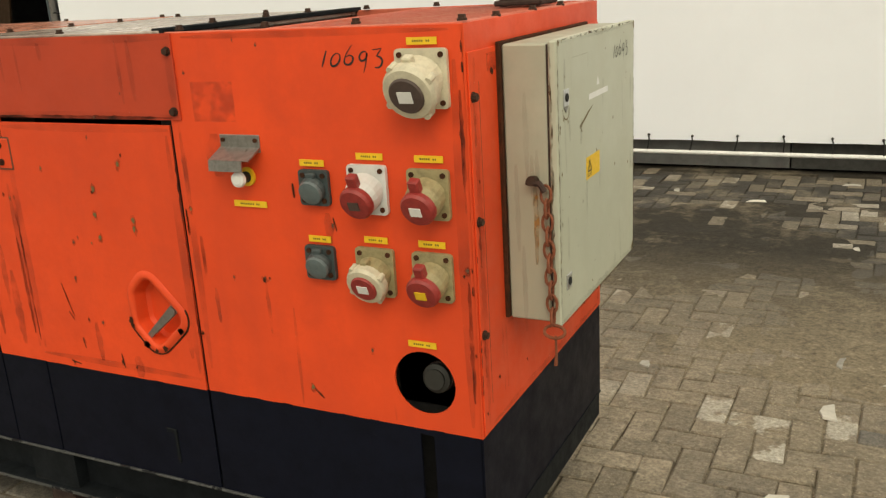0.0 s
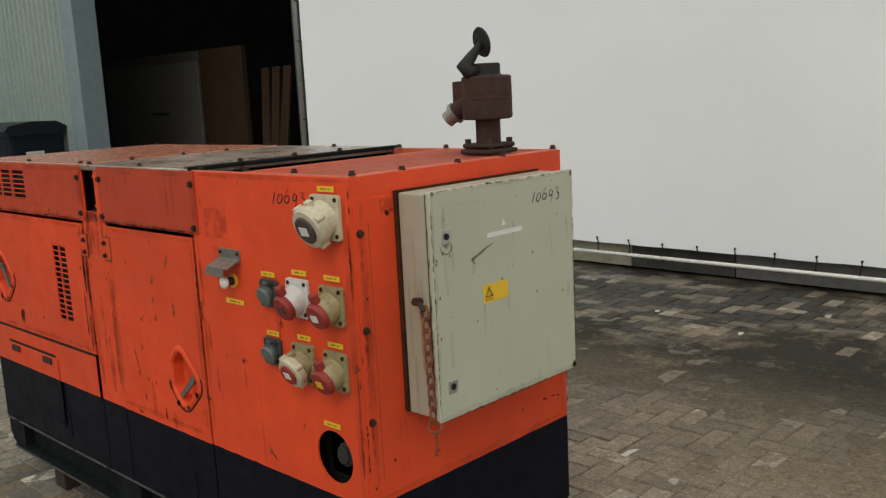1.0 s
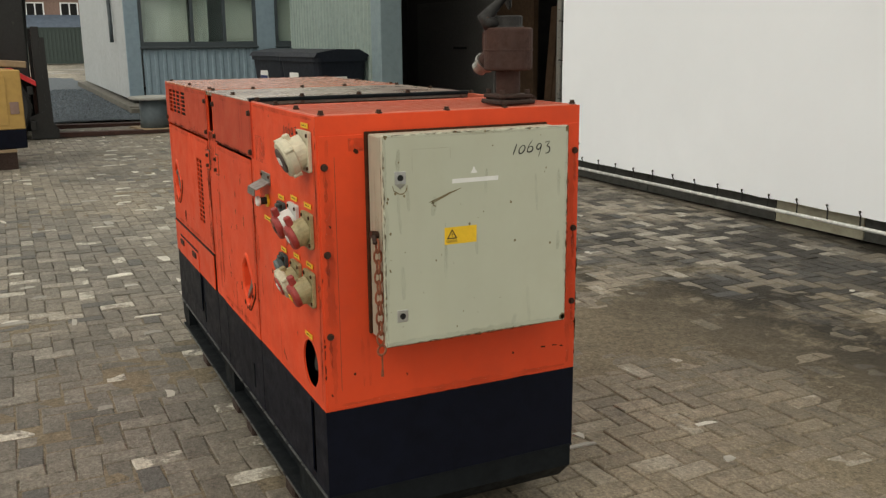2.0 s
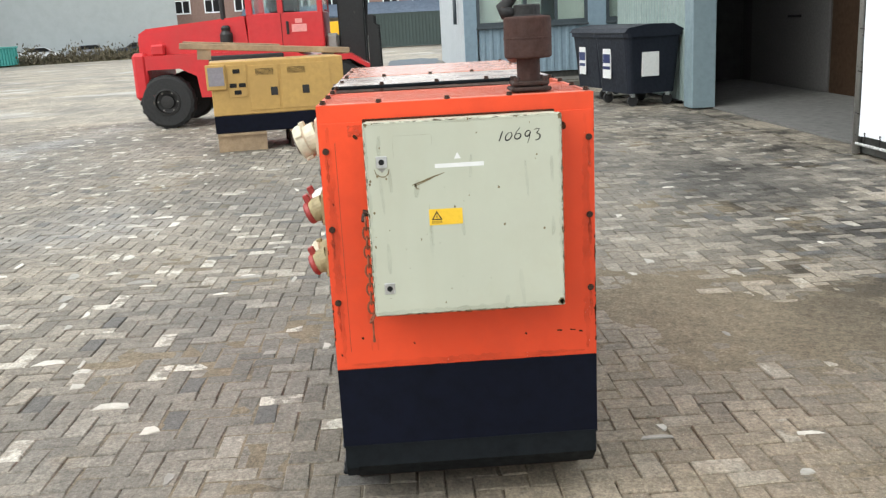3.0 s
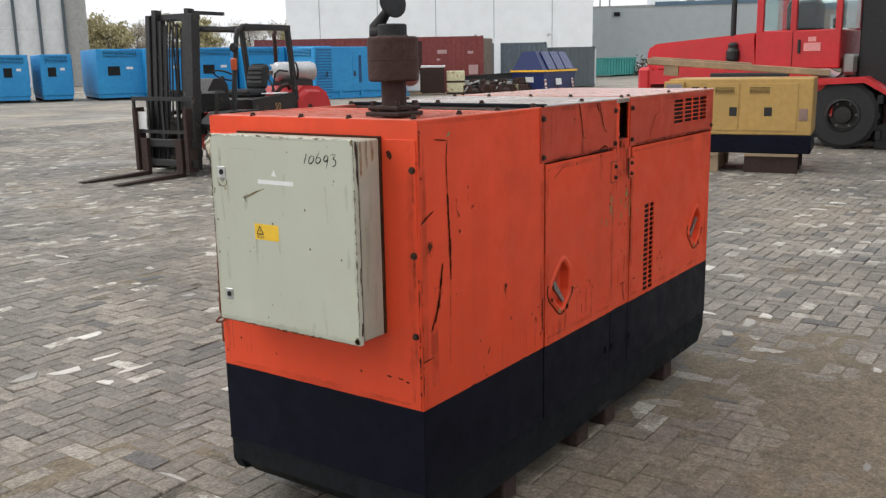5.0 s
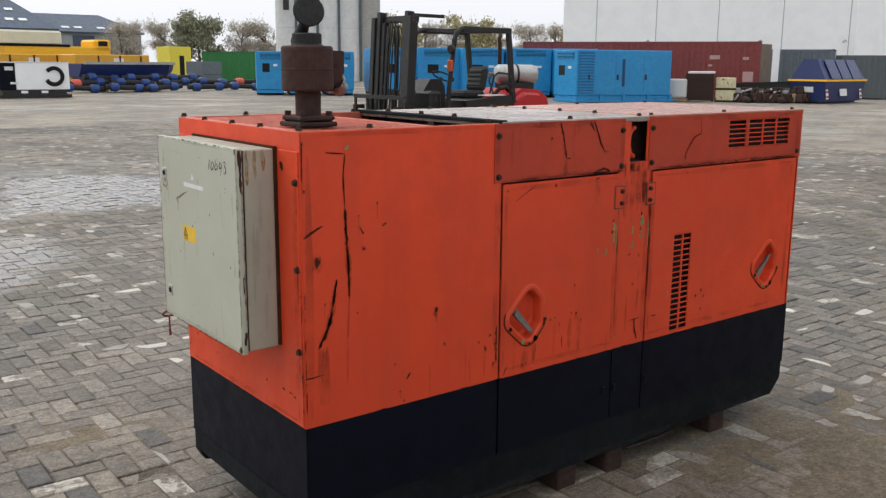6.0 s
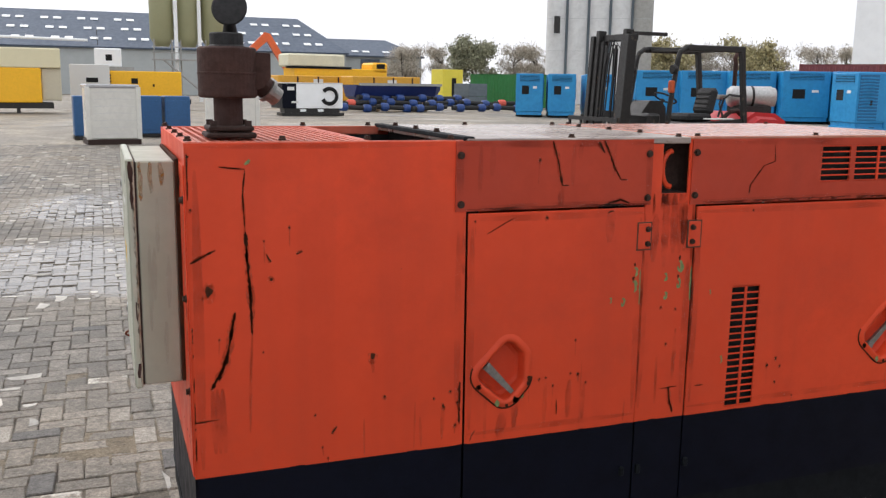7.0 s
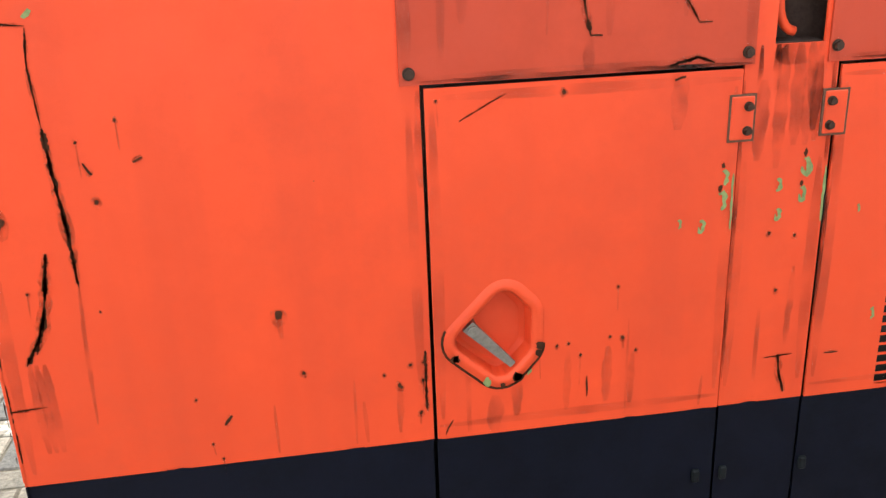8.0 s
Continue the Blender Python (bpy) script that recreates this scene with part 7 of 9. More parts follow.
hl.matrix_basis = pose(-16.4, 0.03, 0.0)

# ---- mustard generator on pallets in front of it ----
yg = thing("generator_set", "mustard yellow canopied generator standing on wooden pallets", "generator")
part("canopy", box(B(), (-1.1, -0.92, 0.42), (0.0, 1.0, 1.19), 0.012), truck_yellow, yg)
part("base", box(B(), (-1.1, -0.92, 0.17), (0.005, 1.0, 0.42), 0.01), navy, yg)
for y0, y1 in ((-0.38, 0.04), (0.08, 0.80)):
    d = part("door", box(B(), (0.0, y0, 0.48), (0.012, y1, 1.12), 0.003), truck_yellow, yg)
    part("latch", box(B(), (0.012, y0 + 0.3, 0.68), (0.022, y0 + 0.4, 0.80), 0.004), black_metal, d)
    v = part("vent", box(B(), (0.010, y0 + 0.1, 0.98), (0.014, y0 + 0.36, 1.07)), gap, d)
    for k in range(5):
        part("slat", box(B(), (0.014, y0 + 0.1, 0.985 + 0.017 * k), (0.020, y0 + 0.36, 0.993 + 0.017 * k)), truck_yellow, v)
part("badge", box(B(), (0.0, 0.83, 0.62), (0.010, 0.94, 0.78), 0.004), brick_far, yg)
cp = part("control_box", box(B(), (0.0, -0.98, 0.80), (0.05, -0.70, 1.16), 0.01), truck_yellow, yg)
part("control_window", box(B(), (0.05, -0.95, 0.86), (0.056, -0.73, 1.12)), M("grey_screen", (0.25, 0.23, 0.25), 0.2), cp)
sw = part("switch_panel", box(B(), (0.0, -0.68, 0.68), (0.01, -0.41, 1.14), 0.003), truck_yellow, yg)
for z, y in ((1.05, -0.55), (0.85, -0.61), (0.85, -0.48), (0.75, -0.55)):
    part("switch", box(B(), (0.010, y - 0.05, z - 0.03), (0.018, y + 0.05, z + 0.03), 0.003), gap, sw)
for y in (-0.55, 0.5):
    pl = part("pallet", box(B(), (-1.15, y - 0.35, 0.13), (0.06, y + 0.35, 0.165)), timber, yg)
    for x in (-1.08, -0.55, -0.02):
        # Second pallet's timber runners are darkened to paint the shadow under the generator.
        part("pallet_runner", box(B(), (x - 0.05, y - 0.35, -0.10), (x + 0.05, y + 0.35, 0.13)), timber if y < 0 else rust_dark, pl)
yg.matrix_basis = pose(-11.5, 1.04, 0.0, 0, 0, 10.7) @ pose(0, -1.0, 0.10)
pk = thing("timber_beam", "long weathered timber beam lying across the yellow generator", "beam")
part("beam", box(B(), (-0.07, -1.25, 0.0), (0.07, 1.25, 0.09), 0.01), timber, pk)
part("nailed_lath", box(B(), (-0.05, -1.20, 0.09), (0.05, 0.2, 0.115), 0.004), timber, pk)
part("support_block", box(B(), (-0.05, -1.0, -0.14), (0.05, -0.8, 0.0)), timber, pk)
pk.matrix_basis = pose(-11.75, -0.1, 1.40, -4.5, 0, 12)


# ---- far things: containers, skips, generators ----
def iso_container(L, mat, label, m, H=2.6, group="shipping containers"):
    t = thing("shipping_container", label, "container", group)
    W = 2.44
    part("side_wall", ribbed(B(), (-L / 2, -W / 2 + 0.04), (L / 2, -W / 2 + 0.04), 0.15, H - 0.1, 0.28, 0.036, (0, -1)), mat, t, solid=0.01)
    part("side_wall", ribbed(B(), (-L / 2, W / 2 - 0.04), (L / 2, W / 2 - 0.04), 0.15, H - 0.1, 0.28, 0.036, (0, 1)), mat, t, solid=0.01)
    part("end_wall", ribbed(B(), (L / 2 - 0.04, -W / 2), (L / 2 - 0.04, W / 2), 0.15, H - 0.1, 0.28, 0.036, (1, 0)), mat, t, solid=0.01)
    part("roof", box(B(), (-L / 2, -W / 2, H - 0.06), (L / 2, W / 2, H - 0.02)), mat, t)
    part("floor", box(B(), (-L / 2, -W / 2 + 0.05, 0.1), (L / 2, W / 2 - 0.05, 0.16)), mat, t)
    for x in (-L / 2 + 0.08, L / 2 - 0.08):
        for y in (-W / 2 + 0.08, W / 2 - 0.08):
            part("corner_post", box(B(), (x - 0.08, y - 0.08, 0.0), (x + 0.08, y + 0.08, H), 0.01), mat, t)
    for y in (-W / 2 + 0.06, W / 2 - 0.06):
        for z in (0.1, H - 0.08):
            part("rail", box(B(), (-L / 2, y - 0.06, z - 0.06), (L / 2, y + 0.06, z + 0.06)), mat, t)
    for y in (-0.6, 0.6):
        d = part("door", box(B(), (-L / 2, y - 0.58, 0.16), (-L / 2 + 0.05, y + 0.58, H - 0.14)), mat, t)
        for k in (-0.3, 0.3):
            part("lock_rod", cyl(B(), (-L / 2 - 0.03, y + k, 0.15), (-L / 2 - 0.03, y + k, H - 0.12), 0.02, seg=6), bright_steel, d)
    t.matrix_basis = m
    return t


a = math.degrees(math.atan2(-30.4 + 22.3, -34.9 + 40.2))
faded_mark = M("faded_white_marking", (0.5, 0.32, 0.30), 0.6, bump=0)
rc = iso_container(12.19, box_red, "oxide red shipping container with worn corrugated sides", pose(-37.81, -28.17, 0, 0, 0, a), 2.9)
open_leaf = part("open_door", box(B(), (-1.15, -0.03, 0.16), (0.0, 0.03, 2.76), 0.01, Matrix.Translation((-6.10, 1.20, 0)) @ Matrix.Rotation(radians(66), 4, "Z")), M("brown_grey_door_paint", (0.17, 0.13, 0.10), 0.7, var=0.3, s1=1, s2=8))
open_leaf.parent = rc
for (u, z, w, h) in ((-5.4, 2.05, 0.3, 0.14), (-5.55, 1.15, 0.5, 0.5), (-5.3, 0.7, 0.3, 0.16), (-3.9, 2.1, 0.5, 0.2), (-3.7, 1.7, 0.2, 0.1)):
    mk = part("marking", box(B(), (u - w / 2, 1.222, z - h / 2), (u + w / 2, 1.226, z + h / 2)), faded_mark)
    mk.parent = rc
wb = thing("white_board", "tall white board standing at the end of the red container", "board")
part("sheet", box(B(), (-0.17, -0.1, 0), (0.17, 0.1, 2.72), 0.01), hall_white, wb)
wb.matrix_basis = pose(-40.45, -21.75, 0, 0, 0, -57)
iso_container(6.06, box_grey, "slate grey shipping container with plain sides", pose(-45.85, -25.2, 0, 0, 0, -62))
iso_container(6.06, M("grey_container_paint", (0.10, 0.12, 0.13), 0.6), "dark grey shipping container behind the blue skip", pose(-47.6, -22.9, 0, 0, 0, -66), 2.3)
iso_container(6.06, green_paint, "green shipping container at the far side of the yard", pose(-29.5, -58.6, 0, 0, 0, 115), 2.5)
iso_container(12.19, M("dark_green_container_paint", (0.045, 0.065, 0.06), 0.6), "dark grey-green shipping container beyond the gravel", pose(-76, 5.7, 0, 0, 0, 92), 2.75)

# navy skip with sloping lids
sk = thing("waste_skip", "navy blue lidded waste skip with a yellow band", "skip")
bm = B()
a0 = [(-1.9, -0.75, 0.08), (1.9, -0.75, 0.08), (1.9, 0.75, 0.08), (-1.9, 0.75, 0.08)]
a1 = [(-2.1, -0.9, 1.0), (2.1, -0.9, 1.0), (2.1, 0.9, 1.0), (-2.1, 0.9, 1.0)]
a2 = [(-1.8, -0.35, 2.0), (1.95, -0.35, 2.0), (1.95, 0.35, 2.0), (-1.8, 0.35, 2.0)]
rings = [[bm.verts.new(p) for p in r] for r in (a0, a1, a2)]
for r, s in zip(rings, rings[1:]):
    for i in range(4):
        bm.faces.new((r[i], r[(i + 1) % 4], s[(i + 1) % 4], s[i]))
bm.faces.new(rings[0][::-1])
bm.faces.new(rings[2])
part("body", bm, skip_blue, sk)
for y in (-0.93, 0.93):
    part("band", box(B(), (-2.14, y - 0.02, 1.0), (2.14, y + 0.02, 1.09)), bright_yellow, sk)
for x in (-2.13, 2.13):
    part("band", box(B(), (x - 0.02, -0.95, 1.0), (x + 0.02, 0.95, 1.09)), bright_yellow, sk)
for x in (-1.2, -0.1, 1.0):
    m = Matrix.Translation((x, 0.64, 1.54)) @ Matrix.Rotation(radians(-61), 4, "X")
    part("lid", box(B(), (-0.48, -0.50, 0.0), (0.48, 0.50, 0.03), 0.008, m), M("glossy_navy_lid", (0.012, 0.030, 0.135), 0.22), sk)
for x in (-1.7, 1.8):
    m = Matrix.Translation((x, 0.835, 0.55)) @ Matrix.Rotation(radians(9), 4, "X")
    s = part("hazard_plate", box(B(), (-0.11, 0.0, -0.36), (0.11, 0.02, 0.36), m=m), white_label, sk)
    for k in range(3):
        part("red_stripe", box(B(), (-0.11, 0.02, -0.30 + 0.22 * k), (0.11, 0.026, -0.20 + 0.22 * k), m=m @ Matrix.Rotation(radians(0), 4, "Y")), plastic_red, s)
m = Matrix.Translation((0.15, 0.84, 0.55)) @ Matrix.Rotation(radians(9), 4, "X")
part("sign", box(B(), (-0.36, 0, -0.22), (0.36, 0.02, 0.24), m=m), white_label, sk)
m = Matrix.Translation((2.035, 0.0, 0.62)) @ Matrix.Rotation(radians(12), 4, "Y")
part("sign", box(B(), (-0.0, -0.3, -0.12), (0.02, 0.3, 0.14), m=m), white_label, sk)
for y in (-0.5, 0.5):
    part("runner", box(B(), (-1.8, y - 0.08, 0.0), (1.8, y + 0.08, 0.09)), black_metal, sk)
sk.matrix_basis = pose(-40.8, -19.1, 0, 0, 0, 3) @ Matrix.Diagonal((0.93, 1, 1, 1))

tl = thing("open_skip", "teal open-topped waste container with ribbed sides", "skip")
part("shell", box(B(), (-3.2, -1.1, 0.1), (3.2, 1.1, 1.62), 0.03), teal_paint, tl)
part("load", box(B(), (-3.05, -0.95, 1.62), (3.05, 0.95, 1.64)), gap, tl)
for k in range(12):
    x = -3.0 + k * 0.545
    part("rib", box(B(), (x - 0.06, 1.1, 0.15), (x + 0.06, 1.2, 1.6), 0.01), teal_paint, tl)
part("rim", box(B(), (-3.28, 1.05, 1.55), (3.28, 1.22, 1.68), 0.01), teal_paint, tl)
tl.matrix_basis = pose(-77.4, -32.4, 0, 0, 0, -2)


def box_genset(L, W, H, mat, label, group, m, base=black_metal):
    """A weatherproof generator housing: one end with window and grille, long side with doors and vents."""
    t = thing("generator_set", label, "generator", group)
    part("housing", box(B(), (-L / 2, -W / 2, 0.28), (L / 2, W / 2, H), 0.03), mat, t)
    part("base_frame", box(B(), (-L / 2 + 0.05, -W / 2 + 0.05, 0.10), (L / 2 - 0.05, W / 2 - 0.05, 0.28)), mat, t)
    for x in (-L * 0.35, 0.0, L * 0.35):
        part("skid_foot", box(B(), (x - 0.12, -W / 2 + 0.02, 0.0), (x + 0.12, W / 2 - 0.02, 0.12)), base, t)
    for k in range(3):
        x = -L / 2 + L * (0.18 + 0.3 * k)
        d = part("door", box(B(), (x - L * 0.12, W / 2, 0.36), (x + L * 0.12, W / 2 + 0.02, H - 0.18), 0.006), mat, t)
        part("door_latch", box(B(), (x + L * 0.09, W / 2 + 0.02, 1.0), (x + L * 0.11, W / 2 + 0.04, 1.25)), base, d)
    v = part("vent", box(B(), (L * 0.36, W / 2, 0.9), (L * 0.46, W / 2 + 0.012, H - 0.2)), gap, t)
    for k in range(9):
        z = 0.95 + (H - 1.2) * k / 9
        part("slat", box(B(), (L * 0.36, W / 2 + 0.012, z), (L * 0.46, W / 2 + 0.04, z + 0.08)), mat, v)
    e = part("end_grille", box(B(), (L / 2, -W * 0.36, H - 0.42), (L / 2 + 0.01, W * 0.36, H - 0.1)), gap, t)
    for k in range(5):
        part("slat", box(B(), (L / 2 + 0.01, -W * 0.36, H - 0.41 + 0.065 * k), (L / 2 + 0.03, W * 0.36, H - 0.375 + 0.065 * k)), mat, e)
    part("end_window", box(B(), (L / 2, -W * 0.28, 1.2), (L / 2 + 0.012, -W * 0.02, 1.65)), gap, t)
    part("white_plate", box(B(), (L / 2, W * 0.12, 1.5), (L / 2 + 0.014, W * 0.26, 1.62)), white_label, t)
    t.matrix_basis = m
    return t


BG = "blue generators in a row"
bl = "bright blue weatherproof generator housing on a steel skid"
ang = math.degrees(math.atan2(4.2 + 36, -0.4 + 27)) + 8
first = box_genset(4.4, 1.45, 2.28, genset_blue, bl, BG, pose(-22.9, -41.7, 0, 0, 0, ang))
for x, y in ((-24.3, -40.7), (-26.0, -39.7)):
    copy_thing(first, pose(x, y, 0, 0, 0, ang))
wide = box_genset(5.0, 2.25, 2.5, genset_blue, bl + ", long type", BG, pose(-28.4, -38.0, 0, 0, 0, ang))
for x, y in ((-30.1, -36.5), (-31.8, -34.9), (-33.6, -33.2), (-35.4, -31.6)):
    copy_thing(wide, pose(x, y, 0, 0, 0, ang))
a = math.degrees(math.atan2(-26.9 + 23.57, -31.34 + 34.33))
last = box_genset(5.0, 2.25, 2.35, genset_blue, "bright blue generator housing standing apart on its skid", BG, pose(-32.38, -25.14, 0, 0, 0, -17))
grille_blue = M("shaded_blue_grille", (0.010, 0.12, 0.28), 0.6, var=0.3, s1=3, s2=20)
extra = [("side_vent", (1.62, 1.125, 0.40), (2.42, 1.150, 2.26), grille_blue), ("door_seam", (0.02, 1.145, 0.70), (0.16, 1.160, 1.95), M("dark_blue_gap", (0.006, 0.05, 0.14), 0.6)), ("skid_rail", (-2.75, -1.16, 0.0), (2.5, 1.16, 0.10), genset_blue)]
extra += [("skid_gusset", (x - 0.08, 1.10, 0.10), (x + 0.08, 1.16, 0.34), genset_blue) for x in (-2.5, -1.3, 0.0, 1.2)]
extra += [("vent_slat", (1.62, 1.150, 0.44 + 0.128 * k), (2.42, 1.165, 0.49 + 0.128 * k), genset_blue) for k in range(14)]
for name, lo, hi, mat in extra:
    piece = part(name, box(B(), lo, hi, 0.004), mat)
    piece.parent = last

# scrap and machine parts beside it
sc = random.Random(21)
tote = thing("liquid_tote", "white plastic liquid tote in a grey cage", "tote")
part("tank", box(B(), (-0.5, -0.5, 0.16), (0.5, 0.5, 1.05), 0.06), plastic_clean, tote)
part("pallet", box(B(), (-0.55, -0.55, 0), (0.55, 0.55, 0.14)), timber, tote)
tote.matrix_basis = pose(-35.42, -23.72, 0, 0, 0, 30)
mr = thing("machine_rack", "grey steel rack piled with machine parts", "rack")
for x in (-0.9, 0.9):
    for y in (-0.4, 0.4):
        part("post", box(B(), (x - 0.04, y - 0.04, 0), (x + 0.04, y + 0.04, 1.42)), rust_dark, mr)
for z in (0.3, 0.7, 1.1):
    part("shelf", box(B(), (-0.95, -0.45, z), (0.95, 0.45, z + 0.04)), rust_dark, mr)
# Dark sheet added to fill the rack's gaps with shade.
part("back_sheet", box(B(), (-0.93, -0.43, 0.05), (0.93, -0.40, 1.40)), rust_dark, mr)
part("white_sheet", box(B(), (-0.80, -0.45, 1.42), (1.0, 0.45, 1.54), 0.02), white_label, mr)
for k in range(5):
    z = 0.14 + 0.27 * k
    part("stacked_bar", box(B(), (-0.92, 0.36 + 0.02 * (k % 2), z), (0.95, 0.46, z + 0.07), 0.01, Matrix.Rotation(radians(sc.uniform(-2, 2)), 4, "Y")), (concrete, steel, black_metal)[k % 3], mr)
for k in range(24):
    x, z = sc.uniform(-0.8, 0.7), (0.34, 0.74, 1.14)[k % 3]
    part("machine_part", box(B(), (x, -0.3, z), (x + sc.uniform(0.1, 0.35), 0.38, z + sc.uniform(0.1, 0.3)), 0.02), (rust_dark, rust, black_metal, concrete, black_metal)[k % 5], mr)
mr.matrix_basis = pose(-36.17, -22.97, 0, 0, 0, 125) @ Matrix.Diagonal((0.68, 1, 0.92, 1))
for i in range(2):
    dr = thing("white_crate", "yellowed white crate stacked among scrap", "crate")
    part("crate", box(B(), (-0.46, -0.35, 0), (0.46, 0.35, 0.50), 0.03), M("rust_stained_cream", (0.62, 0.57, 0.36), 0.6, var=0.3, s1=3, s2=10, wear=(0.30, 0.13, 0.04), amt=0.14, ws=4), dr)
    part("skid_board", box(B(), (-0.48, -0.37, -0.06), (0.48, 0.37, 0.0)), rust_dark, dr)
    dr.matrix_basis = pose(-36.97, -22.07, 0.06 + 0.57 * i, 0, 0, 125)
for i in range(11):
    en = thing("scrap_engine", "rusty engine block among scrap on the ground", "engine", "scrap engines")
    part("block", box(B(), (-0.32, -0.25, 0), (0.32, 0.25, 0.42), 0.05), (rust, black_metal, rust_dark, olive_grey)[i % 4], en)
    part("flywheel", cyl(B(), (0.32, 0, 0.22), (0.42, 0, 0.22), 0.22, seg=14), rust, en)
    part("head", box(B(), (-0.25, -0.14, 0.42), (0.25, 0.14, 0.42 + sc.uniform(0.08, 0.35)), 0.03), (concrete, rust, rust_dark)[i % 3], en)
    part("pipe", tube(B(), [(-0.5, 0.1, 0.05), (-0.1, 0.2, 0.40 + sc.uniform(0, 0.3)), (0.3, 0.05, 0.5), (0.5, -0.2, 0.1)], sc.uniform(0.03, 0.07), 7), (rust_dark, concrete, rust, black_metal)[i % 4], en)
    part("housing", lathe(B(), [(0.10, 0), (0.20, 0.03), (0.22, 0.18), (0.12, 0.26)], (sc.uniform(-0.3, 0.3), 0.32, 0.0), (sc.uniform(-0.3, 0.3), 0.3, 1), 12), (concrete, rust, white_label, rust_dark)[(i * 3) % 4], en)
    en.matrix_basis = pose(-37.37 - 0.20 * i + sc.uniform(-0.2, 0.2), -21.47 + 0.26 * i, 0, 0, 0, sc.uniform(0, 360))
bmr = thing("steel_beam", "long dark steel beam lying on scrap", "beam")
part("web", box(B(), (-1.9, -0.02, 0), (1.9, 0.02, 0.24)), black_metal, bmr)
part("top_flange", box(B(), (-1.9, -0.1, 0.24), (1.9, 0.1, 0.27)), black_metal, bmr)
part("bottom_flange", box(B(), (-1.9, -0.1, -0.03), (1.9, 0.1, 0.0)), black_metal, bmr)
bmr.matrix_basis = pose(-38.37, -20.87, 0.66, 0, -3, 125)

# ---- wrapped goods and small machines nearer on that side ----
def wrapped(w, d, h, label, m):
    t = thing("wrapped_pallet", label, "pallet", "wrapped pallets")
    part("pallet", box(B(), (-w / 2, -d / 2, 0.0), (w / 2, d / 2, 0.13)), rust_dark, t)
    part("load", box(B(), (-w / 2 + 0.03, -d / 2 + 0.03, 0.13), (w / 2 - 0.03, d / 2 - 0.03, h - 0.04), 0.03), wrap, t)
    for x in (-w / 2 + 0.03, w / 2 - 0.03):
        part("corner_guard", box(B(), (x - 0.06, d / 2 - 0.05, 0.13), (x + 0.06, d / 2 + 0.005, h - 0.06), 0.01), wrap, t)
    part("top_film", box(B(), (-w / 2, -d / 2, h - 0.10), (w / 2, d / 2, h), 0.03), M("grey_film", (0.45, 0.45, 0.46), 0.2), t)
    bm = B()
    for k in range(7):
        z = 0.25 + (h - 0.45) * k / 6
        ribbon(bm, [(-w / 2 + 0.1, z), (0, z + 0.02), (w / 2 - 0.1, z - 0.01)], 0.012, random.Random(k), lambda u, v: (u, d / 2 - 0.02, v))
    part("film_fold", bm, plastic_clean, t)
    t.matrix_basis = m
    return t


wrapped(1.28, 1.0, 1.5, "pale goods wrapped in plastic film on a pallet", pose(-0.70, -20.2, 0, 0, 0, -160 + 180 - 12))
wrapped(1.32, 0.5, 2.0, "tall pale panel load wrapped in film on a pallet", pose(-3.65, -19.55, 0, 0, 0, 8))
mid_blue = M("mid_blue_paint", (0.02, 0.095, 0.24), 0.4)
sb = "small dark blue machine housing wrapped for transport"
for x, y in ((-1.75, -23.6), (-2.55, -23.6), (-0.1, -22.6)):
    t = thing("machine_housing", sb, "machine", "small blue machines")
    part("housing", box(B(), (-0.36, -0.45, 0.08), (0.36, 0.45, 1.17), 0.02), mid_blue, t)
    part("side_panel", box(B(), (-0.30, 0.45, 0.2), (0.30, 0.462, 1.05), 0.004), mid_blue, t)
    part("skid", box(B(), (-0.38, -0.47, 0.0), (0.38, 0.47, 0.08)), black_metal, t)
    t.matrix_basis = pose(x, y, 0, 0, 0, 4)
for x, y in ((3.7, -31.7), (5.3, -31.2)):
    t = thing("light_tower_unit", "small pale grey louvred machine on wheels", "machine", "small louvred machines")
    part("housing", box(B(), (-0.5, -0.5, 0.25), (0.5, 0.5, 1.12), 0.03), plastic_clean, t)
    for k in range(8):
        part("louvre", box(B(), (-0.42, 0.5, 0.38 + 0.085 * k), (0.42, 0.53, 0.42 + 0.085 * k)), hall_white, t)
    part("base", box(B(), (-0.46, -0.46, 0.08), (0.46, 0.46, 0.25)), black_metal, t)
    for sx in (-0.4, 0.4):
        part("wheel", cyl(B(), (sx - 0.06, 0.4, 0.14), (sx + 0.06, 0.4, 0.14), 0.14, seg=12), rubber, t)
    t.matrix_basis = pose(x, y, 0, 0, 0, 8)
# white and black generator
wg = thing("generator_set", "white generator housing with a black end on a skid", "generator")
part("housing", box(B(), (-1.55, -0.55, 0.36), (0.85, 0.55, 1.6), 0.03), hall_white, wg)
part("black_end", box(B(), (0.85, -0.55, 0.36), (1.55, 0.55, 1.6), 0.03), navy, wg)
part("roof_edge", box(B(), (-1.57, -0.57, 1.58), (1.57, 0.57, 1.64), 0.02), plastic_clean, wg)
part("skid", box(B(), (-1.6, -0.6, 0.0), (1.6, 0.6, 0.14)), black_metal, wg)
part("tank_base", box(B(), (-1.4, -0.5, 0.14), (1.45, 0.5, 0.36)), black_metal, wg)
part("round_mark", tube(B(), [(-0.85 + 0.38 * math.cos(t), 0.565, 0.98 + 0.38 * math.sin(t)) for t in [radians(38 + 296 * i / 16) for i in range(17)]], 0.10, 6), gap, wg)
part("plate", box(B(), (0.95, 0.55, 1.25), (1.3, 0.56, 1.42)), white_label, wg)
part("plate", box(B(), (0.75, 0.55, 0.62), (1.1, 0.56, 0.72)), white_label, wg)
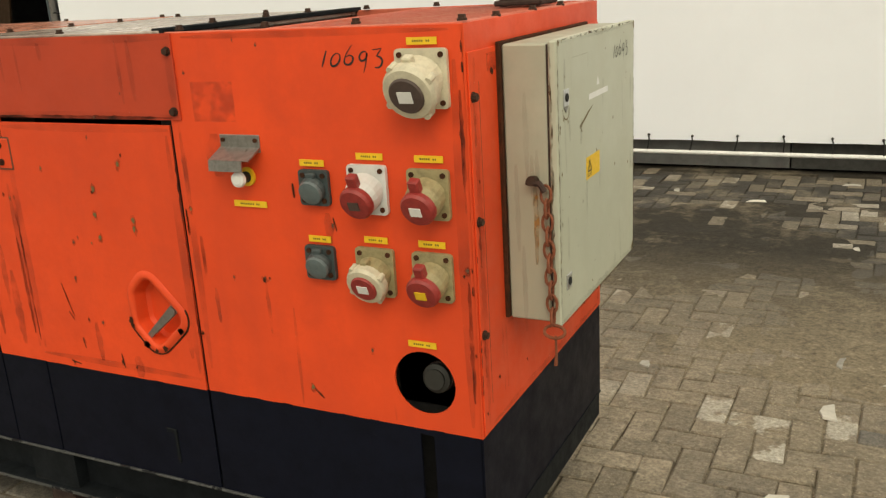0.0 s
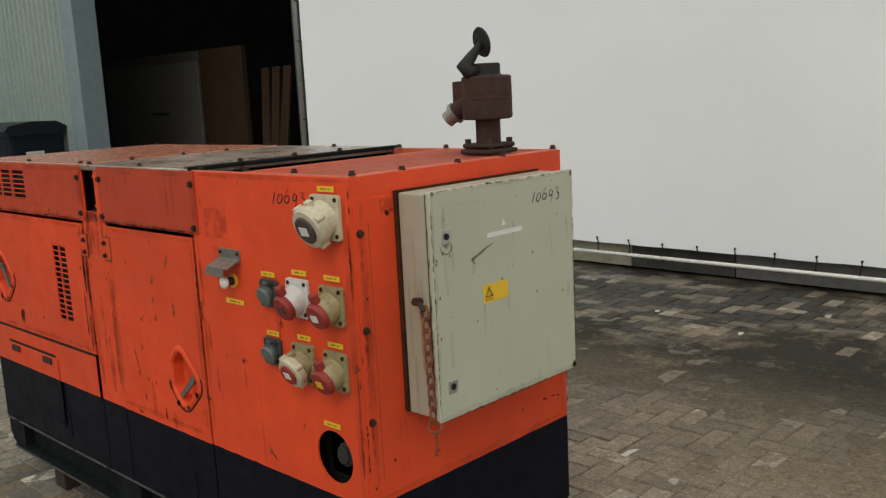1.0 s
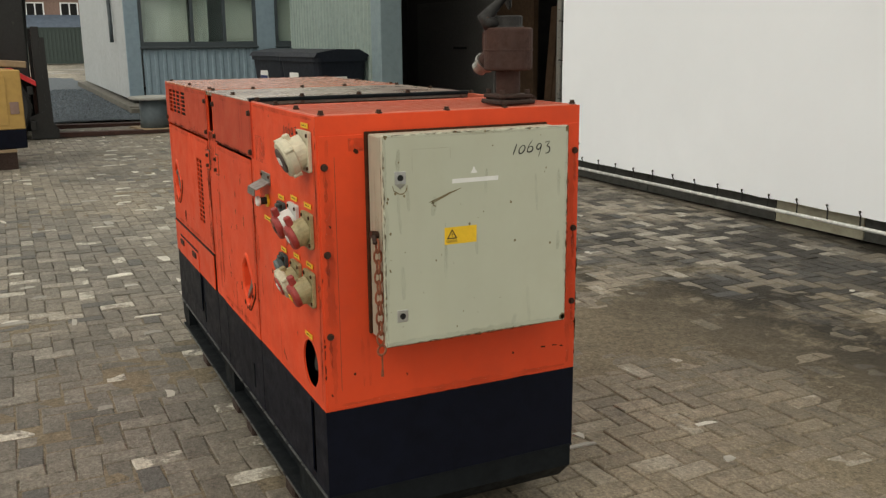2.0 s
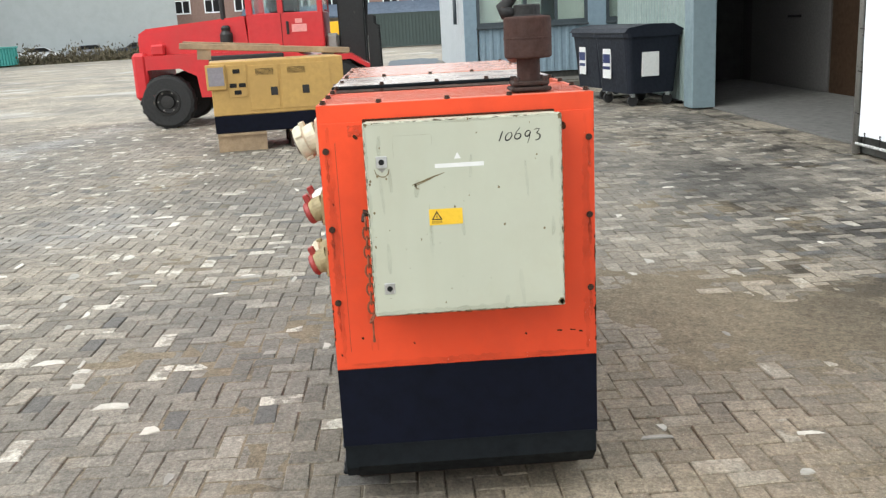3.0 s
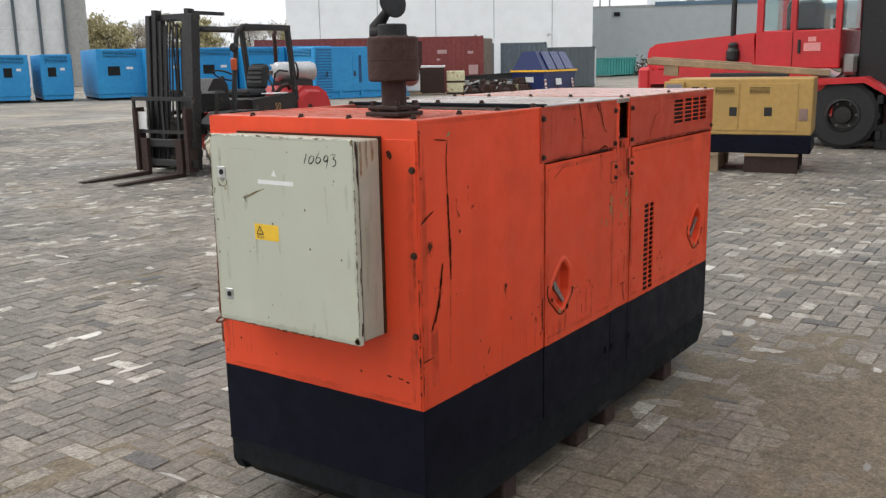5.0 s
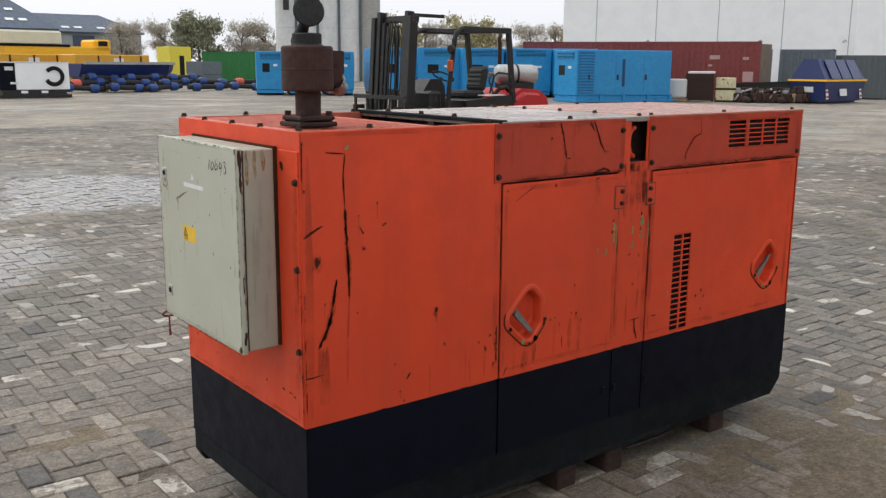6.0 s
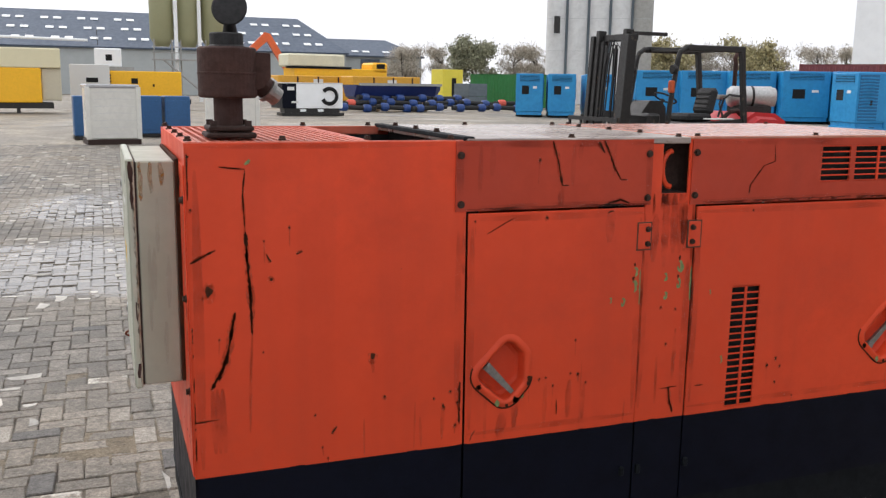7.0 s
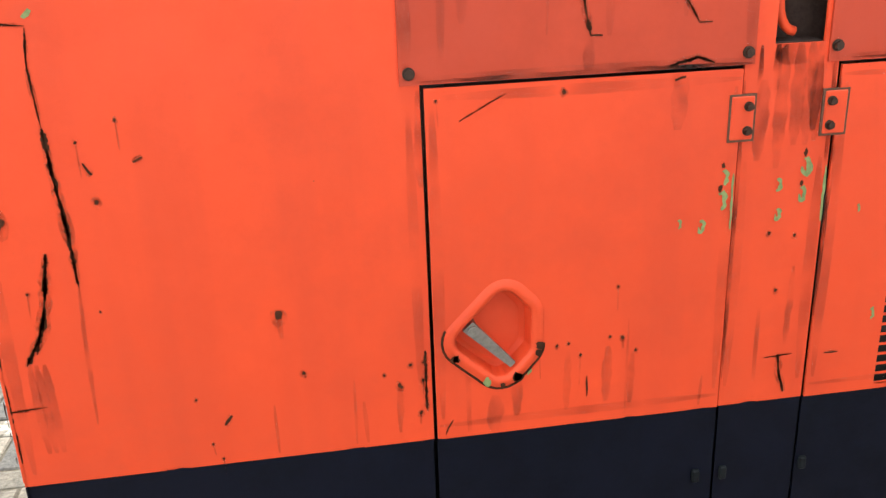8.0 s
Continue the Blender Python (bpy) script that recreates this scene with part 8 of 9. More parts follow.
for x in (-0.4, 0.5):
    part("lift_slot", box(B(), (x - 0.15, 0.5, 0.2), (x + 0.15, 0.515, 0.32)), hall_white, wg)
wg.matrix_basis = pose(-10.5, -41.5, 0, 0, 0, 2)

# cream and yellow trailer generators
def yellow_unit(L, W, z0, z1, m, cream_top=0.0, label=""):
    t = thing("generator_set", label, "generator", "yellow generators")
    part("housing", box(B(), (-L / 2, -W / 2, z0), (L / 2, W / 2, z1), 0.04), bright_yellow, t)
    if cream_top:
        part("upper_housing", box(B(), (-L / 2 - 0.9, -W / 2 - 0.3, z1), (L / 2 + 0.3, W / 2, z1 + cream_top), 0.05), M("cream_panel_paint", (0.72, 0.66, 0.44), 0.5, var=0.08), t)
        part("rear_housing", box(B(), (-L / 2 - 0.9, -W / 2 - 0.3, z0 + 0.1), (-L / 2, W / 2 - 0.2, z1), 0.04), plastic_white, t)
    part("chassis", box(B(), (-L / 2 - 0.5, -W / 2, z0 - 0.28), (L / 2, W / 2 - 0.05, z0), 0.02), black_metal, t)
    for x in (-L * 0.3, L * 0.3):
        part("leg", box(B(), (x - 0.08, W / 2 - 0.25, 0.0), (x + 0.08, W / 2 - 0.1, z0 - 0.2)), black_metal, t)
    for k in range(3):
        for j in range(4):
            part("vent_slot", box(B(), (L / 2 - 0.35 - 0.22 * k, W / 2, z1 - 0.3 - 0.17 * j), (L / 2 - 0.20 - 0.22 * k, W / 2 + 0.01, z1 - 0.2 - 0.17 * j)), gap, t)
    part("control_window", box(B(), (0.1, W / 2, z1 - 0.7), (0.45, W / 2 + 0.015, z1 - 0.4)), gap, t)
    part("latch", box(B(), (-0.8, W / 2, z1 - 0.85), (-0.7, W / 2 + 0.02, z1 - 0.72)), gap, t)
    t.matrix_basis = m
    return t


yellow_unit(5.4, 1.9, 0.5, 2.15, pose(4.9, -44.6, 0, 0, 0, 4), 0.95, "big yellow generator with a cream upper housing on a trailer")
yellow_unit(4.6, 1.6, 0.6, 2.15, pose(-2.6, -51.0, 0, 0, 0, 2), 0.0, "yellow generator housing on a black frame")
gy = thing("machine_housing", "pale grey machine housing between yellow generators", "machine")
part("housing", box(B(), (-1.0, -0.8, 0.3), (1.0, 0.8, 2.45), 0.03), plastic_clean, gy)
part("base", box(B(), (-0.9, -0.7, 0.0), (0.9, 0.7, 0.3)), black_metal, gy)
part("vent", box(B(), (-0.4, 0.8, 1.5), (0.2, 0.815, 1.75)), gap, gy)
gy.matrix_basis = pose(0.0, -49.0, 0, 0, 0, 2)
cc = thing("crane_cab", "white crane cab with a mast and a small dark window", "crane")
part("cab", box(B(), (-0.85, -0.9, 2.5), (0.85, 0.9, 3.7), 0.06), hall_white, cc)
part("window", box(B(), (-0.25, 0.9, 2.9), (0.15, 0.92, 3.3)), gap, cc)
part("platform", box(B(), (-1.6, -1.0, 2.3), (1.6, 1.0, 2.5)), concrete, cc)
part("column", box(B(), (-0.5, -0.5, 0.0), (0.5, 0.5, 2.3)), concrete, cc)
part("aerial", tube(B(), [(0.6, 0.0, 3.9), (0.62, 0.0, 4.9)], 0.02, 6), black_metal, cc)
part("jib", tube(B(), [(1.2, 0.3, 4.2), (6.8, 0.3, 4.3), (9.6, 0.3, 3.4)], 0.09, 6), hall_white, cc)
cc.matrix_basis = pose(-1.1, -61, 0, 0, 0, 0)

# yellow tracked machines, blue hull, floating pipeline
for i, (x, y, L) in enumerate(((-13.6, -56.6, 5.0), (-18.3, -55.2, 5.2))):
    t = thing("engine_housing", "long yellow engine housing with a small white plate", "machine", "long yellow engine housings")
    part("housing", box(B(), (-L / 2, -0.9, 0.5), (L / 2, 0.9, 2.12), 0.05), M("deep_yellow_paint", (0.66, 0.34, 0.03), 0.45), t)
    part("base", box(B(), (-L / 2 + 0.2, -0.8, 0.0), (L / 2 - 0.2, 0.8, 0.5)), black_metal, t)
    part("plate", box(B(), (-0.7, 0.9, 1.55), (0.0, 0.91, 1.9)), white_label, t)
    for k in range(3):
        part("panel_rib", box(B(), (-L / 2 + 0.6 + k * 1.5, 0.9, 0.6), (-L / 2 + 0.7 + k * 1.5, 0.93, 2.05)), rust, t)
    t.matrix_basis = pose(x, y, 0, 0, 0, 14)
yt = thing("crane_truck", "yellow crane truck with a long cream cover", "crane")
part("deck", box(B(), (-4.5, -1.0, 2.0), (3.0, 1.0, 2.7), 0.05), bright_yellow, yt)
part("cover", box(B(), (-1.0, -1.0, 2.75), (3.4, 1.0, 3.7), 0.12), M("cream_cover", (0.68, 0.66, 0.50), 0.6), yt)
part("rail", box(B(), (-1.5, 0.9, 2.66), (3.6, 1.05, 2.82)), skid, yt)
part("cab", box(B(), (-4.6, -1.0, 2.3), (-3.3, 1.0, 3.2), 0.15), bright_yellow, yt)
part("cab_window", box(B(), (-4.3, 1.0, 2.75), (-3.6, 1.01, 3.1)), gap, yt)
part("chassis", box(B(), (-4.3, -0.9, 0.9), (3.0, 0.9, 2.0)), black_metal, yt)
for x in (-3.4, -1.8, 1.2, 2.4):
    part("wheel", cyl(B(), (x, -1.0, 0.6), (x, 1.0, 0.6), 0.6, seg=16), rubber, yt)
yt.matrix_basis = pose(-16.2, -62.0, 0, 0, 0, 12)
ea = thing("excavator", "orange excavator with its boom raised", "excavator")
part("boom", prism(B(), [(2.4, 3.3), (0.1, 5.6), (-0.35, 5.5), (-2.4, 2.0), (-1.9, 1.9), (-0.1, 4.9), (2.1, 3.0)], -0.25, 0.25), M("orange_boom_paint", (0.75, 0.13, 0.03), 0.4), ea)
part("stick", prism(B(), [(2.4, 3.4), (2.2, 3.1), (0.9, 3.9), (1.2, 4.4)], -0.2, 0.2), M("orange_stick_paint", (0.72, 0.12, 0.03), 0.4), ea)
part("body", box(B(), (-3.6, -1.2, 0.9), (-1.2, 1.2, 2.2), 0.1), black_metal, ea)
part("track", box(B(), (-3.9, -1.4, 0.0), (-0.6, 1.4, 0.9), 0.2), rubber, ea)
ea.matrix_basis = pose(-13.2, -70.5, 0, 0, 0, 0)
bt_ = thing("boat_hull", "blue steel boat hull with a pale gunwale, on blocks", "boat")
bm = B()
rings = []
for x, w, zb in ((-2.8, 0.2, 1.0), (-2.2, 0.8, 0.55), (0, 1.0, 0.4), (2.4, 1.0, 0.45), (2.8, 0.9, 0.7)):
    rings.append([bm.verts.new(p) for p in ((x, -w, 1.25), (x, -w * 0.6, zb), (x, w * 0.6, zb), (x, w, 1.25))])
for r, s in zip(rings, rings[1:]):
    for i in range(4):
        bm.faces.new((r[i], r[(i + 1) % 4], s[(i + 1) % 4], s[i]))
bm.faces.new(rings[0])
bm.faces.new(rings[-1][::-1])
part("hull", bm, skip_blue, bt_)
part("gunwale", box(B(), (-2.4, 0.9, 1.22), (2.7, 1.03, 1.34)), concrete, bt_)
for x in (-1.5, 1.5):
    part("block", box(B(), (x - 0.2, -0.6, 0), (x + 0.2, 0.6, 0.46)), timber, bt_)
bt_.matrix_basis = pose(-17.6, -49.6, 0.0, 0, 0, 14) @ Matrix.Diagonal((1.15, 1, 1.25, 1))
blue_float = M("blue_float_plastic", (0.02, 0.06, 0.22), 0.45)
red_float = M("red_float_plastic", (0.68, 0.10, 0.06), 0.45)
fr = random.Random(4)
for i in range(13):
    t = thing("float_pipe", "black pipeline section with blue plastic floats", "pipe", "floating pipeline sections")
    part("pipe", cyl(B(), (-1.3, 0, 0), (1.3, 0, 0), 0.14, seg=12), rubber, t)
    for x in (-0.75, 0.75):
        part("float", lathe(B(), [(0.14, -0.26), (0.23, -0.2), (0.25, 0.0), (0.23, 0.2), (0.14, 0.26)], (x, 0, 0), (1, 0, 0), 14), red_float if i in (5, 9) and x > 0 else blue_float, t)
    row, k = divmod(i, 5)
    t.matrix_basis = pose(-14.3 - 2.5 * k - 0.8 * row + fr.uniform(-0.2, 0.2), -47.3 - 0.6 * k * 0.3 - 0.55 * row, 0.25 + 0.27 * row, 0, fr.uniform(-4, 4), 12 + fr.uniform(-12, 12))
yc = thing("site_cabin", "small yellow site cabin with a dark door", "cabin")
part("body", box(B(), (-1.6, -1.2, 0.2), (1.6, 1.2, 3.5), 0.03), M("lemon_paint", (0.72, 0.62, 0.06), 0.5), yc)
part("door", box(B(), (-0.5, 1.2, 0.3), (0.2, 1.22, 2.6)), gap, yc)
part("foot", box(B(), (-1.5, -1.1, 0), (1.5, 1.1, 0.2)), concrete, yc)
yc.matrix_basis = pose(-31.3, -77, 0, 0, 0, 15) @ Matrix.Diagonal((0.72, 0.8, 0.88, 1))
cr = thing("stacked_crates", "stack of dark slate crates behind the pipeline", "crate")
part("crate", box(B(), (-0.8, -0.9, 0), (0.8, 0.9, 0.85), 0.02), box_grey, cr)
part("crate", box(B(), (-0.8, -0.9, 0.87), (0.8, 0.9, 1.75), 0.02), box_grey, cr)
cr.matrix_basis = pose(-25.1, -55.8, 0, 0, 0, 15)

# ---- far buildings ----
wh = thing("white_hall", "tall white panel-clad industrial hall", "building", kind="structure")
p0, p1 = Vector((-52.3, -48.6, 0)), Vector((-66.0, -28.8, 0))
d = (p1 - p0).normalized()
wm = Matrix((d, Vector((-d.y, d.x, 0)), (0, 0, 1))).transposed().to_4x4()
wm.translation = p0
LW = (p1 - p0).length
part("wall", box(B(), (0, 0, 0), (LW, 25, 15)), hall_white, wh)
part("base_band", box(B(), (0, -0.03, 0), (LW, 0, 0.6)), box_grey, wh)
for k in range(5):
    part("panel_joint", box(B(), (4.6 * k + 2.6, -0.02, 0.6), (4.6 * k + 2.66, 0.0, 15)), hall_grey, wh)
part("corner_pier", box(B(), (LW - 2.6, -0.4, 0), (LW + 0.1, 0, 15)), hall_white, wh)
for k in (0.28, 0.62, 0.86):
    lm = part("wall_lamp", tube(B(), [(LW * k, -0.05, 3.4), (LW * k, -0.8, 3.6)], 0.04, 6), concrete, wh)
    part("lamp_head", cyl(B(), (LW * k, -0.8, 3.45), (LW * k, -0.8, 3.62), 0.22, 0.05, seg=10), concrete, lm)
wh.matrix_basis = wm
gw = thing("grey_hall", "long low grey panel hall with a blue-grey roof edge", "building", kind="structure")
p0, p1 = Vector((-88.6, -39.1, 0)), Vector((-95.0, -20.4, 0))
d = (p1 - p0).normalized()
gm = Matrix((d, Vector((-d.y, d.x, 0)), (0, 0, 1))).transposed().to_4x4()
gm.translation = p0
LG = (p1 - p0).length
part("wall", box(B(), (-6, 0, 0), (LG, 20, 6.9)), hall_grey, gw)
part("roof_edge", box(B(), (LG * 0.3, -0.1, 6.8), (LG, 20, 7.2)), M("slate_blue_trim", (0.10, 0.16, 0.22), 0.5), gw)
part("gutter", box(B(), (-6, -0.05, 6.75), (LG * 0.3, 0, 6.95)), concrete, gw)
part("wall_lamp", box(B(), (1.8, -0.3, 5.9), (2.4, 0, 6.3)), gap, gw)
for x in (-0.6, 0.2, 1.2):
    part("pipe", cyl(B(), (x, 1.0, 6.9), (x, 1.0, 16), 0.09, seg=6), concrete, gw)
part("roof_unit", box(B(), (5.0, 2, 7.0), (8.2, 5, 8.6)), hall_white, gw)
part("roof_unit", box(B(), (9.0, 2, 7.0), (9.8, 4, 10.2)), concrete, gw)
gw.matrix_basis = gm
hb = thing("brick_building", "two-storey brown brick building with white-framed windows", "building", kind="structure")
part("wall", box(B(), (-118, -34, 0), (-110, 22, 6.8)), brick_far, hb)
part("fascia", box(B(), (-110.1, -34, 6.6), (-109.6, 22, 7.3)), slate, hb)
part("canopy", prism(B(), [(-110.0, 4.6), (-106.8, 3.2), (-106.8, 3.0), (-110.0, 3.0)], -16, 22), slate, hb)
part("low_wall", box(B(), (-108.2, -16, 0), (-108, 22, 3.0)), M("buff_brick", (0.30, 0.26, 0.22), 0.85), hb)
for k in range(15):
    y = -31 + 3.5 * k
    for z0, z1 in ((1.2, 2.5), (4.3, 5.9)):
        xw = -109.98 if z0 > 3 or y < -16 else -107.98
        w = part("window_frame", box(B(), (xw - 0.02, y, z0), (xw + 0.06, y + 1.9, z1)), hall_white, hb)
        part("pane", box(B(), (xw + 0.06, y + 0.15, z0 + 0.15), (xw + 0.08, y + 0.9, z1 - 0.12)), gap, w)
        part("pane", box(B(), (xw + 0.06, y + 1.05, z0 + 0.15), (xw + 0.08, y + 1.75, z1 - 0.12)), gap, w)
ob_ = thing("waste_box", "orange-yellow steel waste box far across the yard", "skip")
part("body", box(B(), (-1.2, -2.4, 0.08), (1.2, 2.4, 2.45), 0.03), bright_yellow, ob_)
for k in range(7):
    part("rib", box(B(), (1.2, -2.2 + 0.7 * k, 0.15), (1.24, -2.12 + 0.7 * k, 2.4)), bright_yellow, ob_)
part("runner", box(B(), (-1.1, -2.3, 0), (1.1, 2.3, 0.08)), black_metal, ob_)
ob_.matrix_basis = pose(-94.0, -4.9, 0)


def car(col, label, m):
    t = thing("parked_car", label, "car", "parked cars")
    bm = prism(B(), [(-2.1, 0.35), (-2.1, 0.85), (-1.9, 0.95), (-1.2, 1.02), (-0.6, 1.45), (0.9, 1.47), (1.6, 1.0), (2.05, 0.9), (2.1, 0.4)], -0.85, 0.85)
    part("body", bm, col, t)
    bm = prism(B(), [(-1.05, 1.03), (-0.55, 1.40), (0.85, 1.41), (1.4, 1.02)], 0.85, 0.862)
    part("side_glass", bm, gap, t)
    bm = prism(B(), [(-1.05, 1.03), (-0.55, 1.40), (0.85, 1.41), (1.4, 1.02)], -0.862, -0.85)
    part("side_glass", bm, gap, t)
    for x in (-1.3, 1.35):
        for y in (-0.78, 0.78):
            part("wheel", cyl(B(), (x, y - 0.1, 0.31), (x, y + 0.1, 0.31), 0.31, seg=14), rubber, t)
    t.matrix_basis = m
    return t


car(M("silver_car_paint", (0.45, 0.48, 0.52), 0.3, 0.4), "silver hatchback parked by the orange box", pose(-96, -0.6, 0, 0, 0, 20))
car(M("white_car_paint", (0.75, 0.76, 0.78), 0.3), "white car parked behind the shrubs", pose(-89.5, -33.0, 0, 0, 0, 112))
car(M("grey_car_paint", (0.35, 0.37, 0.40), 0.3, 0.3), "grey car parked behind the shrubs", pose(-91.0, -28.5, 0, 0, 0, 108))
car(M("dark_car_paint", (0.05, 0.06, 0.08), 0.3, 0.3), "dark car parked behind the shrubs", pose(-92.5, -24.0, 0, 0, 0, 108))

# concrete silos
si = thing("silo_block", "group of tall grey concrete silos", "silo", kind="structure")
q0, q1 = Vector((-41.9, -75.6, 0)), Vector((-49.0, -71.6, 0))
for k in range(5):
    c = q0.lerp(q1, k / 4)
    part("silo", lathe(B(), [(0.93, 0), (0.93, 32)], c, (0, 0, 1), 36, False), silo_grey if k != 4 else concrete, si, smooth=True)
    for z in range(2, 30, 3):
        part("lift_joint", lathe(B(), [(0.935, z), (0.935, z + 0.03)], c, (0, 0, 1), 28), hall_grey, si)
qd = (q1 - q0).normalized()
qm = Matrix((qd, Vector((-qd.y, qd.x, 0)), (0, 0, 1))).transposed().to_4x4()
qm.translation = q0
# Dark wall added behind the silos so their gaps read as shade.
part("core_wall", box(B(), (0, -0.25, 0), ((q1 - q0).length, 0.25, 31.5), m=qm), box_grey, si)
part("dark_panel", box(B(), (-41.6, -74.3, 6.6), (-41.0, -74.22, 8.2)), black_metal, si)

# slate-roofed barns
bn_ = thing("slate_roofed_barn", "long grey barn with a slate roof and rows of small rooflights", "building", kind="structure")


def barn(x0, x1, y, depth, eave, ridge, lights, parent, hip=3.0):
    part("wall", box(B(), (x0, y - depth, 0), (x1, y, eave)), hall_grey, parent)
    bm = B()
    v = [bm.verts.new(p) for p in ((x0 - 0.3, y + 0.4, eave - 0.15), (x1 + 0.3, y + 0.4, eave - 0.15), (x1 + 0.3, y - depth / 2, ridge), (x0 - 0.3, y - depth / 2, ridge), (x1 + 0.3, y - depth, eave), (x0 - 0.3, y - depth, eave))]
    v[3].co.x += hip
    for q in ((0, 1, 2, 3), (3, 2, 4, 5)):
        bm.faces.new([v[i] for i in q])
    bm.faces.new((v[0], v[3], v[5]))
    part("roof", bm, slate, parent, solid=0.2)
    n = int((x1 - x0) / 4.4)
    for r in range(lights):
        f = 0.2 + 0.27 * r
        for k in range(n):
            for dx in (0.0, 1.5):
                xx = x0 + 3 + 4.3 * k + dx + 0.7 * r
                if xx < x1 - 1:
                    yy, zz = y + 0.4 - f * (depth / 2 + 0.4), eave - 0.15 + f * (ridge - eave + 0.15)
                    sl = math.atan2(ridge - eave + 0.15, depth / 2 + 0.4)
                    m = Matrix.Translation((xx, yy, zz + 0.25)) @ Matrix.Rotation(-sl, 4, "X")
                    part("rooflight", box(B(), (-0.45, -0.40, 0), (0.45, 0.40, 0.06), m=m), hall_white, parent)


barn(-27.5 - 3, 45.0, -112, 26, 5.5, 10.3, 3, bn_, 4.0)
barn(-41.5, -31.0, -114, 20, 5.3, 7.7, 1, bn_, 2.5)
part("barn_door", box(B(), (-35.6, -114.0, 0), (-33.0, -113.9, 4.9)), slate, bn_)
part("barn_band", box(B(), (-30, -111.98, 3.9), (-22, -111.9, 4.3)), hall_white, bn_)
ot = thing("feed_tanks", "olive storage tanks on legs with a railed platform", "tank", kind="structure")
for x in (-5.5, -7.6, -9.6):
    part("tank", lathe(B(), [(0.5, 4.4), (0.95, 5.1), (0.97, 11.0), (0.5, 12)], (x, -75, 0), (0, 0, 1), 20), olive, ot, smooth=True)
    for sx in (-0.7, 0.7):
        part("leg", cyl(B(), (x + sx, -74.3, 0), (x + sx, -74.3, 5.0), 0.07, seg=6), concrete, ot)
for x in (-6.55, -8.4):
    part("stand_pipe", cyl(B(), (x, -74.0, 0), (x, -74.0, 12), 0.15, seg=8), hall_white, ot)
part("platform", box(B(), (-10.5, -74.2, 3.3), (-4.6, -73.2, 3.4)), concrete, ot)
for z in (3.9, 4.35):
    part("rail", cyl(B(), (-10.5, -73.2, z), (-4.6, -73.2, z), 0.03, seg=6), concrete, ot)
part("stair", tube(B(), [(-5.4, -73.4, 3.4), (-8.6, -73.2, 0.6)], 0.09, 6), concrete, ot)


# ---- trees and shrubs ----
def tree(h, w, seed, mat, label, m, leaves=1500, size=0.22, bare=False):
    r = random.Random(seed)
    t = thing("tree", label, "tree", "trees along the far side")
    bm = tube(B(), [(0, 0, 0), (0.05 * h * r.uniform(-1, 1), 0, h * 0.3), (0, 0.03 * h, h * 0.6), (0, 0, h * 0.9)], [0.035 * h, 0.026 * h, 0.014 * h, 0.004 * h], 8)
    tips = []
    for i in range(14):
        z = h * r.uniform(0.25, 0.75)
        a = r.uniform(0, 2 * math.pi)
        L = w * 0.5 * r.uniform(0.5, 1.0)
        p = [(0, 0, z), (L * 0.5 * math.cos(a), L * 0.5 * math.sin(a), z + L * 0.35), (L * math.cos(a), L * math.sin(a), z + L * r.uniform(0.4, 0.9))]
        tube(bm, p, [0.010 * h, 0.006 * h, 0.002 * h], 5)
        tips.append(Vector(p[2]))
        tips.append(Vector(p[1]) + Vector((0, 0, 0.3)))
    part("trunk", bm, bark, t)
    bm = B()
    tips += [Vector((r.gauss(0, w * 0.14), r.gauss(0, w * 0.14), h * r.uniform(0.55, 0.97))) for _ in range(8)]
    for i in range(leaves):
        c = r.choice(tips) + Vector((r.gauss(0, w * 0.085), r.gauss(0, w * 0.085), r.gauss(0, h * 0.05)))
        e = Euler((r.uniform(0, 6.3), r.uniform(0, 6.3), r.uniform(0, 6.3))).to_matrix()
        s = size * r.uniform(0.5, 1.3)
        k = 0.12 if bare else 0.6
        bm.faces.new([bm.verts.new(c + e @ Vector(p)) for p in ((-s, 0, 0), (0, -s * k, 0), (s, 0, 0), (0, s * k, 0))])
    part("crown", bm, mat, t)
    t.matrix_basis = m
    return t


tree(7.0, 5.6, 1, leaf_m, "olive-green broad tree beyond the barns", pose(-42.0, -97.3, 0), 15000, 0.15)
tr = random.Random(8)
rows = [(-36 - 2.6 * i, -104 - tr.uniform(0, 8)) for i in range(3)] + [(-47 - 3.4 * i, -97 + 2.6 * i + tr.uniform(-3, 3)) for i in range(22)]
bare = tree(6.2, 4.4, 3, autumn_m, "bare autumn tree, distance haze put into its pale twigs", pose(*rows[0], 0), 5200, 0.24, True)
for i, (x, y) in enumerate(rows[1:]):
    copy_thing(bare, pose(x, y, 0, 0, 0, tr.uniform(0, 360)) @ Matrix.Scale(1.0, 4))
gold = tree(6.0, 5.6, 5, M("golden_leaf", (0.40, 0.36, 0.20), 0.8, island=0.35), "yellowing tree behind the blue generators", pose(-58, -80, 0), 7000, 0.17)
copy_thing(gold, pose(-66, -76, 0, 0, 0, 70))
copy_thing(gold, pose(-77, -70, 0, 0, 0, 170))
o = tree(7.5, 6.0, 6, autumn_m, "bare tree behind the office roof", pose(-52, 21, 0), 1400, 0.30, True)
copy_thing(o, pose(-55, 25.5, 0, 0, 0, 120))
bm = B()
sr = random.Random(12)
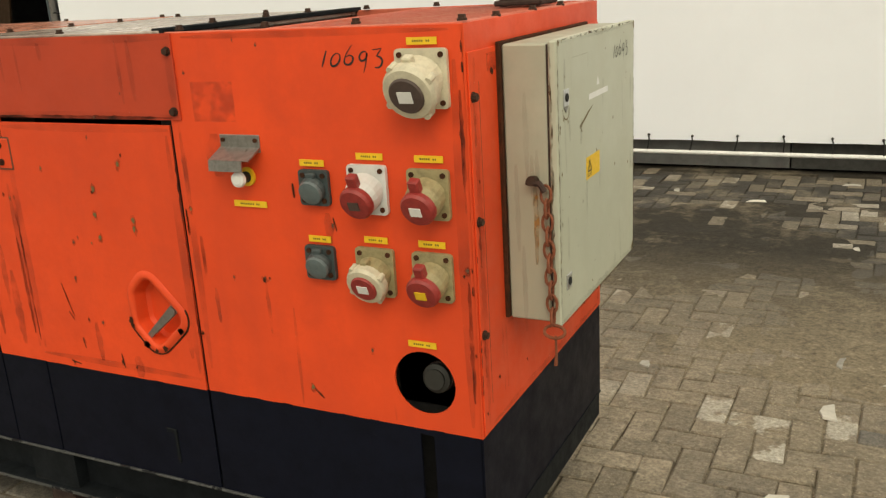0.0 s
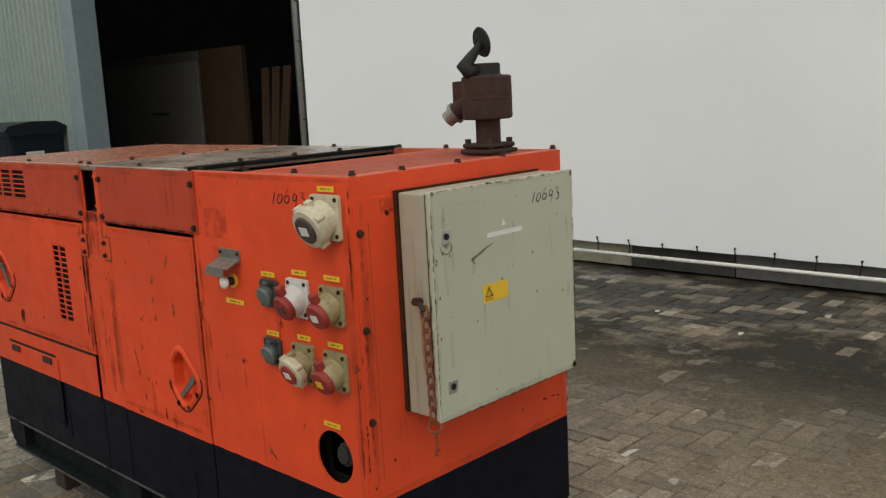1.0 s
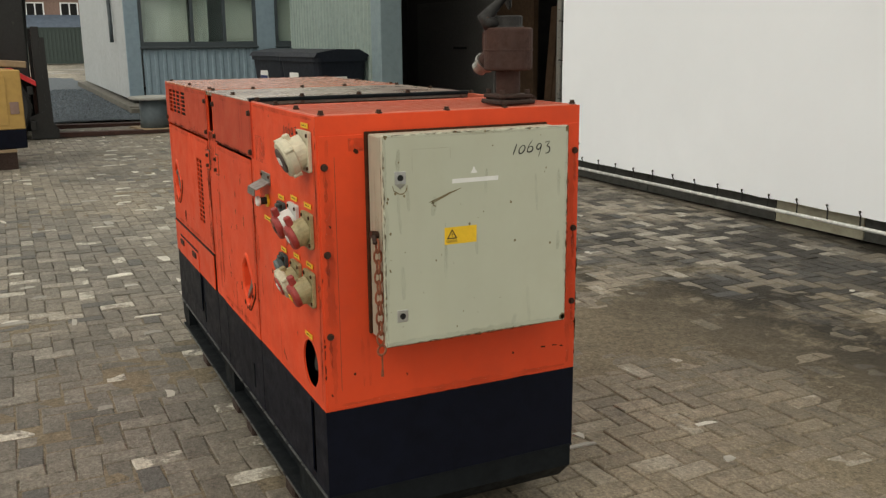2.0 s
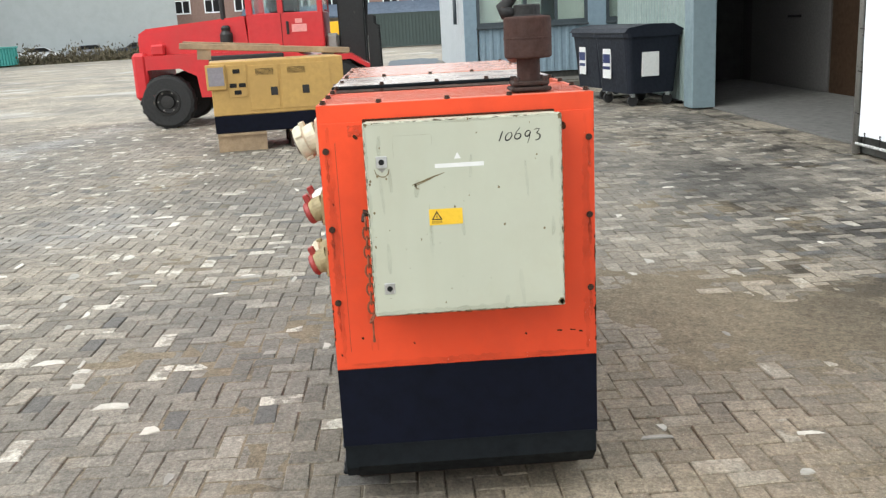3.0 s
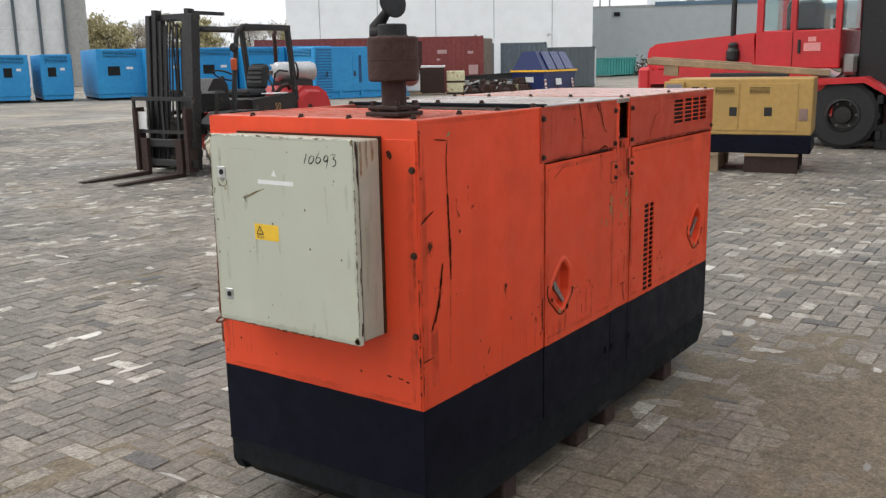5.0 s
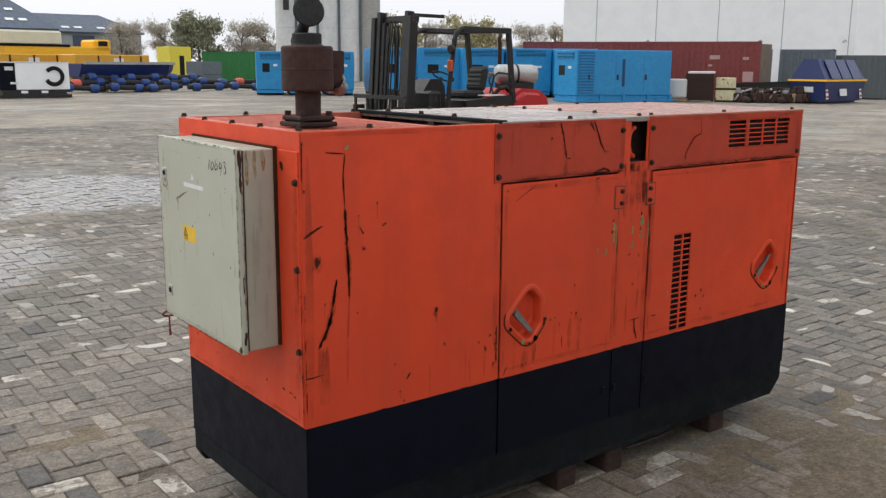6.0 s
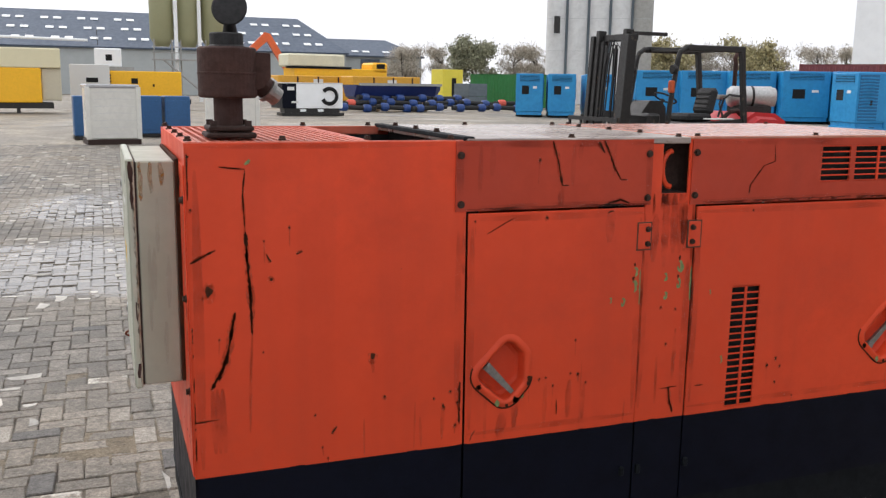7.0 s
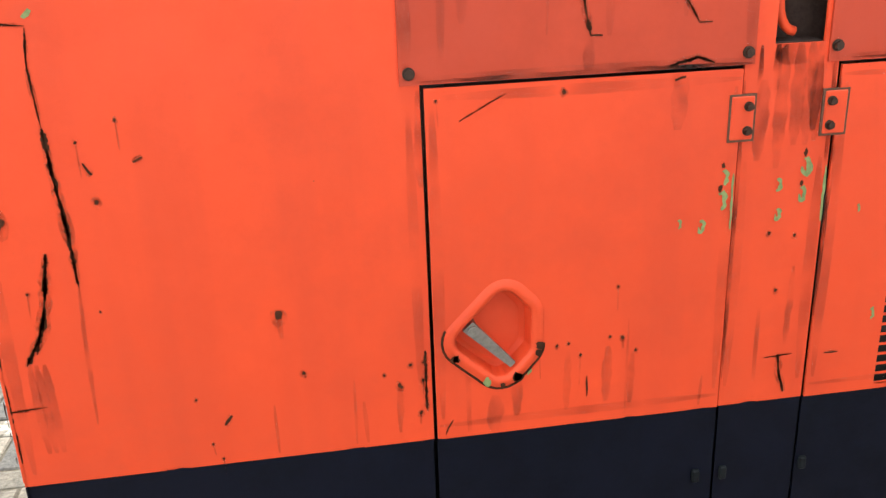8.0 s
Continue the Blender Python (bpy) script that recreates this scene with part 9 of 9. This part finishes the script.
for i in range(7000):
    u = sr.random()
    c = Vector((-80.8 - 9.0 * u, -31.0 + 15 * u, 0)) + Vector((sr.gauss(0, 0.6), sr.gauss(0, 0.5), abs(sr.gauss(0, 0.75)) * (0.6 + 0.7 * noise.noise((u * 14, 0, 0)))))
    e = Euler((sr.uniform(0, 6.3), sr.uniform(0, 6.3), sr.uniform(0, 6.3))).to_matrix()
    s = sr.uniform(0.08, 0.24)
    bm.faces.new([bm.verts.new(c + e @ Vector(p)) for p in ((-s, 0, 0), (0, -s * 0.4, 0), (s, 0, 0), (0, s * 0.4, 0))])
tagged(part("shrubs", bm, M("dry_scrub", (0.13, 0.11, 0.07), 0.9, island=0.5)), "dry brown shrubs along the far verge", "shrubs", kind="stuff")
bm = prism(B(), [(-79, -33), (-83, -33), (-97, -10), (-92, -10)], -0.02, 0.08, "z")
tagged(part("verge", bm, M("grass_verge", (0.12, 0.12, 0.06), 0.95, var=0.4, s1=0.5, s2=4)), "rough grass verge along the yard", "verge", kind="structure")

# ---- block pavers, laid last ----
def paver_places(x0, x1, y0, y1, w):
    for i in range(int((x1 - x0) / w)):
        for j in range(int((y1 - y0) / w)):
            k = (i - j) % 4
            if k == 0:
                yield x0 + (i + 1) * w, y0 + (j + 0.5) * w, False
            elif k == 3:
                yield x0 + (i + 0.5) * w, y0 + (j + 1) * w, True


PW, GAP = 0.103, 0.0056
pr = random.Random(11)


def block(sx, sy, ch=0.005):
    """One paver: top 0, chamfered, sunk 4 cm."""
    a, b = sx / 2, sy / 2
    vs = [(-a, -b, -0.03), (a, -b, -0.03), (a, b, -0.03), (-a, b, -0.03), (-a, -b, -ch), (a, -b, -ch), (a, b, -ch), (-a, b, -ch), (-a + ch, -b + ch, 0), (a - ch, -b + ch, 0), (a - ch, b - ch, 0), (-a + ch, b - ch, 0)]
    fs = [(8, 9, 10, 11)]
    for k in (0, 4):
        fs += [(k + i, k + (i + 1) % 4, k + 4 + (i + 1) % 4, k + 4 + i) for i in range(4)]
    return vs, fs


L2, W2 = 2 * PW - GAP, PW - GAP
bv, bf = block(L2, W2)
one = bpy.data.meshes.new("paver")
one.from_pydata(bv, [], bf)
one.materials.append(paver_single)
near, far_v, far_f = [], [], []
for x, y, turned in paver_places(PX0, PX1, PY0, PY1, PW):
    z, tx, ty, rz = pr.gauss(0, 0.0019), pr.gauss(0, 0.65), pr.gauss(0, 0.65), pr.gauss(0, 1.5) + (90 if turned else 0)
    m = pose(x + pr.gauss(0, 0.0014), y + pr.gauss(0, 0.0014), z, tx, ty, rz)
    if -1.35 < x < 0.75 and 2.62 < y < 5.6 and len(near) < 300:
        near.append(m)
        continue
    base = len(far_v)
    far_v += [m @ Vector(p) for p in bv]
    far_f += [tuple(base + i for i in f) for f in bf]
for m in near:
    p = new("paver", one)
    p.parent = pavement
    p.matrix_basis = m
me = bpy.data.meshes.new("paver_field")
me.from_pydata(far_v, [], far_f)
me.materials.append(paver_joined)
pf = new("paver_field", me)
pf.parent = pavement
tagged(pf, kind="stuff")

# broken pale bits of block lying in the surface
frag = M("pale_broken_paver", (0.56, 0.53, 0.47), 0.75, var=0.35, s1=6, s2=40, bump=0.2, bs=70, tone=(0.40, 0.375, 0.33), island=0.45)
fg = random.Random(31)
fv, ff = [], []
for i in range(1250):
    x, y = fg.uniform(PX0 + 0.3, PX1 - 0.3), fg.uniform(PY0 + 8, PY1 - 0.3)
    if -3.4 < x < -0.5 and 1.4 < y < 2.7:
        continue
    if y > 2.7 and fg.random() < 0.6:
        continue
    k = fg.random()
    turn = fg.choice((0, 90)) + fg.gauss(0, 4)
    if k < 0.25:
        a, b = fg.uniform(0.05, 0.10), fg.uniform(0.012, 0.024)
    elif k < 0.72:
        a, b = fg.uniform(0.025, 0.06), fg.uniform(0.018, 0.042)
    else:
        a, b = 0.094, 0.043
    if y > 2.7:
        a, b = a * 0.7, b * 0.7
    out = [(-a, -b), (-a * fg.uniform(-0.2, 0.3), -b * fg.uniform(0.6, 1.1)), (a, -b * fg.uniform(0.3, 1.0)), (a * fg.uniform(0.6, 1.0), b * fg.uniform(0.2, 1.0)), (a * fg.uniform(-0.3, 0.4), b), (-a * fg.uniform(0.5, 1.0), b * fg.uniform(0.0, 1.0))]
    m = pose(x, y, 0.0035, fg.gauss(0, 0.6), fg.gauss(0, 0.6), turn)
    n0 = len(fv)
    fv += [m @ Vector((u * 0.93, v * 0.93, 0.0008)) for u, v in out] + [m @ Vector((u, v, -0.006)) for u, v in out]
    ff.append(tuple(range(n0, n0 + 6)))
    ff += [(n0 + 6 + j, n0 + 6 + (j + 1) % 6, n0 + (j + 1) % 6, n0 + j) for j in range(6)]
me = bpy.data.meshes.new("paver_fragments")
me.from_pydata(fv, [], ff)
me.materials.append(frag)
pg = new("paver_fragments", me)
pg.parent = pavement
tagged(pg, kind="stuff")
